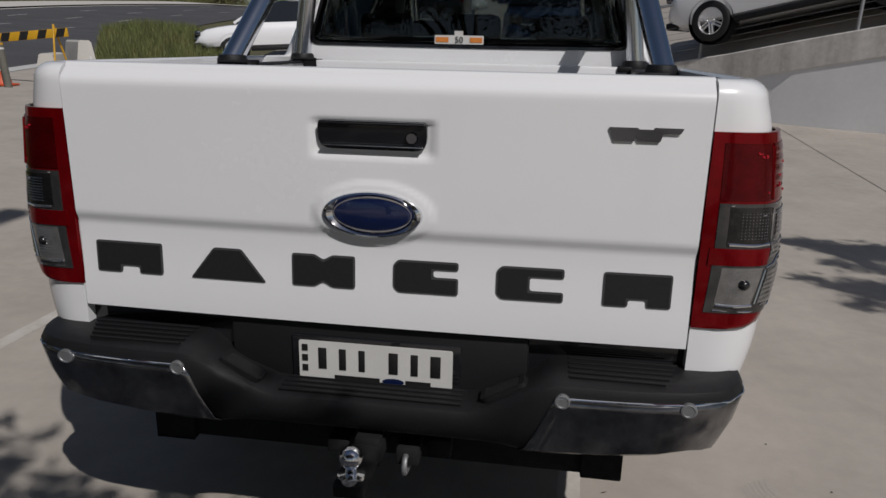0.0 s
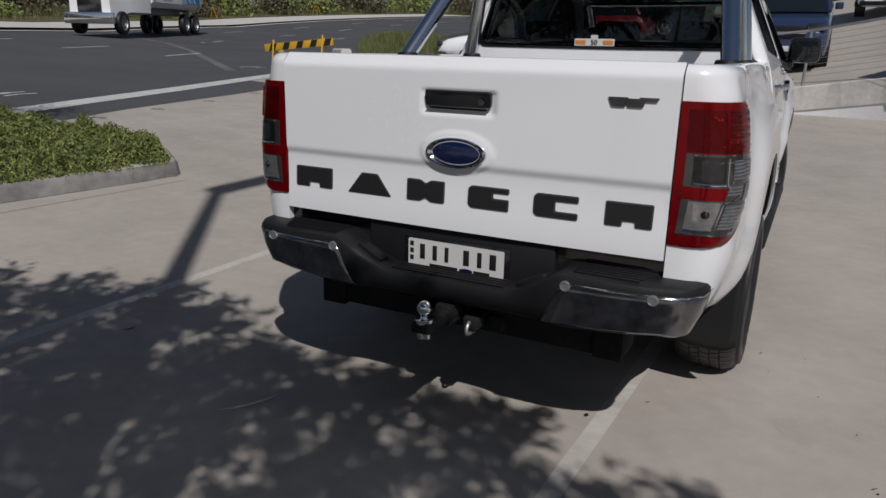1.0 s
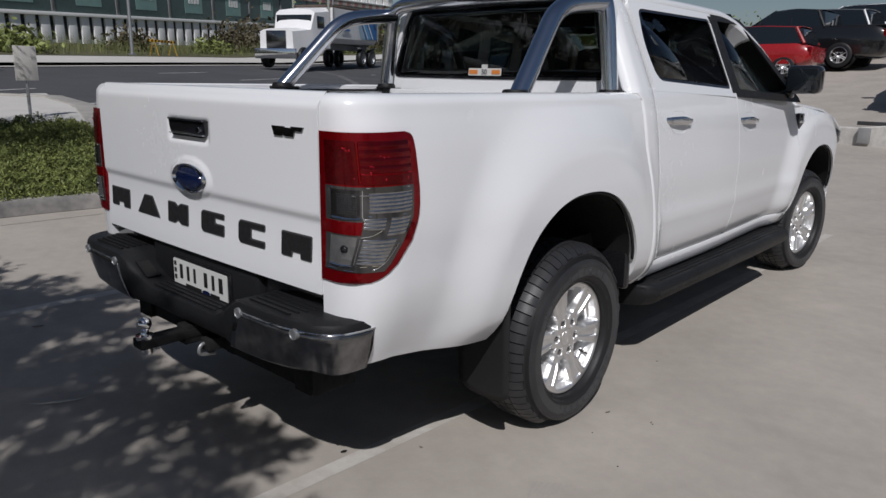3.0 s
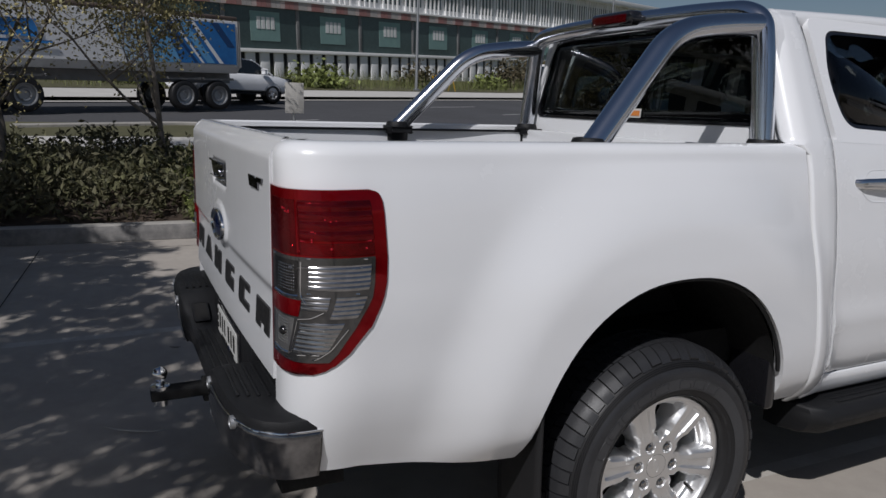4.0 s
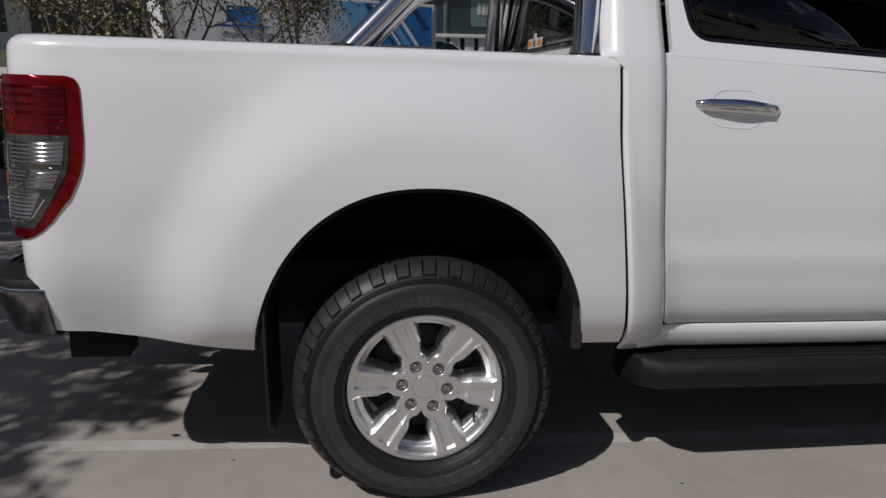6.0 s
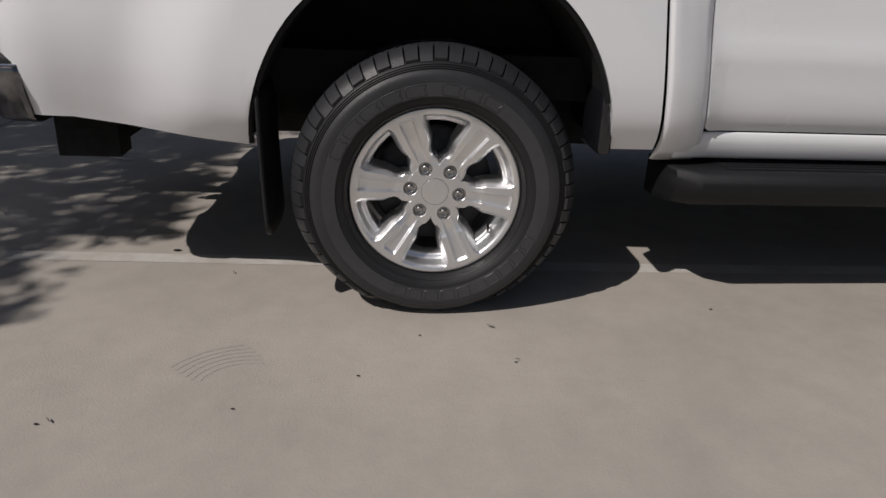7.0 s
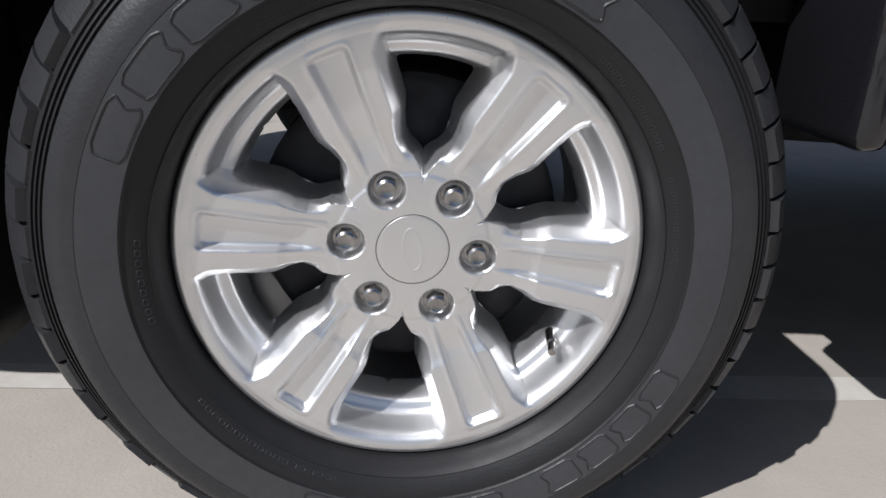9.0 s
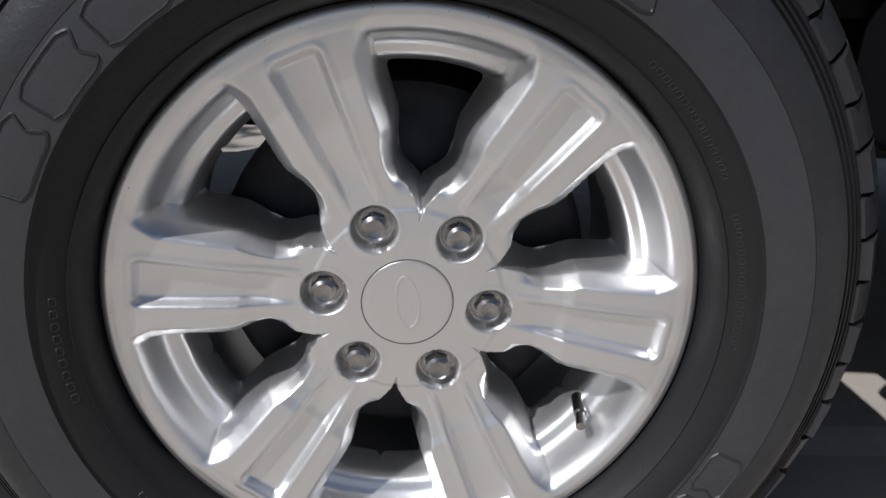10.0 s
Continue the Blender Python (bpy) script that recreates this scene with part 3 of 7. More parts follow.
# tub: front wall, floor, black rail caps
part("tub_front", boxed(-0.74, 0.74, 0.425, 0.455, 0.80, 1.322, 0.010), WHITE, ute)
part("tub_floor", boxed(-0.74, 0.74, -1.05, 0.445, 0.975, 1.000, 0.004), BLACK_PLASTIC, ute, "black tub liner")
for sx in (-1, 1):
    bm = bmesh.new()
    block(bm, sx * 0.685, sx * 0.752, -1.02, 0.42, 1.3065, 1.3150, 0.003)
    part("rail_cap", bm, BLACK_PLASTIC, ute, "black plastic rail cap")


# tailgate
def gate_y(x, z):
    y = TAIL_Y - 0.0055 - 0.0105 * (1 - (x / 0.72) ** 2)
    crease = smooth((0.998 - z) / 0.030)
    y += crease * (0.009 - 0.008 * smooth((0.95 - z) / 0.19))
    y += 0.030 * smooth((z - 1.285) / 0.053) ** 2
    dish = smooth((0.142 - abs(x)) / 0.022) * smooth((z - 1.148) / 0.02) * smooth((1.238 - z) / 0.010)
    y += 0.010 * dish
    pad = ((x / 0.125) ** 2 + ((z - 1.03) / 0.066) ** 2) ** 0.5
    y -= 0.006 * smooth((1.12 - pad) / 0.1)
    return y


bm = surface(lambda x, z: (x, gate_y(x, z), z), steps(-0.7095, 0.7095, 132), steps(0.760, 1.338, 74))
surface(lambda x, v: (x, lerp(gate_y(x, 1.338), -1.045, v), 1.338 + 0.004 * math.sin(math.pi * min(v * 2, 1))), steps(-0.7095, 0.7095, 132), steps(0, 1, 4), bm)
surface(lambda x, v: (x, -1.045, lerp(1.338, 0.86, v)), steps(-0.7095, 0.7095, 2), steps(0, 1, 2), bm)
surface(lambda x, v: (x, lerp(-1.06, gate_y(x, 0.76), v), 0.760), steps(-0.7095, 0.7095, 132), steps(0, 1, 1), bm)
for sx in (-1, 1):
    surface(lambda z, v: (sx * 0.7095, lerp(gate_y(0.7095, z), -1.045, v), z), steps(0.76, 1.338, 74), steps(0, 1, 1), bm, flip=sx < 0)
gate = part("tailgate", tidy(bm), WHITE, ute, "white tailgate with a crease across it", angle=50)
for sx in (-1, 1):
    part("gate_gap", boxed(sx * 0.700, sx * 0.7135, -1.070, -1.02, 0.62, 1.334), DARK, ute)
part("lower_valance", boxed(-0.80, 0.80, -1.080, -1.00, 0.58, 0.775, 0.006), GLOSS_BLACK, ute, "black gap under the tailgate")

# tailgate handle
bm = bmesh.new()
shape = outline([(-0.120, 1.232), (0.120, 1.232), (0.120, 1.172), (-0.120, 1.172)], [0.012, 0.012, 0.03, 0.03], 5)
plate(shape, lambda u, v, d: (u, -1.130 + d + 0.25 * (1.232 - v) ** 1.3, v), 0.025, bm)
handle = part("handle", tidy(bm), GLOSS_BLACK, gate, "gloss black tailgate handle")
part("handle_lip", boxed(-0.112, 0.112, -1.1355, -1.110, 1.1795, 1.1835, 0.0015), CHROME, handle)
part("handle_top", boxed(-0.116, 0.116, -1.137, -1.112, 1.226, 1.234, 0.003), SMOKED_CHROME, handle)
part("key_lock", lathe([(-1.1375, 0.0001), (-1.1375, 0.011), (-1.135, 0.0125), (-1.115, 0.0125)], 20, "y", (0.088, 0, 1.201)), SMOKED_CHROME, handle)


# oval emblem: a plain blue oval in a chrome rim
def oval(rx, rz, profile, y0):
    b = bmesh.new()
    rings = [[b.verts.new((rx * k * math.cos(t), y0 - d, 1.030 + rz * k * math.sin(t))) for t in (math.tau * i / 40 for i in range(40))] for k, d in profile]
    for a, c in zip(rings, rings[1:]):
        for i in range(40):
            b.faces.new((a[i], a[(i + 1) % 40], c[(i + 1) % 40], c[i]))
    b.faces.new(rings[-1])
    return tidy(b)


emblem = part("emblem", oval(0.114, 0.052, [(1.0, -0.012), (1.0, 0.006), (0.97, 0.013), (0.90, 0.016), (0.80, 0.009), (0.78, 0.007)], -1.124), CHROME, gate, "chrome oval rim")
part("emblem_face", oval(0.088, 0.037, [(1.0, 0.006), (0.95, 0.012), (0.6, 0.016), (0.2, 0.017)], -1.124), BLUE, emblem, "plain blue oval")

# wide-spaced dark shapes across the lower tailgate
FORMS = [[(0, 0), (0.36, 0), (0.36, 0.22), (0.62, 0.22), (0.62, 0), (1, 0), (1, 1), (0, 1)],
         [(0, 0), (1, 0), (0.68, 1), (0.32, 1)],
         [(0, 0), (0.36, 0), (0.50, 0.16), (0.64, 0), (1, 0), (1, 1), (0.64, 1), (0.50, 0.84), (0.36, 1), (0, 1)],
         [(0.08, 0), (1, 0), (1, 0.52), (0.62, 0.52), (0.62, 0.74), (1, 0.74), (1, 1), (0.08, 1), (0, 0.85), (0, 0.15)],
         [(0.08, 0), (1, 0), (1, 0.30), (0.50, 0.30), (0.50, 0.70), (1, 0.70), (1, 1), (0.08, 1), (0, 0.85), (0, 0.15)],
         [(0, 0), (0.36, 0), (0.36, 0.22), (0.62, 0.22), (0.62, 0), (1, 0), (1, 1), (0, 1)]]
SHAPE_X = [(-0.676, -0.518), (-0.447, -0.258), (-0.194, -0.044), (0.045, 0.194), (0.279, 0.428), (0.513, 0.665)]
for form, (xa, xb) in zip(FORMS, SHAPE_X):
    pts = [(lerp(xa, xb, u), lerp(0.849, 0.926, v)) for u, v in form]
    badge = part("dark_shape", plate(outline(pts, 0.006, 2), lambda u, v, d: (u, gate_y(u, v) - 0.0025 + d, v), 0.004), STRIPE_GREY, gate, "plain dark vinyl shape")
    cx, cz = sum(p[0] for p in pts) / len(pts), sum(p[1] for p in pts) / len(pts)
    area = sum(p[0] * q[1] - q[0] * p[1] for p, q in zip(pts, pts[1:] + pts[:1]))
    inner = []
    for i, p in enumerate(pts):
        a, b, c = Vector(pts[i - 1]), Vector(p), Vector(pts[(i + 1) % len(pts)])
        n1, n2 = Vector((-(b - a).y, (b - a).x)).normalized(), Vector((-(c - b).y, (c - b).x)).normalized()
        n = n1 + n2
        inner.append(b + n * (0.0045 / max(0.5, n.dot(n1))) * (1 if area > 0 else -1))
    part("shape_face", plate(inner, lambda u, v, d: (u, gate_y(u, v) - 0.0040 + d, v), 0.003), STRIPE_BLACK, badge)
# trim badge: three plain chrome bars
for xa, xb, za, zb in ((0.500, 0.552, 1.211, 1.239), (0.548, 0.604, 1.211, 1.236), (0.590, 0.646, 1.228, 1.240)):
    part("trim_badge", plate(outline([(xa + 0.008, za), (xb - 0.004, za), (xb + 0.004, zb), (xa - 0.004, zb)], 0.003, 2), lambda u, v, d: (u, gate_y(u, v) - 0.005 + d, v), 0.006), SMOKED_CHROME, gate, "plain chrome badge bar")


# tail lamps: a red shell round the corner with two smoky windows in it
def lamp_end(z):
    return table([(0.812, 0.085), (0.817, 0.125), (0.826, 0.150), (0.842, 0.174), (0.868, 0.199), (0.93, 0.236), (0.975, 0.258), (1.00, 0.267), (1.03, 0.273), (1.08, 0.276), (1.18, 0.272), (1.210, 0.269), (1.224, 0.264), (1.232, 0.254), (1.236, 0.238)], z)


def at_len(d):
    return d / 0.235 if d <= 0.235 else 1 + d - 0.235


def lamp_out(d, end):
    """The lamp stands proud of the corner and runs flush at both its edges."""
    return 0.012 * smooth(d / 0.10) * smooth((end - d) / 0.08)


def lamp_patch(z0, z1, u0, u1, out, n=16, m=14, thick=0.016, wave=0.0, pitch=0.0105):
    def fn(u, v):
        z = lerp(z0, z1, v)
        end = lamp_end(z)
        d = lerp(u0 * end, u1 * end, u)
        return plan(at_len(d), z, out + lamp_out(d, end) + wave * abs(math.sin(math.pi * (z - z0) / pitch)))

    b = surface(fn, steps(0, 1, n), steps(0, 1, m))
    rim = [e for e in b.edges if e.is_boundary]
    made = bmesh.ops.extrude_edge_only(b, edges=rim)["geom"]
    for g in made:
        if isinstance(g, bmesh.types.BMVert):
            d = Vector((g.co.x - 0.70, g.co.y + 0.90, 0))
            g.co -= d.normalized() * thick
    return tidy(b)


def lamp_line(pairs, out, radius):
    """A thin bright ridge along (u, z) places of the lamp."""
    return bent([plan(at_len(u * lamp_end(z)), z, out + lamp_out(u * lamp_end(z), lamp_end(z))) for u, z in pairs], radius, 6, 3, 0.01)


for side in (1, -1):
    def own(b):
        return b if side > 0 else mirrored(b)
    lamp = part("tail_lamp", own(lamp_patch(0.812, 1.236, 0.0, 1.0, 0.0045, n=24, m=84, thick=0.010)), RED_LENS, ute, "red tail lamp with a smoky clear window")
    part("upper_lens", own(lamp_patch(1.096, 1.214, 0.05, 0.37, 0.0066, thick=0.006)), DARK_RED, lamp, "deep red upper lens")
    side_lens = part("side_lens", own(lamp_patch(1.128, 1.214, 0.40, 0.88, 0.0066, m=32, thick=0.006, wave=0.0016, pitch=0.021)), MID_RED, lamp, "ribbed red side lens")
    low_lens = part("side_lens", own(lamp_patch(1.096, 1.122, 0.40, 0.88, 0.0068, thick=0.006)), MID_RED, lamp)
    part("ridge", own(lamp_line([(0.385, 1.10), (0.385, 1.21)], 0.0068, 0.0040)), RED_LENS, side_lens)
    part("ridge", own(lamp_line([(0.40, 1.125), (0.86, 1.125)], 0.0068, 0.0022)), RED_GLINT, side_lens, "bright red ridge")
    # scattered bright beads imitate sun glints on the red lens
    rng_l = random.Random(17)
    b = bmesh.new()
    for u, z, n, du, dz in ((0.62, 1.11, 1, 0, 0), (0.83, 1.11, 1, 0, 0), (0.28, 1.190, 7, 0.035, 0.007), (0.36, 1.108, 4, 0.03, 0.006), (0.50, 1.135, 5, 0.035, 0.012), (0.62, 1.172, 3, 0.05, 0.004)):
        for k in range(n):
            uu, zz = u + rng_l.uniform(-du, du), z + rng_l.uniform(-dz, dz)
            e = lamp_end(zz)
            bmesh.ops.create_icosphere(b, subdivisions=1, radius=rng_l.uniform(0.0016, 0.0034), matrix=Matrix.Translation(plan(at_len(uu * e), zz, 0.0068 + lamp_out(uu * e, e))))
    tagged(part("glint", own(b), RED_GLINT, lamp, "small bright red beads painted as glints on the lens"), kind="stuff")
    win = part("smoky_window", own(lamp_patch(0.850, 1.090, 0.05, 0.885, 0.0068, n=20, m=24, thick=0.006)), SMOKE_LENS, lamp, "smoky clear window")
    for z0, z1, u0, u1 in ((1.018, 1.074, 0.46, 0.85), (0.972, 1.004, 0.42, 0.62), (0.955, 1.004, 0.66, 0.85), (0.872, 0.945, 0.44, 0.78)):
        part("reflector", own(lamp_patch(z0, z1, u0, u1, 0.0076, n=10, m=48, thick=0.004, wave=0.0018)), LENS_RIB, win, "ribbed bright reflector")
    part("lamp_bowl", own(lamp_patch(1.000, 1.082, 0.10, 0.375, 0.0076, thick=0.004)), LAMP_BOWL, win, "dark lamp bowl")
    part("lamp_bowl", own(lamp_patch(0.866, 0.952, 0.10, 0.375, 0.0076, thick=0.004)), PALE_BOWL, win, "pale gridded lamp bowl")
    c = plan(at_len(0.262 * lamp_end(0.915)), 0.915, 0.0060 + lamp_out(0.262 * lamp_end(0.915), lamp_end(0.915)))
    b = bmesh.new()
    bmesh.ops.create_uvsphere(b, u_segments=14, v_segments=8, radius=0.0115, matrix=Matrix.Translation(c))
    part("bulb", own(b), LAMP_BOWL, win, "dark bulb in the bowl")
    for pairs in ([(0.06, 1.086), (0.45, 1.088), (0.83, 1.086)], [(0.40, 1.080), (0.40, 1.004), (0.46, 0.985)], [(0.30, 1.066), (0.46, 1.068), (0.80, 1.068)], [(0.45, 1.010), (0.80, 1.010)], [(0.41, 0.951), (0.52, 0.955), (0.60, 0.970)],
                  [(0.41, 0.946), (0.41, 0.872)], [(0.06, 0.856), (0.40, 0.853), (0.72, 0.858), (0.80, 0.880), (0.83, 0.93)], [(0.50, 0.867), (0.72, 0.870)], [(0.46, 0.925), (0.66, 0.928)]):
        part("bright_edge", own(lamp_line([(max(u, 0.10), z) for u, z in pairs], 0.0082, 0.0018)), CHROME, win)
    for z0, z1 in ((1.016, 1.070), (0.888, 0.944)):
        b = bmesh.new()
        for i in range(9):
            for j in range(9):
                c = plan(at_len(lerp(0.17, 0.345, i / 8) * lamp_end(z0)), lerp(z0, z1, j / 8), 0.0080 + lamp_out(lerp(0.17, 0.345, i / 8) * lamp_end(z0), lamp_end(z0)))
                bmesh.ops.create_icosphere(b, subdivisions=1, radius=0.0013, matrix=Matrix.Translation(c))
        tagged(part("reflector_dots", own(b), CHROME, win, "grid of small bright reflector dots"), kind="stuff")
    for z, u1 in ((1.003, 0.385), (0.868, 0.385)):
        part("bright_edge", own(lamp_line([(0.11, z), (0.25, z - 0.002), (u1, z)], 0.0082, 0.0034)), CHROME, win)
    part("red_bar", own(lamp_patch(0.957, 0.994, 0.03, 0.41, 0.0082, thick=0.006)), RED_LENS, lamp)


# rear step bumper, lofted along its plan line
BUMPER_LINE = [(0.0, -1.205), (0.26, -1.205), (0.30, -1.209), (0.35, -1.222), (0.40, -1.228), (0.55, -1.226), (0.66, -1.218), (0.72, -1.208), (0.765, -1.190), (0.797, -1.160), (0.815, -1.125), (0.823, -1.090), (0.826, -1.060), (0.827, -1.030)]


def bumper_rows():
    pts = [Vector((x, y, 0)) for x, y in BUMPER_LINE]
    line = []
    for a, b in zip(pts, pts[1:]):
        n = max(2, int((b - a).length / 0.022))
        line += [a.lerp(b, i / n) for i in range(n)]
    line.append(pts[-1])
    out = []
    for i, p in enumerate(line):
        d = (line[min(i + 2, len(line) - 1)] - line[max(i - 2, 0)]).normalized()
        n = Vector((d.y, -d.x, 0))
        a = p.x
        k = clamp((a - 0.232) / 0.190)
        k = lerp(k, smooth(k), 0.35)
        end = smooth((a - 0.62) / 0.19)
        zt, zb = lerp(0.612, 0.708, k), lerp(0.520, 0.535, smooth((a - 0.40) / 0.3)) - 0.014 * smooth((a - 0.72) / 0.1)
        tuck = 0.030 * end
        deep = lerp(0.205, 0.12, end)
        sec = [(deep, zt), (lerp(deep, 0.03, 0.5), zt), (0.028, zt - 0.002), (0.008, zt - 0.010), (0.0, zt - 0.026), (0.004 + tuck * 0.35, lerp(zt, zb, 0.55)), (0.014 + tuck * 0.8, zb + 0.016), (0.032 + tuck, zb), (max(deep, 0.1 + tuck), zb)]
        out.append([p - n * i_ + Vector((0, 0, z)) for i_, z in sec])
    return out


B_ROWS = bumper_rows()
bm = bmesh.new()
whole = [[Vector((-p.x, p.y, p.z)) for p in r] for r in B_ROWS[:0:-1]] + B_ROWS
rows = [[bm.verts.new(p) for p in r] for r in whole]
for a, b in zip(rows, rows[1:]):
    for i in range(len(a) - 1):
        bm.faces.new((a[i], a[i + 1], b[i + 1], b[i]))
bm.faces.new(rows[0][::-1])
bm.faces.new(rows[-1])
bumper = part("rear_bumper", tidy(bm), BLACK_PLASTIC, ute, "black plastic step bumper", angle=40)
for side in (-1, 1):
    bm = bmesh.new()
    kept = [r for r in B_ROWS if r[4].x > 0.425]
    grid = []
    for r in kept:
        low_end = clamp((0.53 - r[4].x) / 0.105)
        a, b, c, d = r[4], r[5], r[6], r[7]
        pts = [a.lerp(b, 0.10), a.lerp(b, 0.45), b, b.lerp(c, 0.5), c, c.lerp(d, 0.6)]
        pts = [p.lerp(pts[-1], 0.0) for p in pts]
        out = (r[4] - r[0])
        out.z = 0
        out.normalize()
        pts = [p - Vector((0.078 * low_end * i / 5, 0, 0)) for i, p in enumerate(pts)]
        grid.append([Vector((side * q.x, q.y, q.z)) for q in [p + out * 0.004 for p in pts]])
    vs = [[bm.verts.new(p) for p in g] for g in grid]
    for a, b in zip(vs, vs[1:]):
        for i in range(len(a) - 1):
            q = (a[i], a[i + 1], b[i + 1], b[i])
            bm.faces.new(q if side > 0 else q[::-1])
    bright = part("bumper_end", bm, BUMPER_METAL, bumper, "bright metal bumper end")
    solid(bright, 0.005)
    part("bright_edge", bent([g[0] for g in grid[::3]] + [grid[-1][0]], 0.0026, 8, 1, 0.004), CHROME, bright)
    for x, y in ((0.438, -1.2315), (0.709, -1.2155)):
        bm = lathe([(y + 0.012, 0.017), (y - 0.003, 0.0165), (y - 0.004, 0.013), (y - 0.002, 0.012), (y - 0.002, 0.0001)], 20, "y", (side * x, 0, 0.664 if x > 0.5 else 0.668))
        part("parking_sensor", tidy(bm), GALV, bumper, "round parking sensor")
    for k in range(5):
        y = -1.095 - 0.024 * k
        part("grip_rib", boxed(side * 0.45, side * (0.70 - 0.010 * k), y - 0.004, y + 0.004, 0.706, 0.7125, 0.002), BLACK_PLASTIC, bumper)
    slot = outline([(0.0, 0.0), (0.056, 0.0), (0.056, 0.050), (0.0, 0.050)], 0.008, 3)
    inset = outline([(0.006, 0.005), (0.050, 0.005), (0.050, 0.045), (0.006, 0.045)], 0.006, 3)
    face = lambda u, v, d: (side * (0.262 + 1.90 * v - 0.004 + d), -1.188 + u, 0.626 + v + 0.005 - d)
    part("corner_slot", tidy(ring_plate(slot, inset, face, 0.010)), BLACK_PLASTIC, bumper)
    # flat dark plate for the recess's shade, pale triangle for the glint in it
    part("slot_hole", plate(inset, lambda u, v, d: face(u, v, 0.001)), DARK, bumper)
    part("slot_catch", plate([(0.010, 0.007), (0.048, 0.007), (0.044, 0.018)], lambda u, v, d: face(u, v, 0.004)), GALV, bumper, "pale triangle painted as a glint in the slot")
for k in range(4):
    y = -1.115 - 0.022 * k
    part("grip_rib", boxed(-0.215, 0.215, y - 0.004, y + 0.004, 0.610, 0.6160, 0.002), BLACK_PLASTIC, bumper)
part("bumper_back", boxed(-0.36, 0.36, -1.105, -1.03, 0.55, 0.752, 0.01), BLACK_PLASTIC, bumper)

# number plate, its writing as plain bars
bm = boxed(-0.205, 0.205, -1.112, -1.100, 0.590, 0.722, 0.004)
holder = part("plate_holder", bm, GLOSS_BLACK, ute)
bm = plate(outline([(-0.186, 0.603), (0.186, 0.603), (0.186, 0.710), (-0.186, 0.710)], 0.006, 3), lambda u, v, d: (u, -1.1165 + d, v), 0.003)
num = part("number_plate", tidy(bm), PLATE_WHITE, holder, "white number plate with plain dark bars")
for i, (xa, xb) in enumerate(((-0.148, -0.108), (-0.097, -0.060), (-0.049, -0.014), (0.024, 0.066), (0.077, 0.114), (0.124, 0.168))):
    part("dark_bar", boxed(xa + 0.010, xb - 0.010, -1.1185, -1.1150, 0.640, 0.694, 0.001), INK, num)
for z in (0.694, 0.668, 0.642):
    part("dark_bar", boxed(-0.178, -0.164, -1.1185, -1.1150, z - 0.010, z + 0.006), INK, num)
for xa, xb in ((-0.098, 0.012), (0.075, 0.135)):
    part("dark_bar", boxed(xa, xb, -1.1185, -1.1150, 0.615, 0.626), INK, num)
part("dark_bar", plate([(0.045 + 0.026 * math.cos(t), 0.6205 + 0.008 * math.sin(t)) for t in (math.tau * i / 20 for i in range(20))], lambda u, v, d: (u, -1.1185 + d, v), 0.003), BLUE, num)

# the tub and bumper sit a little to the left of the wheels, and their corners stand out
OFF_LEFT = [(-0.90, -0.040), (-0.78, -0.036), (-0.72, -0.022), (-0.69, -0.016), (-0.60, -0.002), (-0.55, 0.0), (0.0, 0.0)]
OFF_RIGHT = [(0.0, 0.0), (0.60, 0.0), (0.69, -0.008), (0.72, -0.008), (0.77, 0.006), (0.82, 0.014), (0.90, 0.014)]
for ob in ute.children_recursive:
    if ob.type != "MESH":
        continue
    for v in ob.data.vertices:
        if v.co.x < 0:
            v.co.x += table(OFF_LEFT, v.co.x) * smooth((0.35 - v.co.y) / 0.5)
        else:
            v.co.x += table(OFF_RIGHT, v.co.x) * smooth((-0.50 - v.co.y) / 0.35)

# tow bar
bm = boxed(-0.60, 0.60, -1.06, -0.95, 0.388, 0.475, 0.006)
tow = part("tow_bar", bm, DARK, ute, "black tow bar with a chrome ball")
bm = boxed(-0.034, 0.034, -1.36, -0.95, 0.462, 0.496, 0.006)
block(bm, -0.030, 0.030, -1.20, -0.98, 0.440, 0.510, 0.004)
block(bm, 0.060, 0.115, -1.16, -1.02, 0.425, 0.470, 0.006)
block(bm, -0.115, -0.060, -1.14, -1.02, 0.430, 0.465, 0.006)
part("tongue", bm, DARK, tow)
bm = lathe([(0.440, 0.0001), (0.440, 0.022), (0.462, 0.022), (0.496, 0.030), (0.507, 0.030), (0.509, 0.014), (0.523, 0.0135)] + [(0.545 + 0.025 * math.sin(a), 0.025 * math.cos(a)) for a in [radians(d) for d in range(-55, 90, 12)]] + [(0.570, 0.0001)], 28, "z", (0, -1.33, 0))
part("tow_ball", tidy(bm), CHROME, tow, "chrome tow ball")
part("shackle", bent([(0.085, -1.10, 0.452), (0.085, -1.175, 0.452), (0.085, -1.185, 0.415), (0.085, -1.12, 0.405)], 0.007, 10, 5, 0.03), GALV, tow, "steel safety hook")
part("trailer_socket", boxed(0.125, 0.185, -1.10, -1.02, 0.415, 0.465, 0.008), DARK, tow)
for sx in (-1, 1):
    part("end_bracket", boxed(sx * 0.50, sx * 0.598, -1.075, -0.90, 0.385, 0.500, 0.004), DARK, tow)

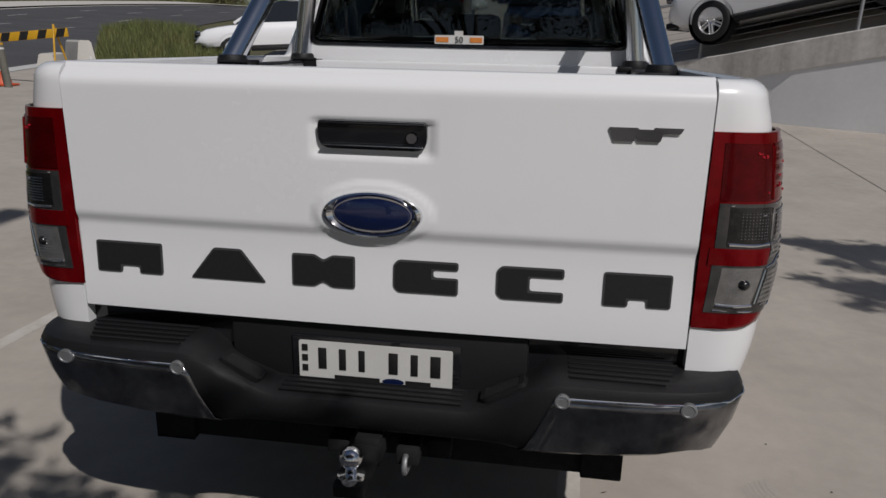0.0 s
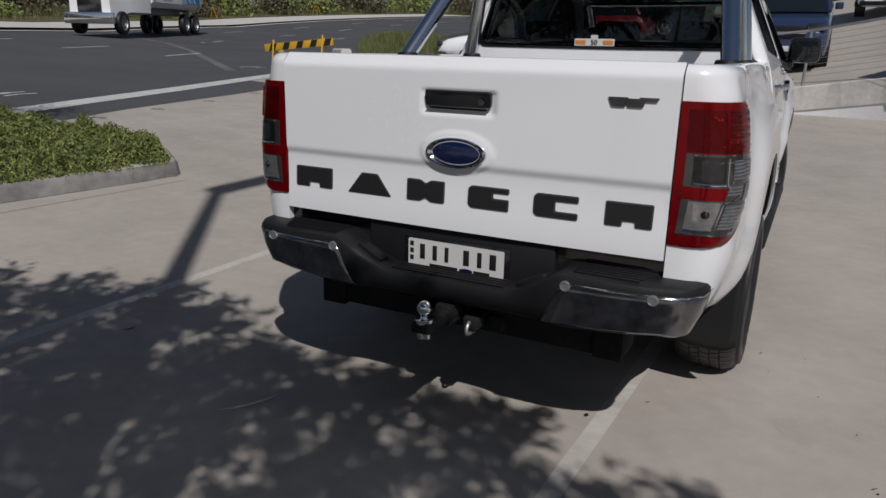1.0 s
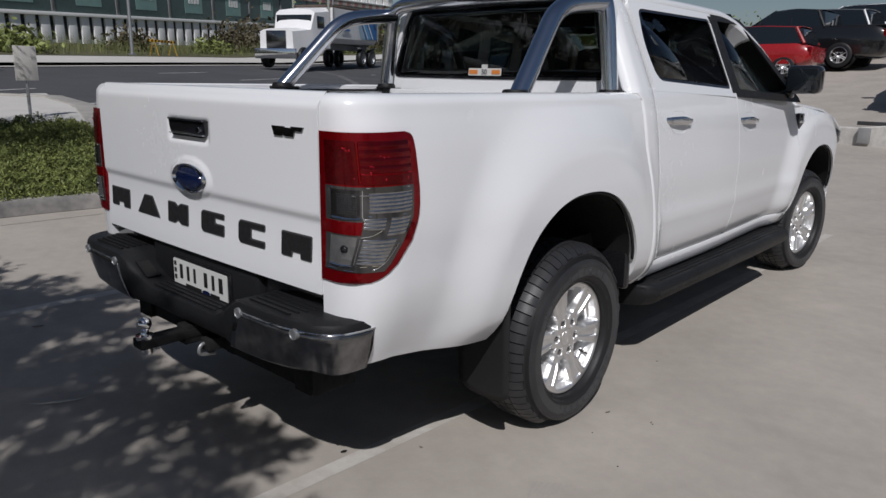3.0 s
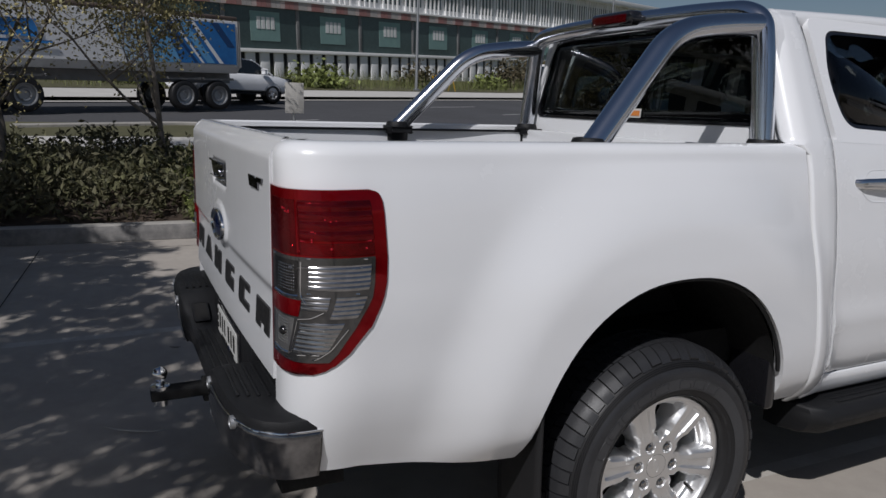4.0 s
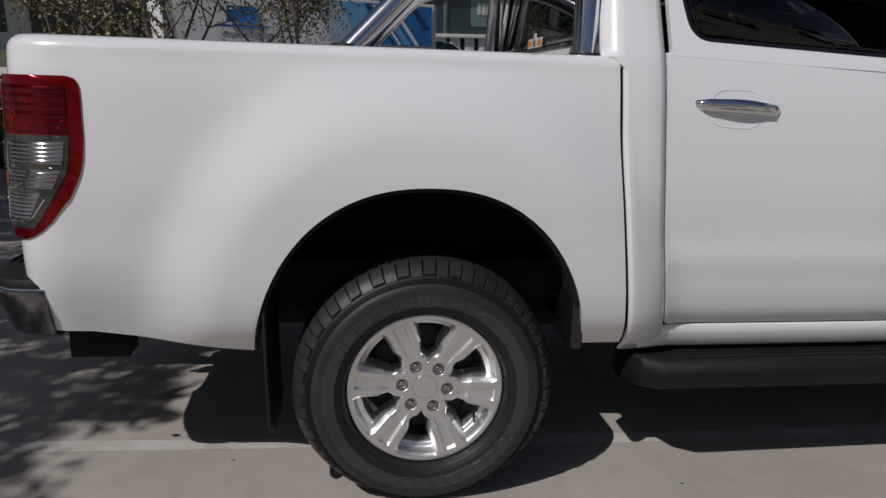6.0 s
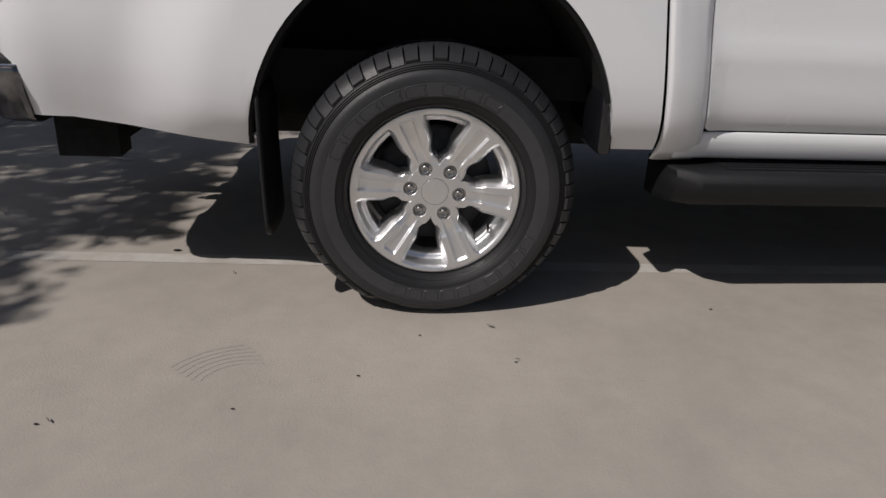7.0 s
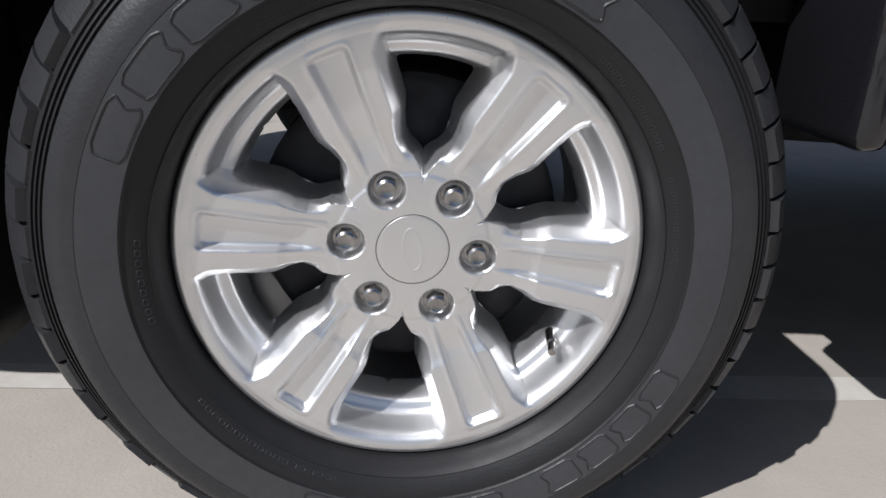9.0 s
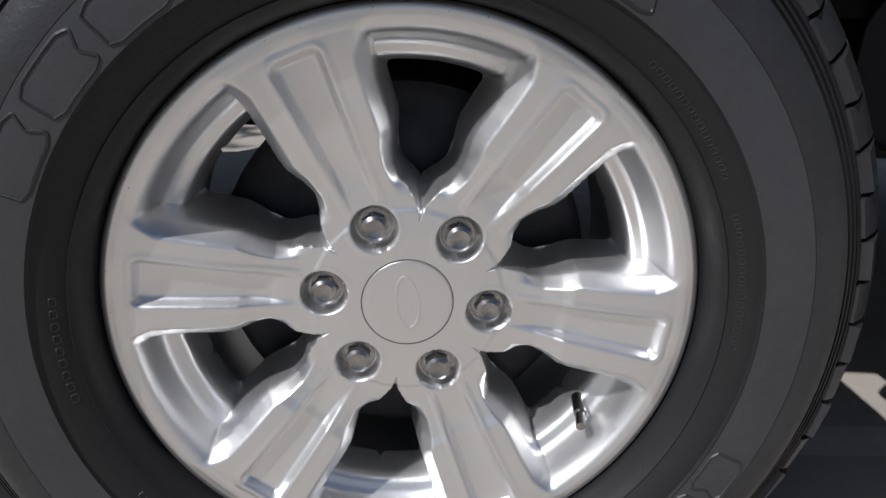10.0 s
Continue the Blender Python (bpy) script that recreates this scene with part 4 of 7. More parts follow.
# sports bar
bar = part("sports_bar", bent([(0.714, 0.462, 1.300), (0.694, 0.464, 1.45), (0.668, 0.466, 1.640), (0.650, 0.466, 1.722), (0.585, 0.462, 1.752), (0.40, 0.456, 1.762), (0, 0.450, 1.768), (-0.40, 0.456, 1.762), (-0.585, 0.462, 1.752), (-0.650, 0.466, 1.722), (-0.668, 0.466, 1.640), (-0.694, 0.464, 1.45), (-0.714, 0.462, 1.300)], 0.0365, 24, 6, 0.10), STEEL, ute, "polished steel sports bar")
for sx in (-1, 1):
    part("leg", bent([(sx * 0.730, -0.245, 1.300), (sx * 0.655, 0.100, 1.660), (sx * 0.648, 0.30, 1.692), (sx * 0.648, 0.462, 1.704)], 0.037, 24, 9, 0.14), STEEL, bar, "polished steel leg")
    for y, fx in ((-0.235, 0.716), (0.464, 0.708)):
        bm = lathe([(1.262, 0.0001), (1.262, 0.050), (1.318, 0.052), (1.334, 0.050), (1.346, 0.0450), (1.348, 0.036)], 26, "z", (sx * fx, y + (0.006 if y < 0 else 0), 0))
        block(bm, sx * (fx - 0.072), sx * (fx + 0.020), y - 0.05, y + 0.05, 1.300, 1.324, 0.006)
        part("foot", bm, BLACK_PLASTIC, bar, "black plastic foot")
bm = boxed(-0.125, 0.125, 0.372, 0.440, 1.745, 1.800, 0.018, 3)
lampb = part("high_brake_light", bm, GLOSS_BLACK, bar, "high brake light in a black housing")
part("brake_lens", boxed(-0.100, 0.100, 0.367, 0.375, 1.755, 1.786, 0.003), DARK_RED, lampb, "red lens")


# ---- cab ----
def belt(y):
    return 1.352 - 0.040 * (y - 0.7)


def house_x(z):
    """The half-width of the cab above its belt."""
    return 0.8145 - 0.445 * (z - 1.33) - 0.10 * max(0.0, z - 1.66) ** 1.0


def skin_x(y, z):
    return side_x(y, z) if z <= 1.30 else min(side_x(y, 1.30), lerp(side_x(y, 1.30), house_x(max(z, 1.335)), smooth((z - 1.30) / 0.035)))


def side_panel(y0, y1, low, high, ny=22, nz=26, back=0.028, bias=None):
    """A pressed panel of the cab's side with turned-in edges."""
    ys = bias or steps(y0, y1, ny)

    def fn(y, v):
        z = lerp(low(y), high(y), v)
        fold = 0.006 * smooth((z - 0.700) / 0.055) * smooth((0.830 - z) / 0.070) - 0.014 * smooth((0.592 - z) / 0.03) if high is belt else 0.0
        return Vector((skin_x(y, z) + fold, y + (seam(z) - 0.014) * smooth((D1 + 0.45 - y) / 0.45) * (high is belt), z))

    b = surface(fn, ys, steps(0, 1, nz))
    rim = [e for e in b.edges if e.is_boundary]
    for g in bmesh.ops.extrude_edge_only(b, edges=rim)["geom"]:
        if isinstance(g, bmesh.types.BMVert):
            g.co.x -= back
    return tidy(b)


def corner_low(y, y0, y1, z, r0, r1):
    """A lower edge with rounded ends."""
    d = max(0.0, 1 - (y - y0) / r0) if r0 else 0
    e = max(0.0, 1 - (y1 - y) / r1) if r1 else 0
    k = max(d, e)
    return z + (r0 if d > e else r1) * (1 - math.sqrt(max(0.0, 1 - k * k)))


def edge_steps(y0, y1, n, r):
    return sorted(set([y0 + r * (1 - math.cos(math.pi / 2 * i / 8)) for i in range(9)] + steps(y0 + r, y1 - r, n) + [y1 - r * (1 - math.cos(math.pi / 2 * i / 8)) for i in range(9)]))


D1, D2, D3, D4 = 0.685, 1.640, 1.648, 2.715
for side in (1, -1):
    def own(b):
        return b if side > 0 else mirrored(b)
    # rear corner of the cab, rounded into its back wall
    def corner(u, v):
        z = 0.462 + 1.298 * v if v < 0.655 else 1.327 + 1.255 * (v - 0.655)
        a = u * math.pi / 2
        x = skin_x(0.555 if u <= 1 else lerp(0.555, 0.685, u - 1), z) if z < 1.40 else house_x(z)
        back_ = lerp(0.541, 0.492 + 0.07 * (z - 1.38), smooth((z - 1.326) / 0.010))
        rad = lerp(0.014, 0.062, smooth((z - 1.32) / 0.03))
        back_ += seam(z)
        if u <= 1:
            return Vector((x - rad * (1 - math.sin(a)) + 0.004, back_ + rad * (1 - math.cos(a)), z))
        return Vector((x + 0.004 - 0.006 * smooth((u - 1.6) / 0.4), lerp(back_ + rad, D1 - 0.006 - 0.014 + seam(z), u - 1), z))
    b = surface(corner, steps(0, 1, 8)[:-1] + steps(1, 2, 6), steps(0, 0.65, 26) + steps(0.662, 0.69, 5) + steps(0.70, 1, 14))
    rear = part("cab_corner", own(b), WHITE, ute)
    solid(rear, 0.02)
    lo = (lambda y: corner_low(y, D1, D2, 0.552, 0.022, 0.02))
    door = part("rear_door", own(side_panel(D1, D2, lo, belt, bias=edge_steps(D1, D2, 18, 0.05))), WHITE, ute)
    lo2 = (lambda y: corner_low(y, D3, D4, 0.552, 0.03, 0.10))
    door2 = part("front_door", own(side_panel(D3, D4, lo2, belt, bias=edge_steps(D3, D4, 18, 0.08))), WHITE, ute)
    # sill under the doors
    b = surface(lambda y, v: (side_x(y, table([(0, 0.505), (0.5, 0.52), (1, 0.546)], v)) + 0.012 * math.sin(math.pi * v) - 0.012, y, table([(0, 0.470), (0.4, 0.505), (1, 0.548)], v)), steps(0.66, 2.76, 20), steps(0, 1, 12))
    sill = part("sill", own(b), WHITE, ute)
    solid(sill, 0.03)
    # front wing with its arch
    ys = sorted(set(steps(D4 + 0.008, BASE - ARCH_R - 0.004, 4) + [BASE - ARCH_R + 0.4 * ARCH_R * (i / 10) ** 2 for i in range(11)] + steps(BASE - 0.6 * ARCH_R, BASE + 0.6 * ARCH_A, 12) +
                    [BASE + ARCH_A - 0.4 * ARCH_A * (i / 10) ** 2 for i in range(11)] + steps(BASE + ARCH_A + 0.004, 4.02, 6)))
    top = lambda y: table([(2.70, 1.262), (3.0, 1.225), (3.5, 1.165), (3.85, 1.095), (4.02, 1.03)], y)
    wing = part("front_wing", own(side_panel(0, 0, lambda y: max(0.50, arch_z(y, BASE)) if -ARCH_R < y - BASE < ARCH_A else 0.50, top, bias=ys)), WHITE, ute)
    b = boxed(0.800, 0.836, 2.745, 2.850, 1.030, 1.200, 0.012)
    vent = part("wing_vent", own(b), GLOSS_BLACK, wing, "black wing vent with chrome bars")
    part("vent_bar", own(boxed(0.828, 0.8405, 2.755, 2.840, 1.065, 1.085, 0.004)), CHROME, vent)
    part("vent_bar", own(boxed(0.828, 0.8405, 2.755, 2.840, 1.135, 1.155, 0.004)), CHROME, vent)
    # door handles
    for d, y, z in ((door, 0.775, 1.208), (door2, 1.690, 1.182)):
        x = side_x(y + 0.1, z)
        cup = outline([(y + 0.045, z + 0.046), (y + 0.165, z + 0.046), (y + 0.200, z - 0.004), (y + 0.160, z - 0.062), (y + 0.045, z - 0.056), (y + 0.004, z - 0.020)], 0.03, 5)
        b = bmesh.new()
        mid = (y + 0.105, z - 0.005)
        rings = [[b.verts.new((side_x(p[0], p[1]) + o, lerp(mid[0], p[0], k), lerp(mid[1], p[1], k))) for p in cup] for k, o in ((1.0, 0.0012), (0.90, -0.001), (0.62, -0.012), (0.3, -0.015))]
        for p, q in zip(rings, rings[1:]):
            for i in range(len(p)):
                j = (i + 1) % len(p)
                b.faces.new((p[i], p[j], q[j], q[i]))
        b.faces.new(rings[-1])
        bmesh.ops.recalc_face_normals(b, faces=b.faces)
        part("handle_cup", own(b), WHITE, d)
        b = bent([(x - 0.012, y - 0.014, z + 0.004), (x + 0.016, y + 0.004, z + 0.003), (x + 0.033, y + 0.09, z + 0.003), (x + 0.030, y + 0.150, z), (x + 0.010, y + 0.222, z - 0.006), (x - 0.012, y + 0.230, z - 0.007)], lambda t: 0.0120 + 0.005 * math.sin(math.pi * t), 14, 5, 0.03)
        bmesh.ops.scale(b, vec=(0.62, 1, 1.15), space=Matrix.Translation((-x, 0, -z)), verts=b.verts)
        part("door_handle", own(b), CHROME, d, "chrome door handle")
        part("lock_face", own(boxed(x + 0.012, x + 0.024, y + 0.168, y + 0.212, z - 0.013, z + 0.010, 0.005)), CHROME, d)
    # windows: frames and glass on the leaning upper side
    on = lambda u, v, d: (house_x(v) - d, u, v)
    rear_out = outline([(0.688, 1.345), (1.638, 1.312), (1.636, 1.752), (0.700, 1.752), (0.690, 1.600)], [0.01, 0.02, 0.02, 0.05, 0.1], 6)
    rear_in = outline([(0.752, 1.390), (1.590, 1.352), (1.588, 1.718), (0.775, 1.712), (0.722, 1.560)], [0.06, 0.03, 0.03, 0.05, 0.1], 6)
    part("window_frame", own(tidy(ring_plate(rear_out, rear_in, on, 0.022))), WHITE, door)
    rub = outline([(0.766, 1.402), (1.580, 1.366), (1.578, 1.706), (0.787, 1.700), (0.735, 1.560)], [0.05, 0.02, 0.02, 0.05, 0.1], 6)
    part("window_seal", own(tidy(ring_plate(rear_in, rub, lambda u, v, d: (house_x(v) - 0.004 - d, u, v), 0.02))), GLOSS_BLACK, door)
    solid(part("window_glass", own(plate(rub, lambda u, v, d: (house_x(v) - 0.013, u, v))), GLASS, door, "tinted side glass"), 0.004)
    f_out = outline([(1.646, 1.312), (2.700, 1.270), (2.690, 1.300), (2.080, 1.752), (1.646, 1.752)], [0.02, 0.01, 0.01, 0.06, 0.02], 6)
    f_in = outline([(1.700, 1.350), (2.560, 1.318), (2.540, 1.345), (2.050, 1.716), (1.700, 1.718)], [0.03, 0.01, 0.01, 0.06, 0.02], 6)
    part("window_frame", own(tidy(ring_plate(f_out, f_in, on, 0.022))), STRIPE_BLACK, door2)
    solid(part("window_glass", own(plate(f_in, lambda u, v, d: (house_x(v) - 0.013, u, v))), GLASS, door2, "tinted side glass"), 0.004)
    part("door_pillar", own(plate([(1.592, 1.335), (1.702, 1.332), (1.702, 1.735), (1.592, 1.735)], lambda u, v, d: (house_x(v) + 0.003 - d, u, v), 0.01)), STRIPE_BLACK, door)
    # roof rail, from the cab's corner to the bonnet
    part("roof_rail", own(bent([(0.586, 0.57, 1.736), (0.584, 1.20, 1.756), (0.586, 1.95, 1.750), (0.665, 2.30, 1.585), (0.755, 2.78, 1.262)], 0.034, 14, 8, 0.25)), WHITE, ute)
    # mirror
    b = boxed(0.812, 1.012, 2.415, 2.540, 1.328, 1.498, 0.035, 4)
    mirror = part("door_mirror", own(b), GLOSS_BLACK, ute, "black door mirror")
    part("mirror_glass", own(boxed(0.828, 0.996, 2.411, 2.417, 1.346, 1.480, 0.002)), DARK_GLASS, mirror)
    part("mirror_arm", own(boxed(0.70, 0.85, 2.46, 2.52, 1.300, 1.350, 0.01)), GLOSS_BLACK, mirror)
    # side step
    b = bmesh.new()
    secs = []
    for y, k in ((0.640, 0.45), (0.665, 0.8), (0.72, 1), (2.58, 1), (2.64, 0.8), (2.665, 0.45)):
        o = outline([(0.70, 0.455), (0.895 * k + 0.70 * (1 - k) * 1.0, 0.452), (0.914 * k + 0.70 * (1 - k), 0.408), (0.87 * k + 0.70 * (1 - k), 0.346), (0.70, 0.346)], [0.004, 0.02, 0.02, 0.03, 0.004], 4)
        secs.append([b.verts.new((p[0], y, p[1])) for p in o])
    for a, c in zip(secs, secs[1:]):
        for i in range(len(a)):
            j = (i + 1) % len(a)
            b.faces.new((a[i], a[j], c[j], c[i]))
    b.faces.new(secs[0][::-1])
    b.faces.new(secs[-1])
    step = part("side_step", own(tidy(b)), BLACK_PLASTIC, ute, "black side step")
    for k in range(5):
        part("tread_rib", own(boxed(0.745 + 0.028 * k, 0.755 + 0.028 * k, 0.80, 2.50, 0.4515, 0.4570, 0.002)), BLACK_PLASTIC, step)
    for y in (0.95, 1.65, 2.35):
        part("step_bracket", own(boxed(0.45, 0.74, y - 0.03, y + 0.03, 0.40, 0.43, 0.005)), DARK, step)
    # mud flap and wheel-arch liners
    b = surface(lambda u, v: (lerp(0.660, 0.900, u), -0.446 + 0.010 * (1 - v) ** 2 - 0.012 * u, lerp(0.240, 0.640, v) + 0.03 * (abs(u - 0.5) * 2) ** 4 * (1 - v)), steps(0, 1, 8), steps(0, 1, 12))
    solid(part("mud_flap", own(b), RUBBER, ute, "black mud flap"), 0.008)
    part("arch_flap", own(boxed(0.70, 0.874, 0.426, 0.468, 0.486, 0.70, 0.016, 3)), GLOSS_BLACK, ute, "dusty black end of the arch liner")
    for yc in (0.0, BASE):
        arch = [(yc + arch_half(math.cos(a)) * math.copysign(abs(math.cos(a)) ** 0.87, math.cos(a)) * 0.985, AXLE + ARCH_B * math.sin(a) ** 0.87 * 0.985) for a in (math.pi * i / 30 for i in range(31))]
        arch = [(yc + ARCH_A * 0.985, 0.50)] + [a for a in arch if a[1] > 0.50] + [(yc - ARCH_R * 0.985, 0.50)]
        b = bmesh.new()
        o = [b.verts.new((side_x(y, max(z, 0.5)) - 0.030, y, z)) for y, z in arch]
        i_ = [b.verts.new((0.48, y, z)) for y, z in arch]
        for p, q, r, s in zip(o, o[1:], i_[1:], i_):
            b.faces.new((p, q, r, s))
        b.faces.new(i_)
        part("arch_liner", own(b), DARK, ute, "black wheel-arch liner")
        # black lip along the arch's edge
        b = bmesh.new()
        bent([(side_x(yc + arch_half(c) * c, AXLE + ARCH_B * s) - 0.016, yc + arch_half(c) * 0.99 * c, AXLE + ARCH_B * 0.99 * s) for c, s in ((math.copysign(abs(math.cos(a)) ** 0.87, math.cos(a)), math.sin(a) ** 0.87) for a in (math.pi * i / 40 for i in range(5, 39)))], 0.007, 6, 1, 0.01, b)
        part("arch_lip", own(b), BLACK_PLASTIC, ute)
    # front lamps
    b = boxed(0.46, 0.80, 3.86, 3.99, 0.93, 1.06, 0.03, 3)
    part("headlamp", own(b), SMOKED_CHROME, ute, "clear headlamp")

# back wall of the cab with its window
def back_y(u, v):
    """The cab's back wall, bowed and leaning."""
    return 0.500 + 0.012 * (abs(u) / 0.72) ** 2.2 + 0.07 * (v - 1.38)


def lean(v):
    return back_y(0.0, v)


back_out = outline([(-0.748, 1.330), (0, 1.200), (0.748, 1.330), (0.640, 1.772), (0, 1.776), (-0.640, 1.772)], [0.03, 0.3, 0.03, 0.09, 0.3, 0.09], 6)
back_in = outline([(-0.695, 1.385), (0, 1.380), (0.695, 1.385), (0.590, 1.735), (0, 1.742), (-0.590, 1.735)], [0.05, 0.3, 0.05, 0.06, 0.3, 0.06], 6)
wall = part("cab_back", tidy(ring_plate(back_out, back_in, lambda u, v, d: (u, back_y(u, v) + d, v), 0.03)), WHITE, ute)
glass_in = outline([(-0.681, 1.397), (0, 1.393), (0.681, 1.397), (0.578, 1.723), (0, 1.730), (-0.578, 1.723)], [0.05, 0.3, 0.05, 0.06, 0.3, 0.06], 6)
part("window_seal", tidy(ring_plate(back_in, glass_in, lambda u, v, d: (u, back_y(u, v) - 0.004 + d, v), 0.02)), GLOSS_BLACK, ute)
solid(part("rear_window", surface(lambda u, v: (u * lerp(0.690, 0.584, v), back_y(u * lerp(0.690, 0.584, v), lerp(1.390, 1.733, v)) + 0.004, lerp(1.390, 1.733, v)), steps(-1, 1, 24), steps(0, 1, 8)), GLASS, ute, "tinted rear window"), 0.004)
for sx in (-1, 0, 1):
    if sx:
        part("cab_lower_back", boxed(sx * 0.002, sx * 0.68, 0.520, 0.535, 0.55, 1.325), DARK, ute)

# sticker inside the rear window: orange bands and the number it carries
bm = plate(outline([(-0.130, 1.398), (0.080, 1.398), (0.080, 1.434), (-0.130, 1.434)], 0.004, 2), lambda u, v, d: (u, lean(v) - 0.0035 + d, v), 0.002)
block(bm, -0.045, -0.008, lean(1.44) - 0.0035, lean(1.44) - 0.0015, 1.434, 1.452)
decal = part("window_sticker", bm, PLATE_WHITE, ute, "white and orange window sticker")
for xa, xb in ((-0.124, -0.070), (0.022, 0.074)):
    part("orange_band", boxed(xa, xb, lean(1.415) - 0.0065, lean(1.415) - 0.004, 1.406, 1.426), ORANGE, decal)
txt = bpy.data.curves.new("number", "FONT")
txt.body, txt.size, txt.extrude, txt.align_x = "50", 0.036, 0.0006, "CENTER"
num50 = new("sticker_number", txt)
num50.data.materials.append(INK)
num50.parent = decal
num50.matrix_basis = pose(-0.025, lean(1.415) - 0.0068, 1.404, 90, 0, 0)

# roof, windscreen, bonnet, nose
def roof_z(x, y):
    return table([(0.53, 1.752), (0.60, 1.772), (0.85, 1.795), (1.3, 1.806), (1.8, 1.800), (1.97, 1.782)], y) - 0.030 * (abs(x) / 0.6) ** 2.4


bm = surface(lambda x, y: (x, y, roof_z(x, y)), steps(-0.61, 0.61, 24), steps(0.540, 1.97, 26))
solid(part("roof", bm, WHITE, ute), 0.02)
solid(part("windscreen", surface(lambda u, v: (lerp(-1, 1, u) * lerp(0.745, 0.605, v), lerp(2.78, 1.965, v) + 0.10 * (1 - (2 * u - 1) ** 2) * (1 - v), lerp(1.255, 1.772, v)), steps(0, 1, 10), steps(0, 1, 6)), CLEAR_GLASS, ute, "clear windscreen"), 0.004)


def bonnet(x, y):
    return table([(2.72, 1.262), (3.0, 1.245), (3.4, 1.210), (3.7, 1.150), (3.9, 1.075), (3.98, 1.02)], y) + 0.035 * (1 - (abs(x) / 0.8) ** 3)


bm = surface(lambda x, y: (x, y, bonnet(x, y)), steps(-0.80, 0.80, 20), steps(2.72, 3.98, 20))
solid(part("bonnet", bm, WHITE, ute), 0.02)
bm = surface(lambda x, v: (x, lerp(3.97, 4.06, math.sin(math.pi * v)) - 0.40 * (abs(x) / 0.84) ** 4, lerp(0.46, 1.03, v)), steps(-0.80, 0.80, 24), steps(0, 1, 10))
front = part("front_bumper", bm, WHITE, ute)
solid(front, 0.03)
part("grille", boxed(-0.46, 0.46, 4.035, 4.075, 0.74, 0.99, 0.02), SMOKED_CHROME, front, "bright mesh grille")

# inside: floor, seats, wheel, dash
part("cab_floor", boxed(-0.70, 0.70, 0.64, 2.70, 0.55, 0.62), DARK, ute)
part("dashboard", boxed(-0.70, 0.70, 2.35, 2.75, 0.85, 1.22, 0.06, 3), CLOTH, ute)
part("roof_lining", boxed(-0.57, 0.57, 0.68, 1.95, 1.735, 1.748), CLOTH, ute)
for y, xs_ in ((0.80, (-0.42, 0.0, 0.42)), (1.75, (-0.36, 0.36))):
    for x in xs_:
        bm = boxed(x - 0.235, x + 0.235, y, y + 0.14, 0.70, 1.34, 0.05, 3)
        block(bm, x - 0.235, x + 0.235, y + 0.05, y + 0.52, 0.62, 0.80, 0.05, 3)
        seat = part("seat", bm, CLOTH, ute, "dark cloth seat")
        bm = boxed(x - 0.125, x + 0.125, y + 0.01, y + 0.10, 1.375, 1.535, 0.035, 3)
        rod(bm, (x - 0.05, y + 0.06, 1.30), (x - 0.05, y + 0.06, 1.42), 0.007)
        rod(bm, (x + 0.05, y + 0.06, 1.30), (x + 0.05, y + 0.06, 1.42), 0.007)
        part("headrest", bm, CLOTH, seat)
part("steering_wheel", bent([(0.36 + 0.18 * math.cos(t), 2.22 + 0.07 * math.sin(t), 1.10 + 0.17 * math.sin(t)) for t in (math.tau * i / 24 for i in range(25))], 0.016, 8, 2, 0.02), CLOTH, ute)

# under the body
bm = boxed(-0.46, -0.36, -1.0, 3.7, 0.44, 0.58, 0.01)
block(bm, 0.36, 0.46, -1.0, 3.7, 0.44, 0.58, 0.01)
block(bm, -0.70, 0.70, -0.92, 0.50, 0.60, 0.72)
block(bm, -0.74, 0.74, 0.62, 2.7, 0.50, 0.545)
block(bm, -0.5, 0.5, 2.9, 3.6, 0.40, 0.60)
part("chassis", bm, DARK, ute, "dark chassis rails")
bm = bmesh.new()
rod(bm, (-0.66, 0, AXLE), (0.66, 0, AXLE), 0.045, 16)
bmesh.ops.create_uvsphere(bm, u_segments=16, v_segments=10, radius=0.15, matrix=Matrix.Translation((0.0, 0, AXLE)))
rod(bm, (-0.66, BASE, AXLE), (0.66, BASE, AXLE), 0.04, 16)
part("axles", bm, DARK, ute)
part("spare_wheel", lathe([(0.42, 0.0001), (0.42, 0.20), (0.39, 0.34), (0.42, 0.38), (0.55, 0.38), (0.60, 0.33), (0.60, 0.001)], 32, "z", (0, -0.62, 0.02)), DARK, ute)
part("exhaust", bent([(0.30, -0.85, 0.46), (0.42, -0.2, 0.47), (0.42, 0.8, 0.44)], 0.035, 12, 4), DARK, ute)

# ---- wheels ----
RIM = 0.2275


def rim_mesh():
    """The barrel behind the spokes and the rim's outer edge."""
    bm = bmesh.new()
    lathe([(-0.16, 0.196), (-0.06, 0.190), (-0.02, 0.1885), (-0.006, 0.188)], 120, "x", bm=bm)
    lathe([(0.0405, RIM - 0.0002), (0.030, RIM), (0.010, RIM)], 120, "x", bm=bm)
    return bm


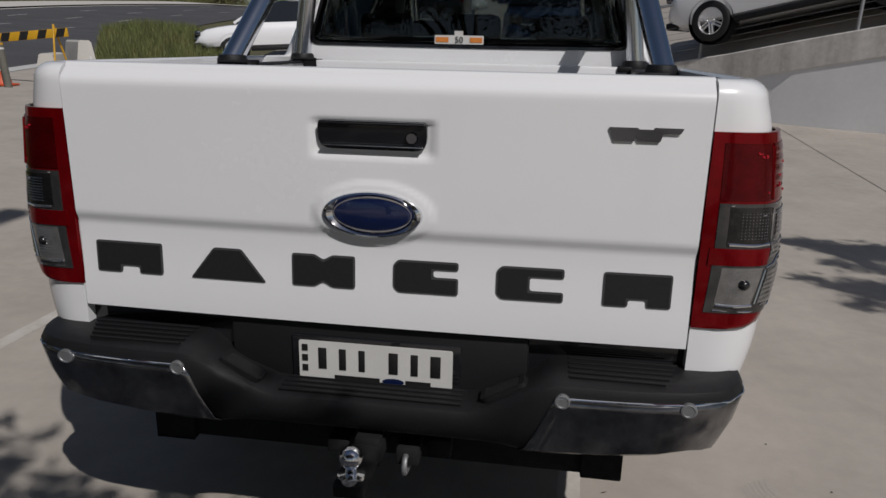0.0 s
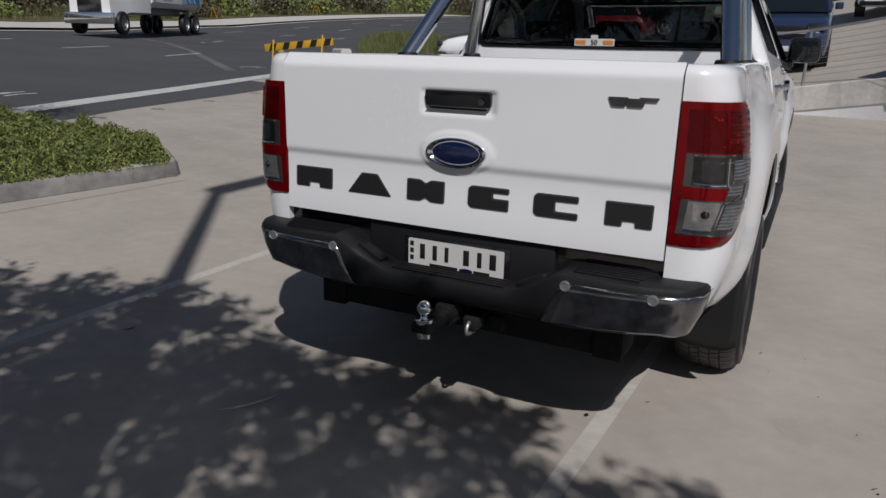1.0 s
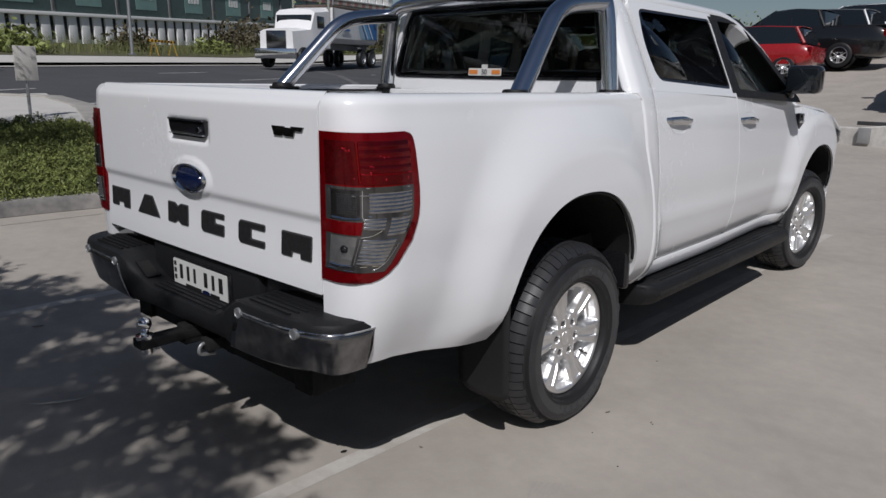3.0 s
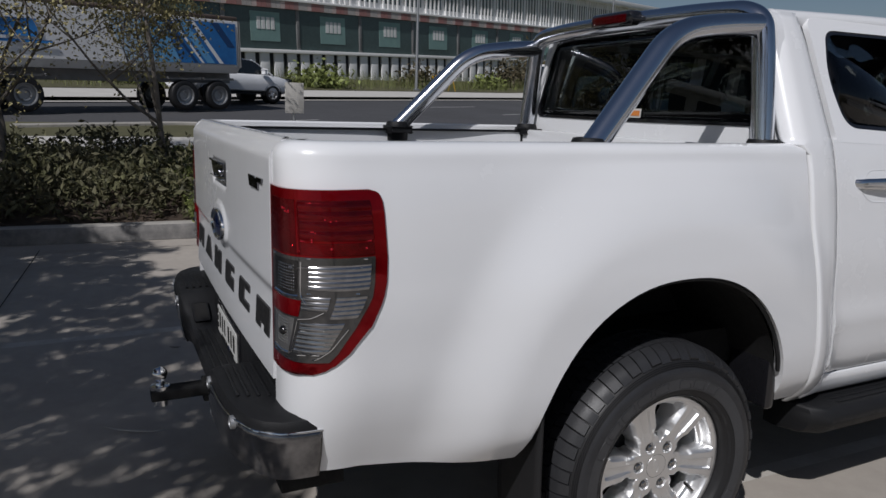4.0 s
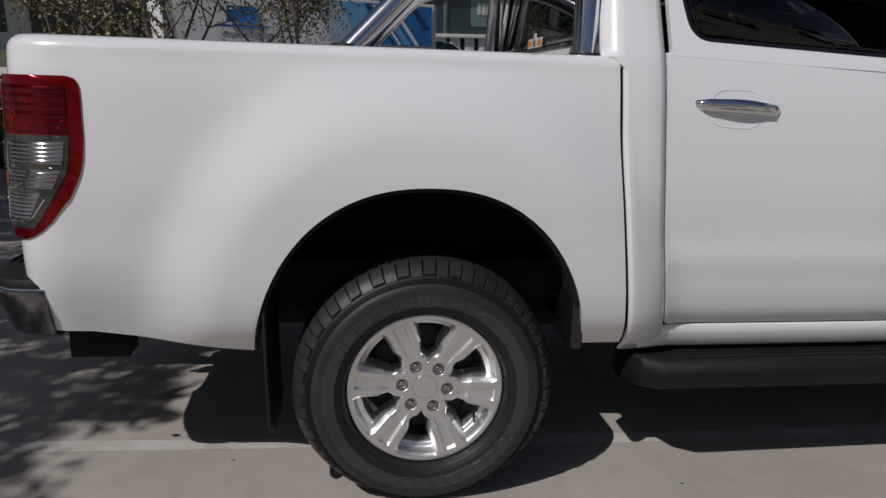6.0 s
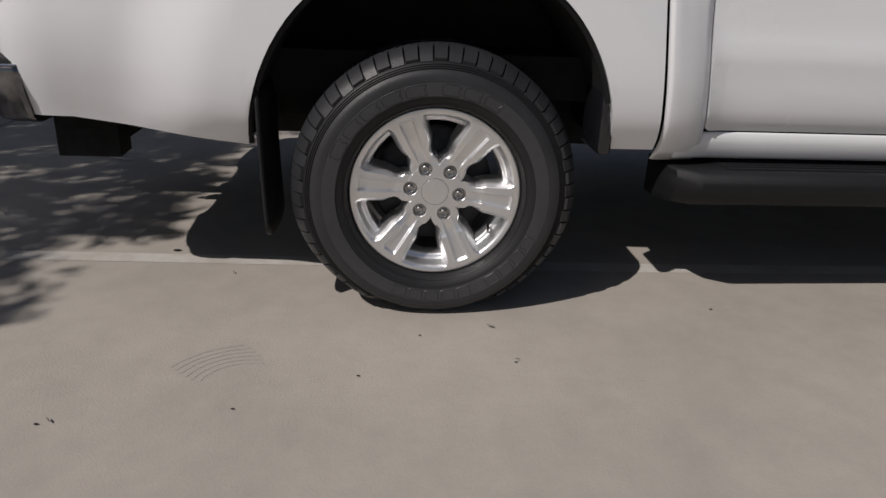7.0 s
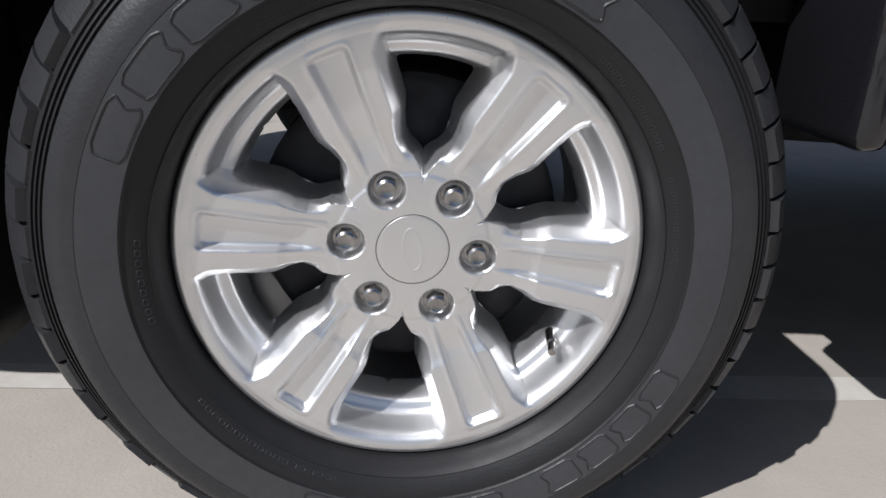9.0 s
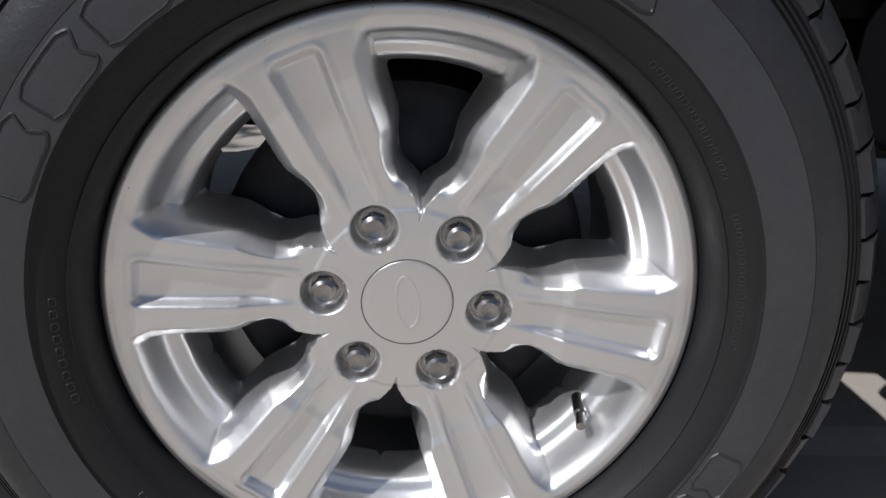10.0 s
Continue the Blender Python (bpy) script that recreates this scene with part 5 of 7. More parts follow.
LIP = [(0.1800, -0.050), (0.1850, -0.012), (0.1868, -0.002), (0.1890, 0.0015), (0.1960, 0.0050), (0.1995, 0.0085), (0.2030, 0.0200), (0.2062, 0.0345), (0.2090, 0.0405), (0.2120, 0.0432), (0.2165, 0.0448), (0.2220, 0.0452), (0.2255, 0.0440), (RIM, 0.0405)]
WIDE = [(0.030, 0.0240), (0.070, 0.0375), (0.086, 0.0360), (0.094, 0.0325), (0.106, 0.0318), (0.112, 0.0335), (0.118, 0.0355), (0.125, 0.0390), (0.132, 0.0420), (0.140, 0.0438), (0.165, 0.0455), (0.184, 0.0480), (0.1945, 0.0510), (0.203, 0.0550), (0.215, 0.0620)]
RIDGE = [(0.030, 0.0200), (0.086, 0.0262), (0.106, 0.0250), (0.121, 0.0275), (0.133, 0.0322), (0.165, 0.0345), (0.190, 0.0370), (0.203, 0.0440), (0.215, 0.0540)]
FACE_ = [(0.030, 0.0220), (0.088, 0.0235), (0.106, 0.0262), (0.121, 0.0305), (0.129, 0.0340), (0.155, 0.0385), (0.190, 0.0432), (0.203, 0.0444), (0.215, 0.0450), (0.23, 0.0452)]


def smax(a, b, k):
    d = clamp(0.5 + 0.5 * (a - b) / k)
    return lerp(b, a, d) + k * d * (1 - d)


def spoke_height(y, z):
    """Height of one spoke, which runs along +z, with its channel and sloping flanks."""
    w = abs(y)
    h, wd, f = table(FACE_, z), table(WIDE, z), table(RIDGE, z)
    g = table([(0.07, 0.0105), (0.13, 0.0135), (0.205, 0.0178)], z)
    fall = 0.0150 * smooth((z - 0.080) / 0.03) * smooth((0.212 - z) / 0.018)
    # channel with soft walls and a rounded outer end
    end = z - 0.2035
    off = max(w - g, math.hypot(max(0.0, w - g + 0.006), max(0.0, end + 0.006)) - 0.006 if end > -0.006 else w - g)
    sunk = (0.0078 * smooth((0.0022 - off) / 0.0062) + 0.0012 * (1 - clamp(w / g) ** 2)) * smooth((z - 0.084) / 0.050)
    spoke = h - sunk + 0.0007 * smooth((0.005 - abs(off - 0.0025)) / 0.004) * (1 if sunk < 0.003 and 0.085 < z < 0.21 else 0)
    t = clamp((w - f) / max(0.001, wd - f))
    spoke -= fall * t ** 1.15
    if w > wd:
        spoke -= 9.0 * (w - wd)
    return spoke


def wheel_face(y, z):
    """Height of the cast face over one sixth of the wheel; neighbouring spokes flow together at the hub."""
    r = math.hypot(y, z)
    t = math.atan2(abs(y), z) - math.pi / 3
    spoke = smax(spoke_height(y, z), spoke_height(r * math.sin(t), r * math.cos(t)), 0.0005 + 0.0155 * smooth((r - 0.078) / 0.03))
    a = math.hypot(y, z - 0.0658)
    hub = 0.0238 - 0.002 * smooth((r - 0.05) / 0.03) - max(0.0, r - 0.0755) * 2.6 - max(0.0, r - 0.090) * 6
    lip = table(LIP, r)
    out = lerp(smax(smax(spoke, hub, 0.0075), lip, 0.0035), lip, smooth((r - 0.2125) / 0.009))
    # the nut's pocket
    out += 0.0003 * smooth((0.0240 - a) / 0.003) * smooth((a - 0.0180) / 0.002)
    out -= 0.014 * smooth((0.0186 - a) / 0.0036)
    return out


def spoke_mesh():
    """One sixth of the cast wheel: a spoke with its channel, its share of the hub and of the lip."""
    bm = bmesh.new()
    rs = steps(0.034, 0.190, 96) + steps(0.1912, RIM, 30)
    ts = steps(radians(-30), radians(30), 116)
    rows = [[(r * math.sin(t), r * math.cos(t)) for t in ts] for r in rs]
    hs = [[max(wheel_face(y, z), -0.036) for y, z in row] for row in rows]
    vs = [[bm.verts.new((h, y, z)) for (y, z), h in zip(row, hr)] for row, hr in zip(rows, hs)]
    for i in range(len(rs) - 1):
        for j in range(len(ts) - 1):
            if max(hs[i][j], hs[i + 1][j], hs[i][j + 1], hs[i + 1][j + 1]) > -0.0355:
                bm.faces.new((vs[i][j], vs[i][j + 1], vs[i + 1][j + 1], vs[i + 1][j]))
    bmesh.ops.delete(bm, geom=[v for v in bm.verts if not v.link_faces], context="VERTS")
    # even out the cut edges of the windows
    edge_of = {v: [e.other_vert(v) for e in v.link_edges if e.is_boundary] for v in bm.verts if v.co.x < -0.034}
    for _ in range(8):
        moved = {v: (v.co * 2 + n[0].co + n[1].co) / 4 for v, n in edge_of.items() if len(n) == 2}
        for v, c in moved.items():
            v.co = c
    bmesh.ops.reverse_faces(bm, faces=[f for f in bm.faces if f.normal.x < 0])
    bmesh.ops.recalc_face_normals(bm, faces=bm.faces)
    if sum(f.normal.x for f in bm.faces) < 0:
        bmesh.ops.reverse_faces(bm, faces=bm.faces)
    return bm


TYRE = [(-0.100, 0.205), (-0.125, 0.235), (-0.137, 0.290), (-0.128, 0.345), (-0.108, 0.360), (-0.05, 0.3680), (0.05, 0.3670), (0.080, 0.3620), (0.096, 0.3550), (0.107, 0.3490), (0.1150, 0.3440), (0.1190, 0.3415),
        (0.1205, 0.3398), (0.1187, 0.3390), (0.1190, 0.3380), (0.1224, 0.3372), (0.1234, 0.3358), (0.1214, 0.3350), (0.1218, 0.3340), (0.1252, 0.3332), (0.1260, 0.3318), (0.1242, 0.3310), (0.1246, 0.3300), (0.1280, 0.3292),
        (0.1315, 0.3240), (0.1340, 0.3190), (0.1356, 0.3110), (0.1362, 0.3020), (0.1362, 0.2900), (0.1352, 0.2760), (0.1340, 0.2650), (0.1318, 0.2636), (0.1305, 0.2590), (0.1280, 0.2540), (0.1245, 0.2480), (0.1212, 0.2436), (0.1222, 0.2425), (0.1200, 0.2405), (0.1140, 0.2368), (0.1060, 0.2345), (0.0955, 0.2327), (0.084, 0.2318)]


def squash(bm, floor):
    """Draw the tread in a little and flatten it where it meets the ground."""
    for v in bm.verts:
        r = math.hypot(v.co.y, v.co.z)
        if r > 0.325:
            f = 0.80 + 0.44 * smooth((v.co.z / r + 0.95) / 0.8)
            k = (0.325 + (r - 0.325) * f) / r
            v.co.y, v.co.z = v.co.y * k, v.co.z * k
        v.co.z = max(v.co.z, floor + 0.055 * smooth((v.co.x - 0.042) / 0.080))


def tyre_mesh():
    bm = lathe(TYRE, 144, "x")
    bmesh.ops.recalc_face_normals(bm, faces=bm.faces)
    # the ground flattens the tyre a little
    squash(bm, -0.3455)
    return bm


def tread_mesh():
    """Tread blocks: two shoulder rows that lap over the edge and three rows between."""
    rng = random.Random(4)
    bm = bmesh.new()
    n = 62
    for side in (-1, 1):
        for k in range(n):
            long = k % 2
            t0 = math.tau * (k + (0.5 if side < 0 else 0)) / n
            w = math.tau / n * 0.435
            prof = [(0.062, 0.3752), (0.082, 0.3712), (0.097, 0.3645), (0.1090, 0.3555 if long else 0.3575), (0.1180, 0.3450 if long else 0.3510)]
            top, low = [], []
            for x, r in prof:
                for lst, rr, ww in ((top, r, w), (low, r - 0.010, w * 1.06)):
                    skew = 0.010 * (0.11 - x) / 0.05
                    lst.append([bm.verts.new((side * x if lst is top else side * (x - 0.006), rr * math.sin(t0 + d + skew), rr * math.cos(t0 + d + skew))) for d in (-ww, ww)])
            for a, b in zip(top, top[1:]):
                bm.faces.new((a[0], a[1], b[1], b[0]))
            for i in (0, 1):
                for a, b, c, d in zip(top, top[1:], low[1:], low):
                    bm.faces.new((a[i], b[i], c[i], d[i]))
            bm.faces.new((top[-1][0], top[-1][1], low[-1][1], low[-1][0]))
            bm.faces.new((top[0][0], top[0][1], low[0][1], low[0][0]))
    for row, (xa, xb) in enumerate(((-0.058, -0.024), (-0.018, 0.018), (0.024, 0.058))):
        for k in range(n):
            t0 = math.tau * (k + 0.33 * row) / n
            w = math.tau / n * 0.43
            vs = []
            for r in (0.3755, 0.364):
                for x, d in ((xa, -w), (xb, -w), (xb, w), (xa, w)):
                    s = 0.25 * w * (1 if row % 2 else -1) * (1 if x == xa else -1)
                    vs.append(bm.verts.new((x, r * math.sin(t0 + d + s), r * math.cos(t0 + d + s))))
            bm.faces.new(vs[:4])
            for i in range(4):
                j = (i + 1) % 4
                bm.faces.new((vs[i], vs[j], vs[4 + j], vs[4 + i]))
    bmesh.ops.recalc_face_normals(bm, faces=bm.faces)
    squash(bm, -0.3475)
    return bm


WALL_X = [(0.2436, 0.1212), (0.248, 0.1245), (0.254, 0.1280), (0.259, 0.1305), (0.2636, 0.1318), (0.265, 0.1340), (0.276, 0.1352), (0.290, 0.1362), (0.302, 0.1362), (0.311, 0.1356), (0.319, 0.1340), (0.324, 0.1315)]


def raised_marks(spans, r0, r1, thick, gap=0.18, lift=0.0, cut=0.0):
    """Plain outlined frames in place of the moulded writing, along arcs of the sidewall."""
    bm = bmesh.new()
    for start, end, count in spans:
        for k in range(count):
            a0 = radians(lerp(start, end, (k + gap / 2) / count))
            a1 = radians(lerp(start, end, (k + 1 - gap / 2) / count))
            q = (a1 - a0) * 0.16
            c = [(a0, lerp(r0, r1, 0.12)), (a0 + q, r0), (a1 - q, r0), (a1, lerp(r0, r1, 0.12)), (a1 - cut * q, lerp(r0, r1, 0.5)), (a1, lerp(r0, r1, 0.88)), (a1 - q, r1), (a0 + q, r1), (a0, lerp(r0, r1, 0.88))]
            pts = []
            for (ta, ra), (tb, rb) in zip(c, c[1:] + c[:1]):
                for m in range(3):
                    t, r = lerp(ta, tb, m / 3), lerp(ra, rb, m / 3)
                    pts.append((table(WALL_X, r) + lift, r * math.sin(t), r * math.cos(t)))
            bent(pts + pts[:1], thick, 5, 1, 0.001, bm)
    return bm


TURN = radians(-6.5)
SPOKE_ME = mesh_of(spoke_mesh(), "spoke", ALLOY, 60)
RIM_ME = mesh_of(rim_mesh(), "rim", ALLOY, 28)
TYRE_ME = mesh_of(tyre_mesh(), "tyre", RUBBER, 32)
TREAD_ME = mesh_of(tread_mesh(), "tread", RUBBER_WORN, 30)
MARK_ME = mesh_of(raised_marks([(-70, -6, 5), (0, 34, 3), (112, 150, 4), (158, 204, 5)], 0.2690, 0.2975, 0.0014, 0.16, 0.0003, 0.8), "raised_mark", RUBBER_WORN, 60)
SMALL_ME = mesh_of(raised_marks([(38, 62, 15), (68, 94, 16), (-104, -84, 9), (196, 236, 18), (-40, -14, 14)], 0.2490, 0.2530, 0.0004, 0.4, 0.0001), "small_mark", RUBBER_WORN, 60)
# sidewall bands: both lighter colours also carry the sheen of the bulge
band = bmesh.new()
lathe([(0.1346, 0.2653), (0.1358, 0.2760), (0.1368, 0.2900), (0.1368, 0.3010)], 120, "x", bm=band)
BAND_ME = mesh_of(band, "sidewall_band", RUBBER_DUST_SHEEN, 60)
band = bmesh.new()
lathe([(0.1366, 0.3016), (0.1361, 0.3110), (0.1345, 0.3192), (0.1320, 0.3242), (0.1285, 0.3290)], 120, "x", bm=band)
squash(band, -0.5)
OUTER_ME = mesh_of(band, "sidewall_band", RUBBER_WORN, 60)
band = bmesh.new()
rng_s = random.Random(8)
for k in range(16):
    a = radians(rng_s.uniform(-100, 60))
    ln, sk = rng_s.uniform(0.004, 0.009), rng_s.uniform(-0.25, 0.25)
    c, e = Vector((0, math.sin(a), math.cos(a))), Vector((0, math.cos(a), -math.sin(a)))
    a_, b_ = c * 0.2262 + e * 0.0, c * (0.2262 - ln) + e * sk * ln
    bent([(table(LIP, a_.length) + 0.0001, a_.y, a_.z), (table(LIP, b_.length) + 0.0001, b_.y, b_.z)], 0.00028, 4, 2, 0.001, band)
SCUFF_ME = mesh_of(band, "lip_scuff", DARK, 60)


def shared(name, me, parent, m=None, label=""):
    ob = new(name, me)
    ob.parent = parent
    if m is not None:
        ob.matrix_basis = m
    return tagged(ob, label=label)


def wheel(name, place, flip=False, spin=0.0, steer=0.0):
    """A road wheel, its middle plane at place; the outer face looks along +x, or -x when flipped."""
    flat = Matrix.Translation(place) @ pose(0, 0, 0, 0, 0, steer + (180 if flip else 0))
    ob = new(name, TYRE_ME)
    ob.parent = ute
    ob.matrix_basis = flat
    tagged(ob, label="road wheel with a black tyre and six-spoke silver rim")
    tagged(shared("tread", TREAD_ME, ob), kind="stuff")
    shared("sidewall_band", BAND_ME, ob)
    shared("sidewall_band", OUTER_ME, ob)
    tagged(shared("raised_mark", MARK_ME, ob), kind="stuff")
    tagged(shared("small_mark", SMALL_ME, ob), kind="stuff")
    s = pose(0.052, 0, 0, spin, 0, 0)
    wide_ = s @ Matrix.Diagonal((1, 1.018, 1.018, 1))
    rim = shared("rim", RIM_ME, ob, wide_, "silver alloy rim")
    for k in range(6):
        shared("spoke", SPOKE_ME, ob, wide_ @ pose(0, 0, 0, math.degrees(TURN) - 90 + 60 * k, 0, 0))
    tagged(shared("lip_scuff", SCUFF_ME, ob, wide_, "dark scuffs on the rim edge"), kind="stuff")
    for k in range(6):
        a = TURN + math.tau * k / 6
        y, z = 0.0670 * math.cos(a), 0.0670 * math.sin(a)
        bm = bmesh.new()
        lathe([(0.0105, 0.0146), (0.0118, 0.0135), (0.0122, 0.0110)], 24, "x", (0, y, z), bm)
        bmesh.ops.create_cone(bm, cap_ends=False, segments=6, radius1=0.0110, radius2=0.0104, depth=0.012, matrix=Matrix.Translation((0.0170, y, z)) @ pose(0, 0, 0, 0, 90, 0) @ pose(0, 0, 0, 0, 0, 20 * k))
        lathe([(0.0230, 0.0104), (0.0248, 0.0078), (0.0235, 0.0052), (0.0232, 0.0001)], 18, "x", (0, y, z), bm)
        nut = new("wheel_nut", mesh_of(bm, "wheel_nut", NUT, 30))
        nut.parent, nut.matrix_basis = ob, s
        tagged(nut, label="steel wheel nut")
        # seat darker than the alloy: the pocket's shade is put into its colour
        seat_ = new("nut_seat", mesh_of(lathe([(0.0060, 0.0001), (0.0082, 0.0148), (0.0110, 0.0170), (0.0145, 0.0176)], 28, "x", (0, y, z)), "nut_seat", SMOKED_CHROME, 40))
        seat_.parent, seat_.matrix_basis = nut, Matrix()
    bm = lathe([(0.018, 0.0366), (0.0246, 0.0364), (0.0256, 0.0357), (0.0259, 0.0335), (0.0260, 0.0300), (0.0261, 0.012), (0.0261, 0.0001)], 64, "x")
    cap = new("centre_cap", mesh_of(bm, "centre_cap", ALLOY, 40))
    cap.parent, cap.matrix_basis = ob, s
    bm = lathe([(0.0240, 0.0361), (0.0251, 0.0366), (0.0251, 0.0373), (0.0240, 0.0378)], 64, "x")
    ring = new("cap_groove", mesh_of(bm, "cap_groove", HUB_DARK, 40))
    ring.parent = cap
    bm = bmesh.new()
    o, i_ = [[(a * k * math.cos(t), b * k * math.sin(t)) for t in (math.tau * n / 40 for n in range(40))] for a, b, k in ((0.0235, 0.0098, 1.0), (0.0235, 0.0098, 0.90))]
    ring_plate(o, [(p[0], p[1] * 0.96) for p in i_], lambda u, v, d: (0.0268 - d, v, u), 0.002, bm)
    mark = new("cap_oval", mesh_of(bm, "cap_oval", ALLOY, 40))
    mark.parent, mark.matrix_basis = ob, s @ pose(0, 0, 0, 8, 0, 0)
    # valve, brake drum
    a = radians(-34)
    bm = bmesh.new()
    c = Vector((0, math.cos(a), math.sin(a)))
    rod(bm, c * 0.190 + Vector((-0.004, 0, 0)), c * 0.186 + Vector((0.020, 0, -0.004)), 0.0056, 14)
    rod(bm, c * 0.187 + Vector((0.016, 0, -0.003)), c * 0.182 + Vector((0.036, 0, -0.009)), 0.0042, 12)
    v = new("valve", mesh_of(bm, "valve", NUT, 40))
    v.parent, v.matrix_basis = ob, pose(0.052, 0, 0)
    tagged(v, label="chrome-capped valve")
    bm = lathe([(-0.14, 0.0001), (-0.14, 0.165), (-0.03, 0.165), (-0.022, 0.155), (-0.020, 0.07), (0.0, 0.06), (0.004, 0.0001)], 48, "x")
    d = new("brake_drum", mesh_of(bm, "brake_drum", HUB_DARK, 40))
    d.parent, d.matrix_basis = ob, pose(0.02, 0, 0)
    return ob


HALF_TRACK = 0.776
wheel("road_wheel", (HALF_TRACK, 0, AXLE))
wheel("road_wheel", (-HALF_TRACK, 0, AXLE), True, 17)
NOSE_Z = AXLE + 0.011 * (BASE - 0.8)
wheel("road_wheel", (HALF_TRACK - 0.065, BASE, NOSE_Z), False, 31, -7)
wheel("road_wheel", (0.065 - HALF_TRACK, BASE, NOSE_Z), True, 8, -7)

# ---- other vehicles ----
TYRE_SMALL = mesh_of(lathe([(-0.11, 0.22), (-0.115, 0.30), (-0.10, 0.345), (-0.08, 0.36), (0.08, 0.36), (0.10, 0.345), (0.115, 0.30), (0.11, 0.235), (0.09, 0.232)], 40, "x"), "tyre", RUBBER, 40)
b = lathe([(0.02, 0.0001), (0.055, 0.06), (0.05, 0.075), (0.02, 0.08)], 24, "x")
lathe([(0.085, 0.236), (0.10, 0.236), (0.102, 0.222), (0.06, 0.205), (-0.05, 0.20)], 40, "x", bm=b)
for k in range(6):
    m = pose(0, 0, 0, 60 * k, 0, 0)
    for o in (-0.026, 0.026):
        block(b, 0.05, 0.075, o - 0.014, o + 0.014, 0.05, 0.215, 0.006, 1, m)
RIM_SMALL = mesh_of(b, "rim", ALLOY, 40)
b = lathe([(0.0, 0.0001), (0.0, 0.20), (-0.05, 0.20)], 24, "x")
DISC_SMALL = mesh_of(b, "wheel_back", DARK, 40)


def loft(stations):
    """Stations of (y, [(x, z), ...]) on one half, joined and mirrored into a closed shell."""
    bm = bmesh.new()
    rows = []
    for y, half in stations:
        full = [(-x, z) for x, z in half[::-1]] + half
        rows.append([bm.verts.new((x, y, z)) for x, z in full])
    for a, c in zip(rows, rows[1:]):
        n = len(a)
        for i in range(n):
            j = (i + 1) % n
            bm.faces.new((a[i], a[j], c[j], c[i]))
    bm.faces.new(rows[0][::-1])
    bm.faces.new(rows[-1])
    bmesh.ops.recalc_face_normals(bm, faces=bm.faces)
    return bm


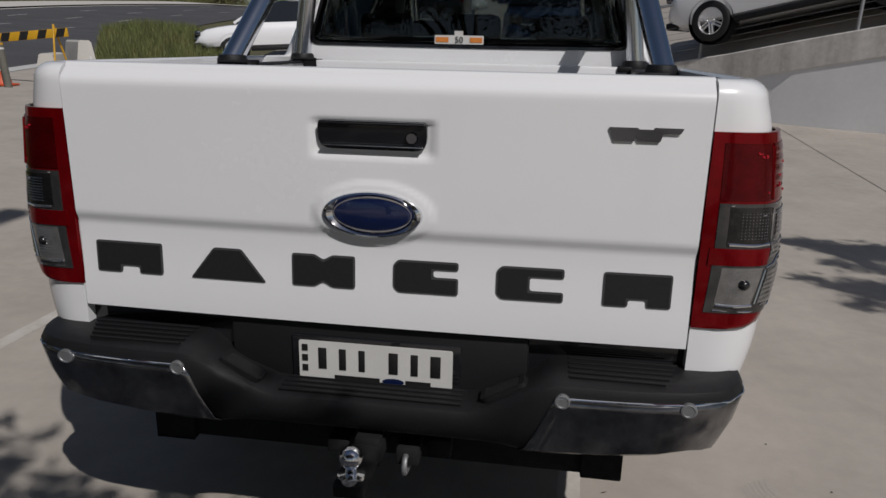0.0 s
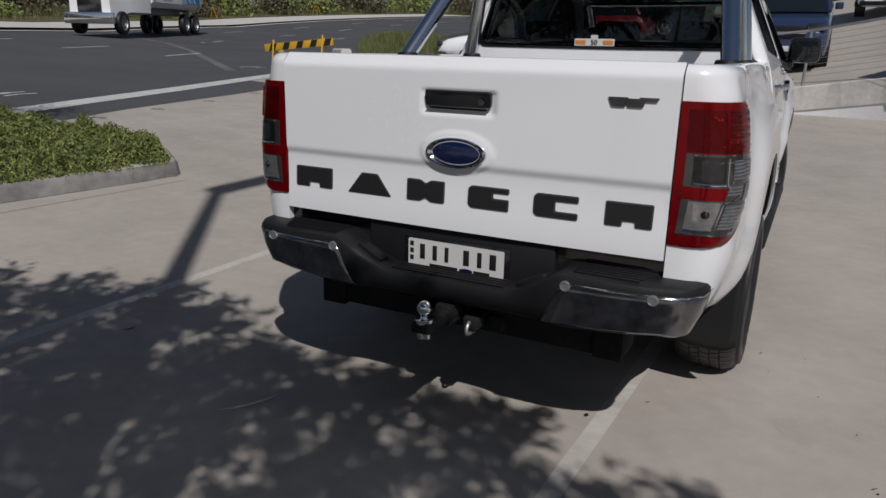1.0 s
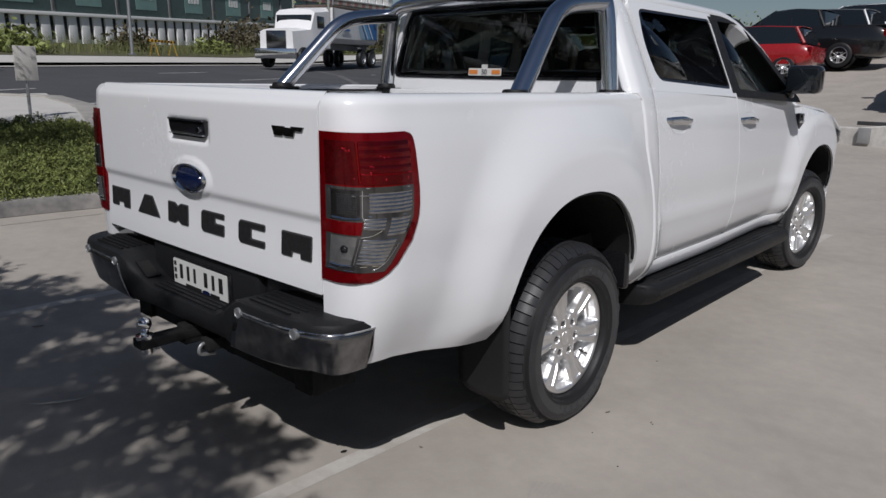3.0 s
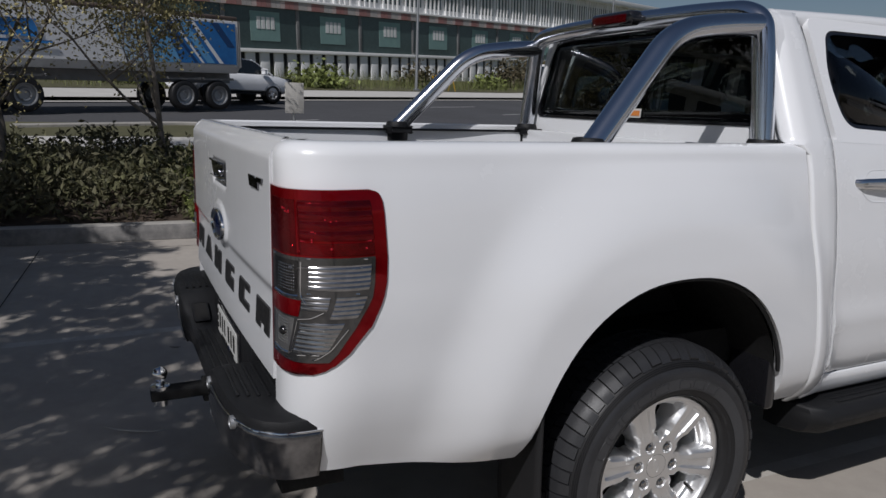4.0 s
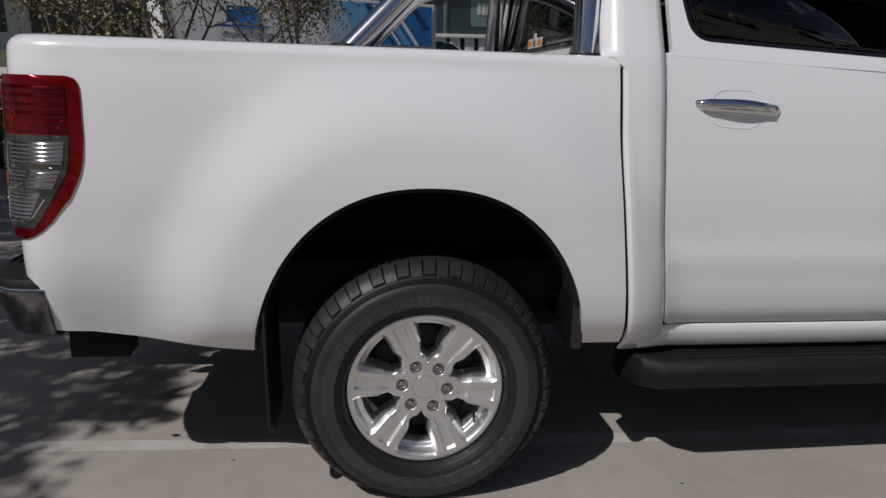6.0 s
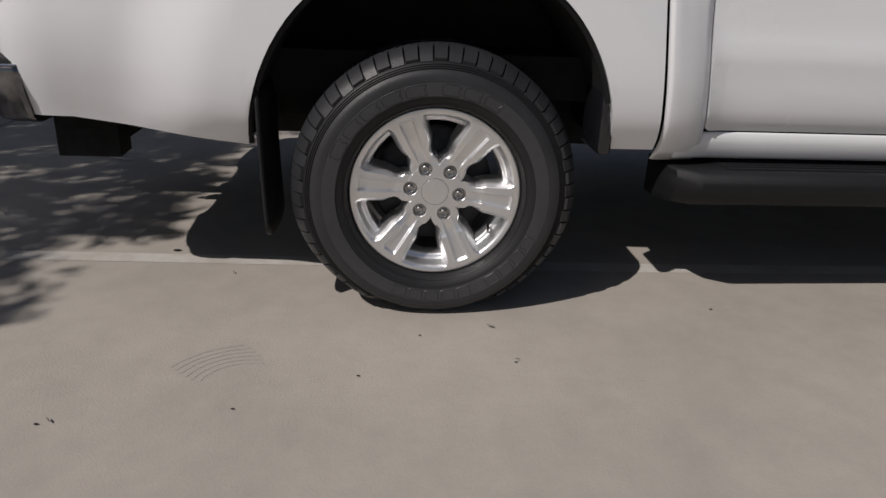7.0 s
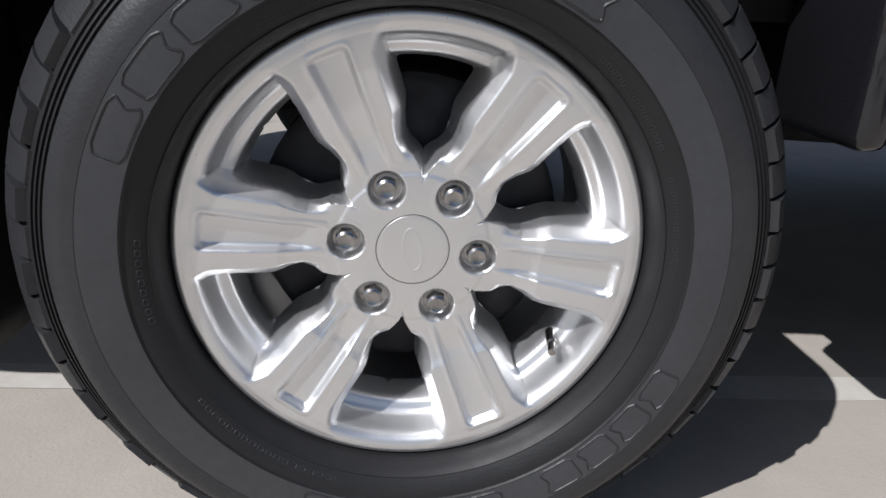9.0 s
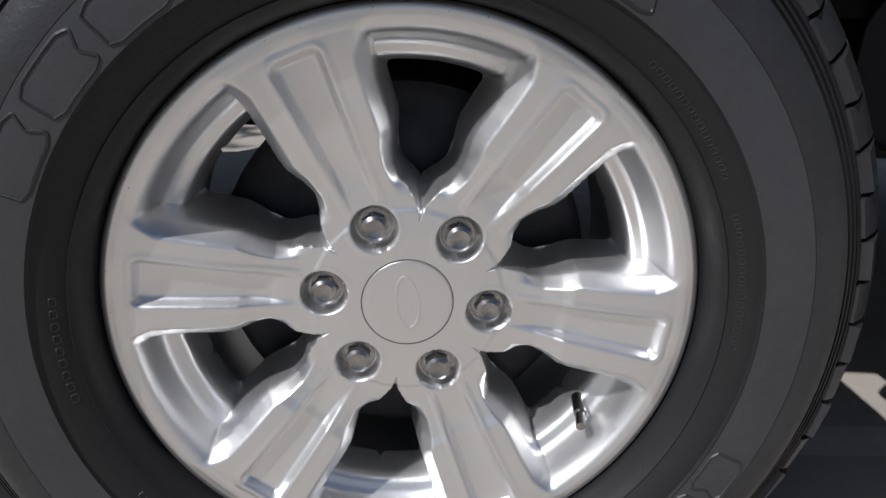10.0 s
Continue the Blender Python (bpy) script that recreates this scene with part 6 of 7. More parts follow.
def vehicle(name, label, category, paint, m, length=4.7, width=1.88, height=1.75, belt_=1.08, bonnet_=1.08, base=2.85, front_hang=0.9, cabin=(0.9, 4.4), tub=None, tyre=1.0, group="", trim=None):
    """A parked vehicle, nose at y = 0 and tail at y = length, on z = 0."""
    car = root(name, label, category, group, m)
    trim = trim or BLACK_PLASTIC
    w = width / 2
    c0, c1 = cabin

    def sec(k, lo, hi, s=1.0):
        return [(w * k * 0.80 * s, lo), (w * k * 0.97 * s, lo + 0.10), (w * k * s, lerp(lo, hi, 0.40)), (w * k * s, lerp(lo, hi, 0.62)), (w * k * 0.965 * s, hi - 0.10), (w * k * 0.90 * s, hi - 0.02), (w * k * 0.80 * s, hi)]

    top = lambda y: table([(0, bonnet_ - 0.32), (0.10, bonnet_ - 0.16), (0.35, bonnet_ - 0.04), (c0, bonnet_ + 0.02), (c0 + 0.4, belt_), (length - 0.35, belt_), (length, belt_ - 0.12)], y)
    st = []
    for y in [0, 0.04, 0.12, 0.3, 0.6, c0, c0 + 0.4] + steps(c0 + 0.8, length - 0.4, 8) + [length - 0.2, length - 0.05, length]:
        k = table([(0, 0.80), (0.12, 0.93), (0.4, 0.99), (1, 1), (length - 0.4, 1), (length - 0.08, 0.95), (length, 0.86)], y)
        st.append((y, sec(k, table([(0, 0.42), (0.3, 0.30), (length - 0.3, 0.30), (length, 0.45)], y), top(y))))
    body = part("body", loft(st), paint, car, angle=38)
    # cabin
    r = height
    g0, g1 = belt_ - 0.02, r - 0.06
    cs = []
    for y, lo, hi, k in ((c0, g0, g0 + 0.02, 0.84), (c0 + 0.75, g0, g1, 0.80), (c0 + 1.2, g0, r - 0.01, 0.78), (lerp(c0, c1, 0.6), g0, r, 0.78), (c1 - 0.35, g0, r - 0.05, 0.76), (c1 - 0.10, g0, r - 0.14, 0.74), (c1, g0, g0 + 0.03, 0.82)):
        f = clamp((hi - g0) / (r - g0))
        cs.append((y, [(w * 0.30, g0), (w * 0.90, g0), (w * lerp(0.90, k, f * 0.9), lerp(g0, hi, 0.90)), (w * lerp(0.86, k - 0.06, f), hi - 0.015), (w * 0.4, hi)]))
    part("glasshouse", loft(cs), DARK_GLASS, car, "dark tinted windows", angle=30)
    rf = surface(lambda u, y: (u * w * 0.75, y, table([(c0 + 0.72, g1 - 0.03), (c0 + 0.95, r - 0.02), (lerp(c0, c1, 0.6), r + 0.012), (c1 - 0.25, r - 0.045)], y) - 0.03 * abs(u) ** 3), steps(-1, 1, 10), steps(c0 + 0.74, c1 - 0.2, 12))
    solid(part("roof", rf, paint, car), 0.02)
    for sx in (-1, 1):
        for ya, za, yb, zb, rr in ((c0 + 0.02, g0, c0 + 0.82, r - 0.06, 0.035), (lerp(c0, c1, 0.56), g0, lerp(c0, c1, 0.56), r - 0.05, 0.03), (c1 - 0.02, g0, c1 - 0.30, r - 0.10, 0.05)):
            part("pillar", bent([(sx * w * 0.90, ya, za), (sx * w * 0.745, yb, zb)], rr, 8), paint if rr != 0.03 else GLOSS_BLACK, car)
        part("mirror", boxed(sx * (w + 0.0), sx * (w + 0.17), c0 + 0.42, c0 + 0.52, belt_, belt_ + 0.15, 0.03), paint, car)
        part("headlamp", boxed(sx * w * 0.52, sx * w * 0.90, 0.02, 0.16, bonnet_ - 0.24, bonnet_ - 0.10, 0.03), SMOKED_CHROME, car, "clear headlamp")
        part("tail_lamp", boxed(sx * w * 0.70, sx * w * 0.92, length - 0.14, length - 0.01, belt_ - 0.36, belt_ - 0.12, 0.03), RED_LENS, car, "red tail lamp")
        part("sill_guard", boxed(sx * w * 0.90, sx * (w + 0.02), front_hang + 0.42, front_hang + base - 0.42, 0.26, 0.36, 0.03), trim, car)
        for y in (front_hang, front_hang + base):
            rod_ = lathe([(sx * (w - 0.28), 0.0001), (sx * (w - 0.28), 0.41 * tyre), (sx * (w + 0.004), 0.41 * tyre)], 36, "x", (0, y, 0.36 * tyre))
            part("arch", rod_, trim, car)
            wh = new("wheel", TYRE_SMALL)
            wh.parent, wh.matrix_basis = car, pose(sx * (w - 0.10), y, 0.36 * tyre, 0, 0, 0 if sx > 0 else 180) @ Matrix.Scale(tyre, 4)
            for nm, me in (("rim", RIM_SMALL), ("wheel_back", DISC_SMALL)):
                o = new(nm, me)
                o.parent = wh
    part("grille", boxed(-w * 0.50, w * 0.50, -0.02, 0.08, bonnet_ - 0.40, bonnet_ - 0.14, 0.03), trim, car)
    part("chrome_bar", boxed(-w * 0.52, w * 0.52, -0.035, 0.02, bonnet_ - 0.30, bonnet_ - 0.25, 0.015), CHROME, car)
    part("plate", boxed(-0.19, 0.19, -0.04, -0.01, 0.52, 0.63, 0.004), PLATE_WHITE, car, "plain number plate")
    part("bumper", boxed(-w * 0.90, w * 0.90, -0.03, 0.25, 0.36, 0.50, 0.05), trim, car)
    if tub:
        part("tub_cover", boxed(-w * 0.82, w * 0.82, c1 + 0.05, length - 0.06, belt_ - 0.02, belt_ + 0.02, 0.01), BLACK_PLASTIC, car)
    return car


RED_PAINT = material("red car paint", (0.30, 0.012, 0.014), 0.25, coat=0.7, vary=0.05)
NAVY_PAINT = material("dark blue car paint", (0.020, 0.035, 0.085), 0.22, coat=0.8, vary=0.05)
BLACK_PAINT = material("black car paint", (0.010, 0.010, 0.011), 0.2, coat=0.8, vary=0.1)
SILVER_PAINT = material("grey car paint", (0.25, 0.26, 0.27), 0.3, 0.4, coat=0.6, vary=0.05)


def parked(name, label, category, paint, x, y, heading, **k):
    """Set by the middle of the front axle; heading: the way the nose points, degrees from +y to the left."""
    fh = k.get("front_hang", 0.9)
    turn = pose(0, 0, 0, 0, 0, heading + 180)
    dy = Vector((math.cos(radians(heading + 90)), math.sin(radians(heading + 90)), 0))
    ahead = Vector((x, y, 0)) + dy * fh
    back = ahead - dy * (fh + k.get("base", 2.85))
    zf, zb = yard(x, y), yard(back.x, back.y)
    tilt = math.degrees(math.atan2(zf - zb, k.get("base", 2.85)))
    m = Matrix.Translation((ahead.x, ahead.y, zf + (zf - zb) * fh / k.get("base", 2.85) + 0.004)) @ turn @ pose(0, 0, 0, -tilt, 0, 0)
    return vehicle(name, label, category, paint, m, group="vehicles in the yard", **k)


parked("suv", "white four-wheel-drive wagon with black side steps, parked behind the fence", "suv", WHITE, 3.75, 11.8, 128 - 76, length=4.9, width=1.9, height=1.85, cabin=(1.05, 4.75), base=2.85)
parked("pickup", "dark blue ute with a bright grille, parked facing the fence", "ute", NAVY_PAINT, 0.12, 15.1, 180, length=5.35, width=1.9, height=1.84, belt_=1.25, bonnet_=1.18, cabin=(1.2, 3.6), base=3.22, tub=True, tyre=1.06)
parked("pickup", "black ute parked side-on in the yard", "ute", BLACK_PAINT, -7.1, 23.5, 87, length=5.35, width=1.9, height=1.84, belt_=1.25, bonnet_=1.15, cabin=(1.2, 3.6), base=3.22, tub=True, tyre=1.06)
parked("hatchback", "red hatchback parked in the yard", "car", RED_PAINT, -7.3, 20.5, 92, length=4.2, width=1.76, height=1.5, belt_=0.98, bonnet_=0.95, cabin=(0.85, 4.0), base=2.6, tyre=0.88)
parked("suv", "white wagon parked far back in the yard", "suv", WHITE, -6.3, 28.7, 88, length=4.8, width=1.88, height=1.72, cabin=(1.0, 4.6), base=2.8)
parked("suv", "grey wagon parked far back in the yard", "suv", SILVER_PAINT, -7.2, 26.1, 86, length=4.6, width=1.85, height=1.7, cabin=(1.0, 4.4), base=2.7)
parked("suv", "white wagon parked far back in the yard", "suv", WHITE, 2.6, 24.0, 178, length=4.8, width=1.88, height=1.72, cabin=(1.0, 4.6), base=2.8)
parked("sedan", "white sedan parked beyond the grass bank", "car", WHITE, -7.75, 15.4, 112, length=4.6, width=1.8, height=1.46, belt_=0.95, bonnet_=0.88, cabin=(0.95, 4.1), base=2.7, tyre=0.90)

# tip truck and its trailer on the road
TRUCK_WHITE = material("truck white", (0.80, 0.80, 0.80), 0.4, vary=0.1, scale=1, fine=8)
TRUCK_BLUE = material("truck blue panel", (0.03, 0.20, 0.50), 0.4, vary=0.35, scale=0.7, fine=6, second=(0.015, 0.09, 0.28))
TRUCK_SKY = material("sky blue print", (0.13, 0.36, 0.62), 0.4, vary=0.1, scale=1)
TRUCK_PALE = material("pale blue print", (0.34, 0.46, 0.58), 0.4, vary=0.1, scale=1)
TRUCK_NAVY = material("navy print", (0.012, 0.05, 0.15), 0.4, vary=0.1, scale=1)
TRUCK_GREY = material("truck grey frame", (0.25, 0.25, 0.25), 0.6, vary=0.3, scale=3)
TARP = material("brown tarp", (0.12, 0.09, 0.075), 0.85, vary=0.3, scale=2)
tx, ty = road(10.75, 18.2)
slope = -math.degrees(math.asin(0.058 * 0.42))
TRUCK_TURN = pose(0, 0, 0, 0, 0, math.degrees(math.atan2(ROAD_U.y, ROAD_U.x)) + 90) @ pose(0, 0, 0, slope, 0, 0)
TRUCK_M = Matrix.Translation((tx, ty, rise(tx, ty) - 0.045)) @ TRUCK_TURN @ Matrix.Scale(0.82, 4)


TRUCK_RIM = mesh_of(lathe([(0.02, 0.0001), (0.02, 0.09), (0.07, 0.10), (0.075, 0.13), (0.03, 0.16), (0.04, 0.20), (0.095, 0.215), (0.10, 0.235)], 32, "x"), "rim", GALV, 40)


def tipper(name, label, length, m, axles):
    """A tip body on wheels; its tail at y = 0, ahead along +y."""
    t = root(name, label, "trailer" if "trailer" in name else "truck", m=m)
    st = []
    for y, a in ((0, 0.0), (length, 0.35)):
        st.append((y + (0 if not a else 0.0), [(0.95, 1.30), (1.20, 1.55), (1.25, 3.10), (1.20, 3.12), (0.3, 3.12)]))
    body = part("tip_body", loft(st), TRUCK_WHITE, t, "white tip body")
    part("cover", boxed(-1.22, 1.22, 0.05, length - 0.05, 3.12, 3.28, 0.05), TARP, t, "rolled brown cover")
    for y in (0.06, length - 0.06):
        part("body_stay", boxed(-1.235, -1.268, y - 0.04, y + 0.04, 1.5, 3.12, 0.01), TRUCK_WHITE if 0.2 < y < length - 0.2 else TRUCK_GREY, body)
    for ya, yb, m_ in ((0.18, 0.27, TRUCK_BLUE), (0.27, 0.36, TRUCK_SKY), (0.36, 0.46, TRUCK_PALE)):
        y0_, y1_ = (0.2 if ya < 0.2 else ya * length), yb * length
        panel = part("printed_panel", plate([(y0_, 1.60), (y1_ - 0.25, 1.60), (y1_ + 0.35, 3.02), (y0_ + (0.6 if ya > 0.2 else 0), 3.02)] if ya < 0.2 else [(y0_ - 0.25, 1.60), (y1_ - 0.25, 1.60), (y1_ + 0.35, 3.02), (y0_ + 0.35, 3.02)], lambda u, v, d: (-1.272 + d, u, v), 0.01), m_, body, "blue printed panel with slanting stripes")
        if ya < 0.2:
            for y, w, c in ((0.25, 0.30, TRUCK_NAVY), (0.75, 0.16, TRUCK_WHITE), (1.10, 0.30, TRUCK_SKY), (1.52, 0.10, TRUCK_WHITE), (1.75, 0.14, TRUCK_NAVY)):
                part("slanting_stripe", plate([(y, 1.62), (y + w, 1.62), (y + w + 1.1, 3.0), (y + 1.1, 3.0)] if y > 0.5 else [(y, 2.2), (y + w, 2.2), (y + w + 0.65, 3.0), (y + 0.65, 3.0)], lambda u, v, d: (-1.279 + d, u, v), 0.004), c, panel)
    part("emblem_shape", boxed(-1.262, -1.274, length * 0.70, length * 0.80, 2.15, 2.65, 0.003), TRUCK_BLUE, body, "plain blue shape")
    part("emblem_shape", boxed(-1.262, -1.274, length * 0.66, length * 0.84, 1.98, 2.06, 0.003), TRUCK_BLUE, body, "plain blue bar")
    part("frame_rail", boxed(-0.5, 0.5, 0, length, 0.95, 1.30, 0.02), TRUCK_GREY, t)
    for y in axles:
        for sx in (-1, 1):
            wh = new("wheel", TYRE_SMALL)
            wh.parent, wh.matrix_basis = t, pose(sx * 1.08, y, 0.51, 0, 0, 0 if sx > 0 else 180) @ Matrix.Scale(1.42, 4)
            o = new("rim", TRUCK_RIM)
            o.parent = wh
            part("mud_guard", boxed(sx * 0.85, sx * 1.22, y - 0.6, y + 0.6, 1.06, 1.10, 0.02), TRUCK_GREY, t)
    return t


tipper("tip_trailer", "white and blue tipping trailer passing on the road", 9.9, TRUCK_M, (0.95, 2.3, 7.4, 8.75))
truck = tipper("tip_truck", "white and blue tip truck passing on the road", 6.2, Matrix.Translation((*road(39.4, 18.2), rise(*road(39.4, 18.2)) - 0.045)) @ TRUCK_TURN, (0.8, 2.15))
cab = part("cab", loft([(6.4, [(0.6, 0.9), (1.15, 1.0), (1.15, 2.9), (0.9, 3.05), (0.3, 3.1)]), (8.0, [(0.6, 0.9), (1.15, 1.0), (1.12, 2.75), (0.9, 2.9), (0.3, 2.95)]), (8.35, [(0.6, 0.9), (1.10, 1.0), (1.05, 1.9), (0.8, 1.95), (0.3, 2.0)]), (10.0, [(0.6, 0.6), (0.95, 0.7), (0.90, 1.75), (0.7, 1.85), (0.3, 1.9)])]), TRUCK_WHITE, truck, "white bonneted truck cab")
part("grille", boxed(-0.55, 0.55, 9.98, 10.06, 0.85, 1.80, 0.03), SMOKED_CHROME, cab)
part("bull_bar", boxed(-1.15, 1.15, 10.05, 10.22, 0.45, 0.95, 0.05), CHROME, cab)
part("side_window", boxed(-1.16, 1.16, 7.0, 7.8, 2.0, 2.6, 0.03), DARK_GLASS, cab)
part("windscreen", boxed(-1.0, 1.0, 8.05, 8.20, 2.05, 2.65, 0.03), DARK_GLASS, cab)
for sx in (-1, 1):
    part("exhaust_pipe", bent([(sx * 1.05, 6.3, 1.2), (sx * 1.05, 6.3, 3.7)], 0.09, 12), CHROME, truck)
    wh = new("wheel", TYRE_SMALL)
    wh.parent, wh.matrix_basis = truck, pose(sx * 1.0, 9.2, 0.51, 0, 0, 0 if sx > 0 else 180) @ Matrix.Scale(1.42, 4)
    o = new("rim", TRUCK_RIM)
    o.parent = wh
cx, cy = road(14.6, 20.45)
vehicle("hatchback", "white hatchback in the far lane of the road", "car", WHITE, Matrix.Translation((cx, cy, rise(cx, cy) - 0.045)) @ pose(0, 0, 0, 0, 0, math.degrees(math.atan2(ROAD_U.y, ROAD_U.x)) + 90), length=4.1, width=1.75, height=1.48, belt_=0.96, bonnet_=0.92, cabin=(0.85, 3.9), base=2.55, tyre=0.86)

# ---- across the road ----
WALL_WHITE = material("rendered white wall", (0.80, 0.80, 0.79), 0.6, vary=0.1, scale=0.3, fine=4)
OPENING_SHADE = material("undercroft shade", (0.012, 0.013, 0.016), 0.6)
TEAL_GLASS = material("teal shop glass", (0.065, 0.10, 0.10), 0.12, coat=0.5, vary=0.4, scale=0.2, fine=3)
SIGN_PALE = material("teal sign print", (0.24, 0.38, 0.36), 0.5, vary=0.2, scale=1)
BANDS = [material(n, c, 0.6, vary=0.15, scale=1) for n, c in (("brick red panel", (0.40, 0.20, 0.185)), ("pale pink panel", (0.62, 0.50, 0.47)), ("grey panel", (0.50, 0.46, 0.44)), ("dull red panel", (0.36, 0.22, 0.205)))]
bx, by = road(0, 46.0)
TOWN = Matrix.Translation((bx, by, 3.0)) @ pose(0, 0, 0, 0, 0, math.degrees(math.atan2(ROAD_U.y, ROAD_U.x))) @ pose(0, 0, 0, 0, -2.6, 0)
# along its own x: the way of the road; y: away from it (minus) or towards it
hall = root("showroom_building", "long white showroom with a coloured panel band and teal glass", "building", m=TOWN)
part("wall", boxed(18, 118, 0.0, 14, -4, -1.20, 0.02), WALL_WHITE, hall, "white rendered base wall")
# near-black block painted as the shade inside the open undercroft
part("undercroft", boxed(18, 118, 0.06, 14, -1.20, 0.90), OPENING_SHADE, hall)
for x in steps(19.5, 73.5, 40):
    part("white_pier", boxed(x - 0.44, x + 0.44, -0.10, 0.5, -2.5, 0.62, 0.02), WALL_WHITE, hall)
part("sill_slab", boxed(18, 118, -0.25, 0.5, 0.62, 0.90, 0.02), WALL_WHITE, hall)
for x in steps(22.4, 106.4, 12):
    pane = part("shop_glass", boxed(x + 0.15, x + 6.85, -0.05, 0.2, 0.90, 4.02), TEAL_GLASS, hall, "dark teal shop glass")
    part("column", boxed(x - 0.16, x + 0.16, -0.12, 0.3, 0.90, 4.02, 0.02), TRUCK_GREY, hall)
    part("sign_panel", boxed(x + 2.4, x + 5.2, -0.075, -0.05, 1.5, 3.7), SIGN_PALE, pane, "teal printed sign without words")
    for k in range(4):
        part("pale_bar", boxed(x + 3.0 + 0.45 * k, x + 3.32 + 0.45 * k, -0.10, -0.074, 2.4, 3.3), WALL_WHITE, pane)
for k in range(200):
    x = 22.0 + 0.9 * k * 0.5
    part("band_panel", boxed(x, x + 0.43, -0.30, 0.2, 4.02, 4.60), BANDS[(k * 7 + k // 3) % 4], hall)
part("roof_slab", boxed(17.5, 118, -0.36, 14, 4.60, 4.82, 0.03), WALL_WHITE, hall)
part("upper_wall", boxed(19, 117, 0.3, 13, 4.82, 8.6), WALL_WHITE, hall)
for x in steps(19.6, 112.6, 31):
    part("upper_glass", boxed(x, x + 2.4, 0.24, 0.5, 5.35, 7.9), TEAL_GLASS, hall)
    for k in range(4):
        part("wall_rib", boxed(x + 0.02 + 0.62 * k, x + 0.20 + 0.62 * k, 0.12, 0.3, 4.82, 8.6), WALL_WHITE, hall)
part("upper_slab", boxed(17.5, 118, -0.4, 14, 8.6, 9.3, 0.03), WALL_WHITE, hall)
part("end_column", boxed(21.9, 22.3, -0.2, 0.3, -1.5, 4.6, 0.02), WALL_WHITE, hall)
# a second block further back along the road
hall2 = root("white_block", "white apartment block with dark balconies", "building", m=TOWN)
part("wall", boxed(-42, 16, 3.0, 18, -4, 12, 0.03), WALL_WHITE, hall2)
for z in (0.6, 3.6, 6.6):
    part("balcony_slab", boxed(-42, 16, 1.4, 3.0, z + 2.3, z + 2.75, 0.02), WALL_WHITE, hall2)
    for x in steps(-41, 13, 14):
        part("window", boxed(x, x + 2.6, 2.95, 3.2, z, z + 2.0), DARK_GLASS, hall2)

# street lamps
for u, n, h, label in ((30.0, 27.3, 9.0, "slim grey street lamp across the road"), (52.0, 27.3, 9.0, "slim grey street lamp across the road")):
    x, y = road(u, n)
    z = rise(x, y)
    lamp = root("street_lamp", label, "street lamp", "street lamps", pose(x, y, z + 0.1))
    b = bmesh.new()
    rod(b, (0, 0, 0), (0, 0, h), 0.10, 12, 0.05)
    part("pole", b, GALV, lamp)
    part("base", boxed(-0.16, 0.16, -0.16, 0.16, 0, 0.12, 0.02), GALV, lamp)
    part("lamp_arm", bent([(0, 0, h - 0.05), (0.3, -0.1, h + 0.1), (1.4, -0.5, h + 0.15)], 0.035, 8), GALV, lamp)
    part("lamp_head", boxed(1.2, 1.8, -0.6, -0.4, h + 0.10, h + 0.2, 0.04), GALV, lamp)


# barricades
def barricade(m, label, long=1.9):
    g = root("barricade", label, "barricade", "barricades", m)
    b = boxed(-long / 2, long / 2, -0.015, 0.015, 0.75, 0.89, 0.004)
    board = part("board", b, YELLOW, g, "yellow board with black slanting stripes")
    n = int(long / 0.26)
    for k in range(n):
        x = -long / 2 + long * (k + 0.3) / n
        part("stripe", plate([(x, 0.753), (x + 0.14, 0.753), (x + 0.20, 0.887), (x + 0.06, 0.887)], lambda u, v, d: (u, -0.018 + d, v), 0.036), STRIPE_BLACK, board)
    for sx in (-1, 1):
        leg = bmesh.new()
        rod(leg, (sx * long * 0.36, 0, 0.96), (sx * long * 0.36, -0.30, 0.0), 0.016, 8)
        rod(leg, (sx * long * 0.36, 0, 0.96), (sx * long * 0.36, 0.30, 0.0), 0.016, 8)
        part("leg", leg, YELLOW, g)
    return g


def road_m(u, n, turn=0.0):
    x, y = road(u, n)
    return pose(x, y, rise(x, y) + 0.1, 0, 0, math.degrees(math.atan2(ROAD_U.y, ROAD_U.x)) + turn)


for u, n in ((32.2, 27.0), (44.5, 27.0), (62.0, 27.0), (80.0, 27.0)):
    barricade(road_m(u, n), "yellow and black barricade on the far footpath", 2.2)
barricade(pose(-9.28, 9.75, rise(-9.28, 9.75) - 0.03, 0, -5.5, 8) @ Matrix.Scale(1.12, 4), "yellow and black barricade at the driveway mouth", 1.55)

# cone, blocks, stake
x, y = -9.47, 9.22
cone = root("traffic_cone", "orange traffic cone with a white band", "traffic cone", m=pose(x, y, rise(x, y) + 0.002))
part("cone_body", lathe([(0.03, 0.17), (0.05, 0.15), (0.25, 0.115), (0.26, 0.114)], 24, "z"), CONE_ORANGE, cone)
part("cone_band", lathe([(0.26, 0.114), (0.45, 0.080)], 24, "z"), PLATE_WHITE, cone, "white band")
part("cone_tip", lathe([(0.45, 0.080), (0.70, 0.035), (0.72, 0.03), (0.72, 0.001)], 24, "z"), CONE_ORANGE, cone)
part("cone_base", boxed(-0.19, 0.19, -0.19, 0.19, 0.0, 0.035, 0.01), CONE_ORANGE, cone)
post = root("bollard", "short grey-green post with pale bands beside the cone", "bollard", m=pose(-9.20, 9.02, rise(-9.20, 9.02) - 0.01, 0, -5, 0))
b = bmesh.new()
rod(b, (0, 0, 0), (0, 0, 0.80), 0.062, 14)
part("shaft", b, POST_GREY, post)
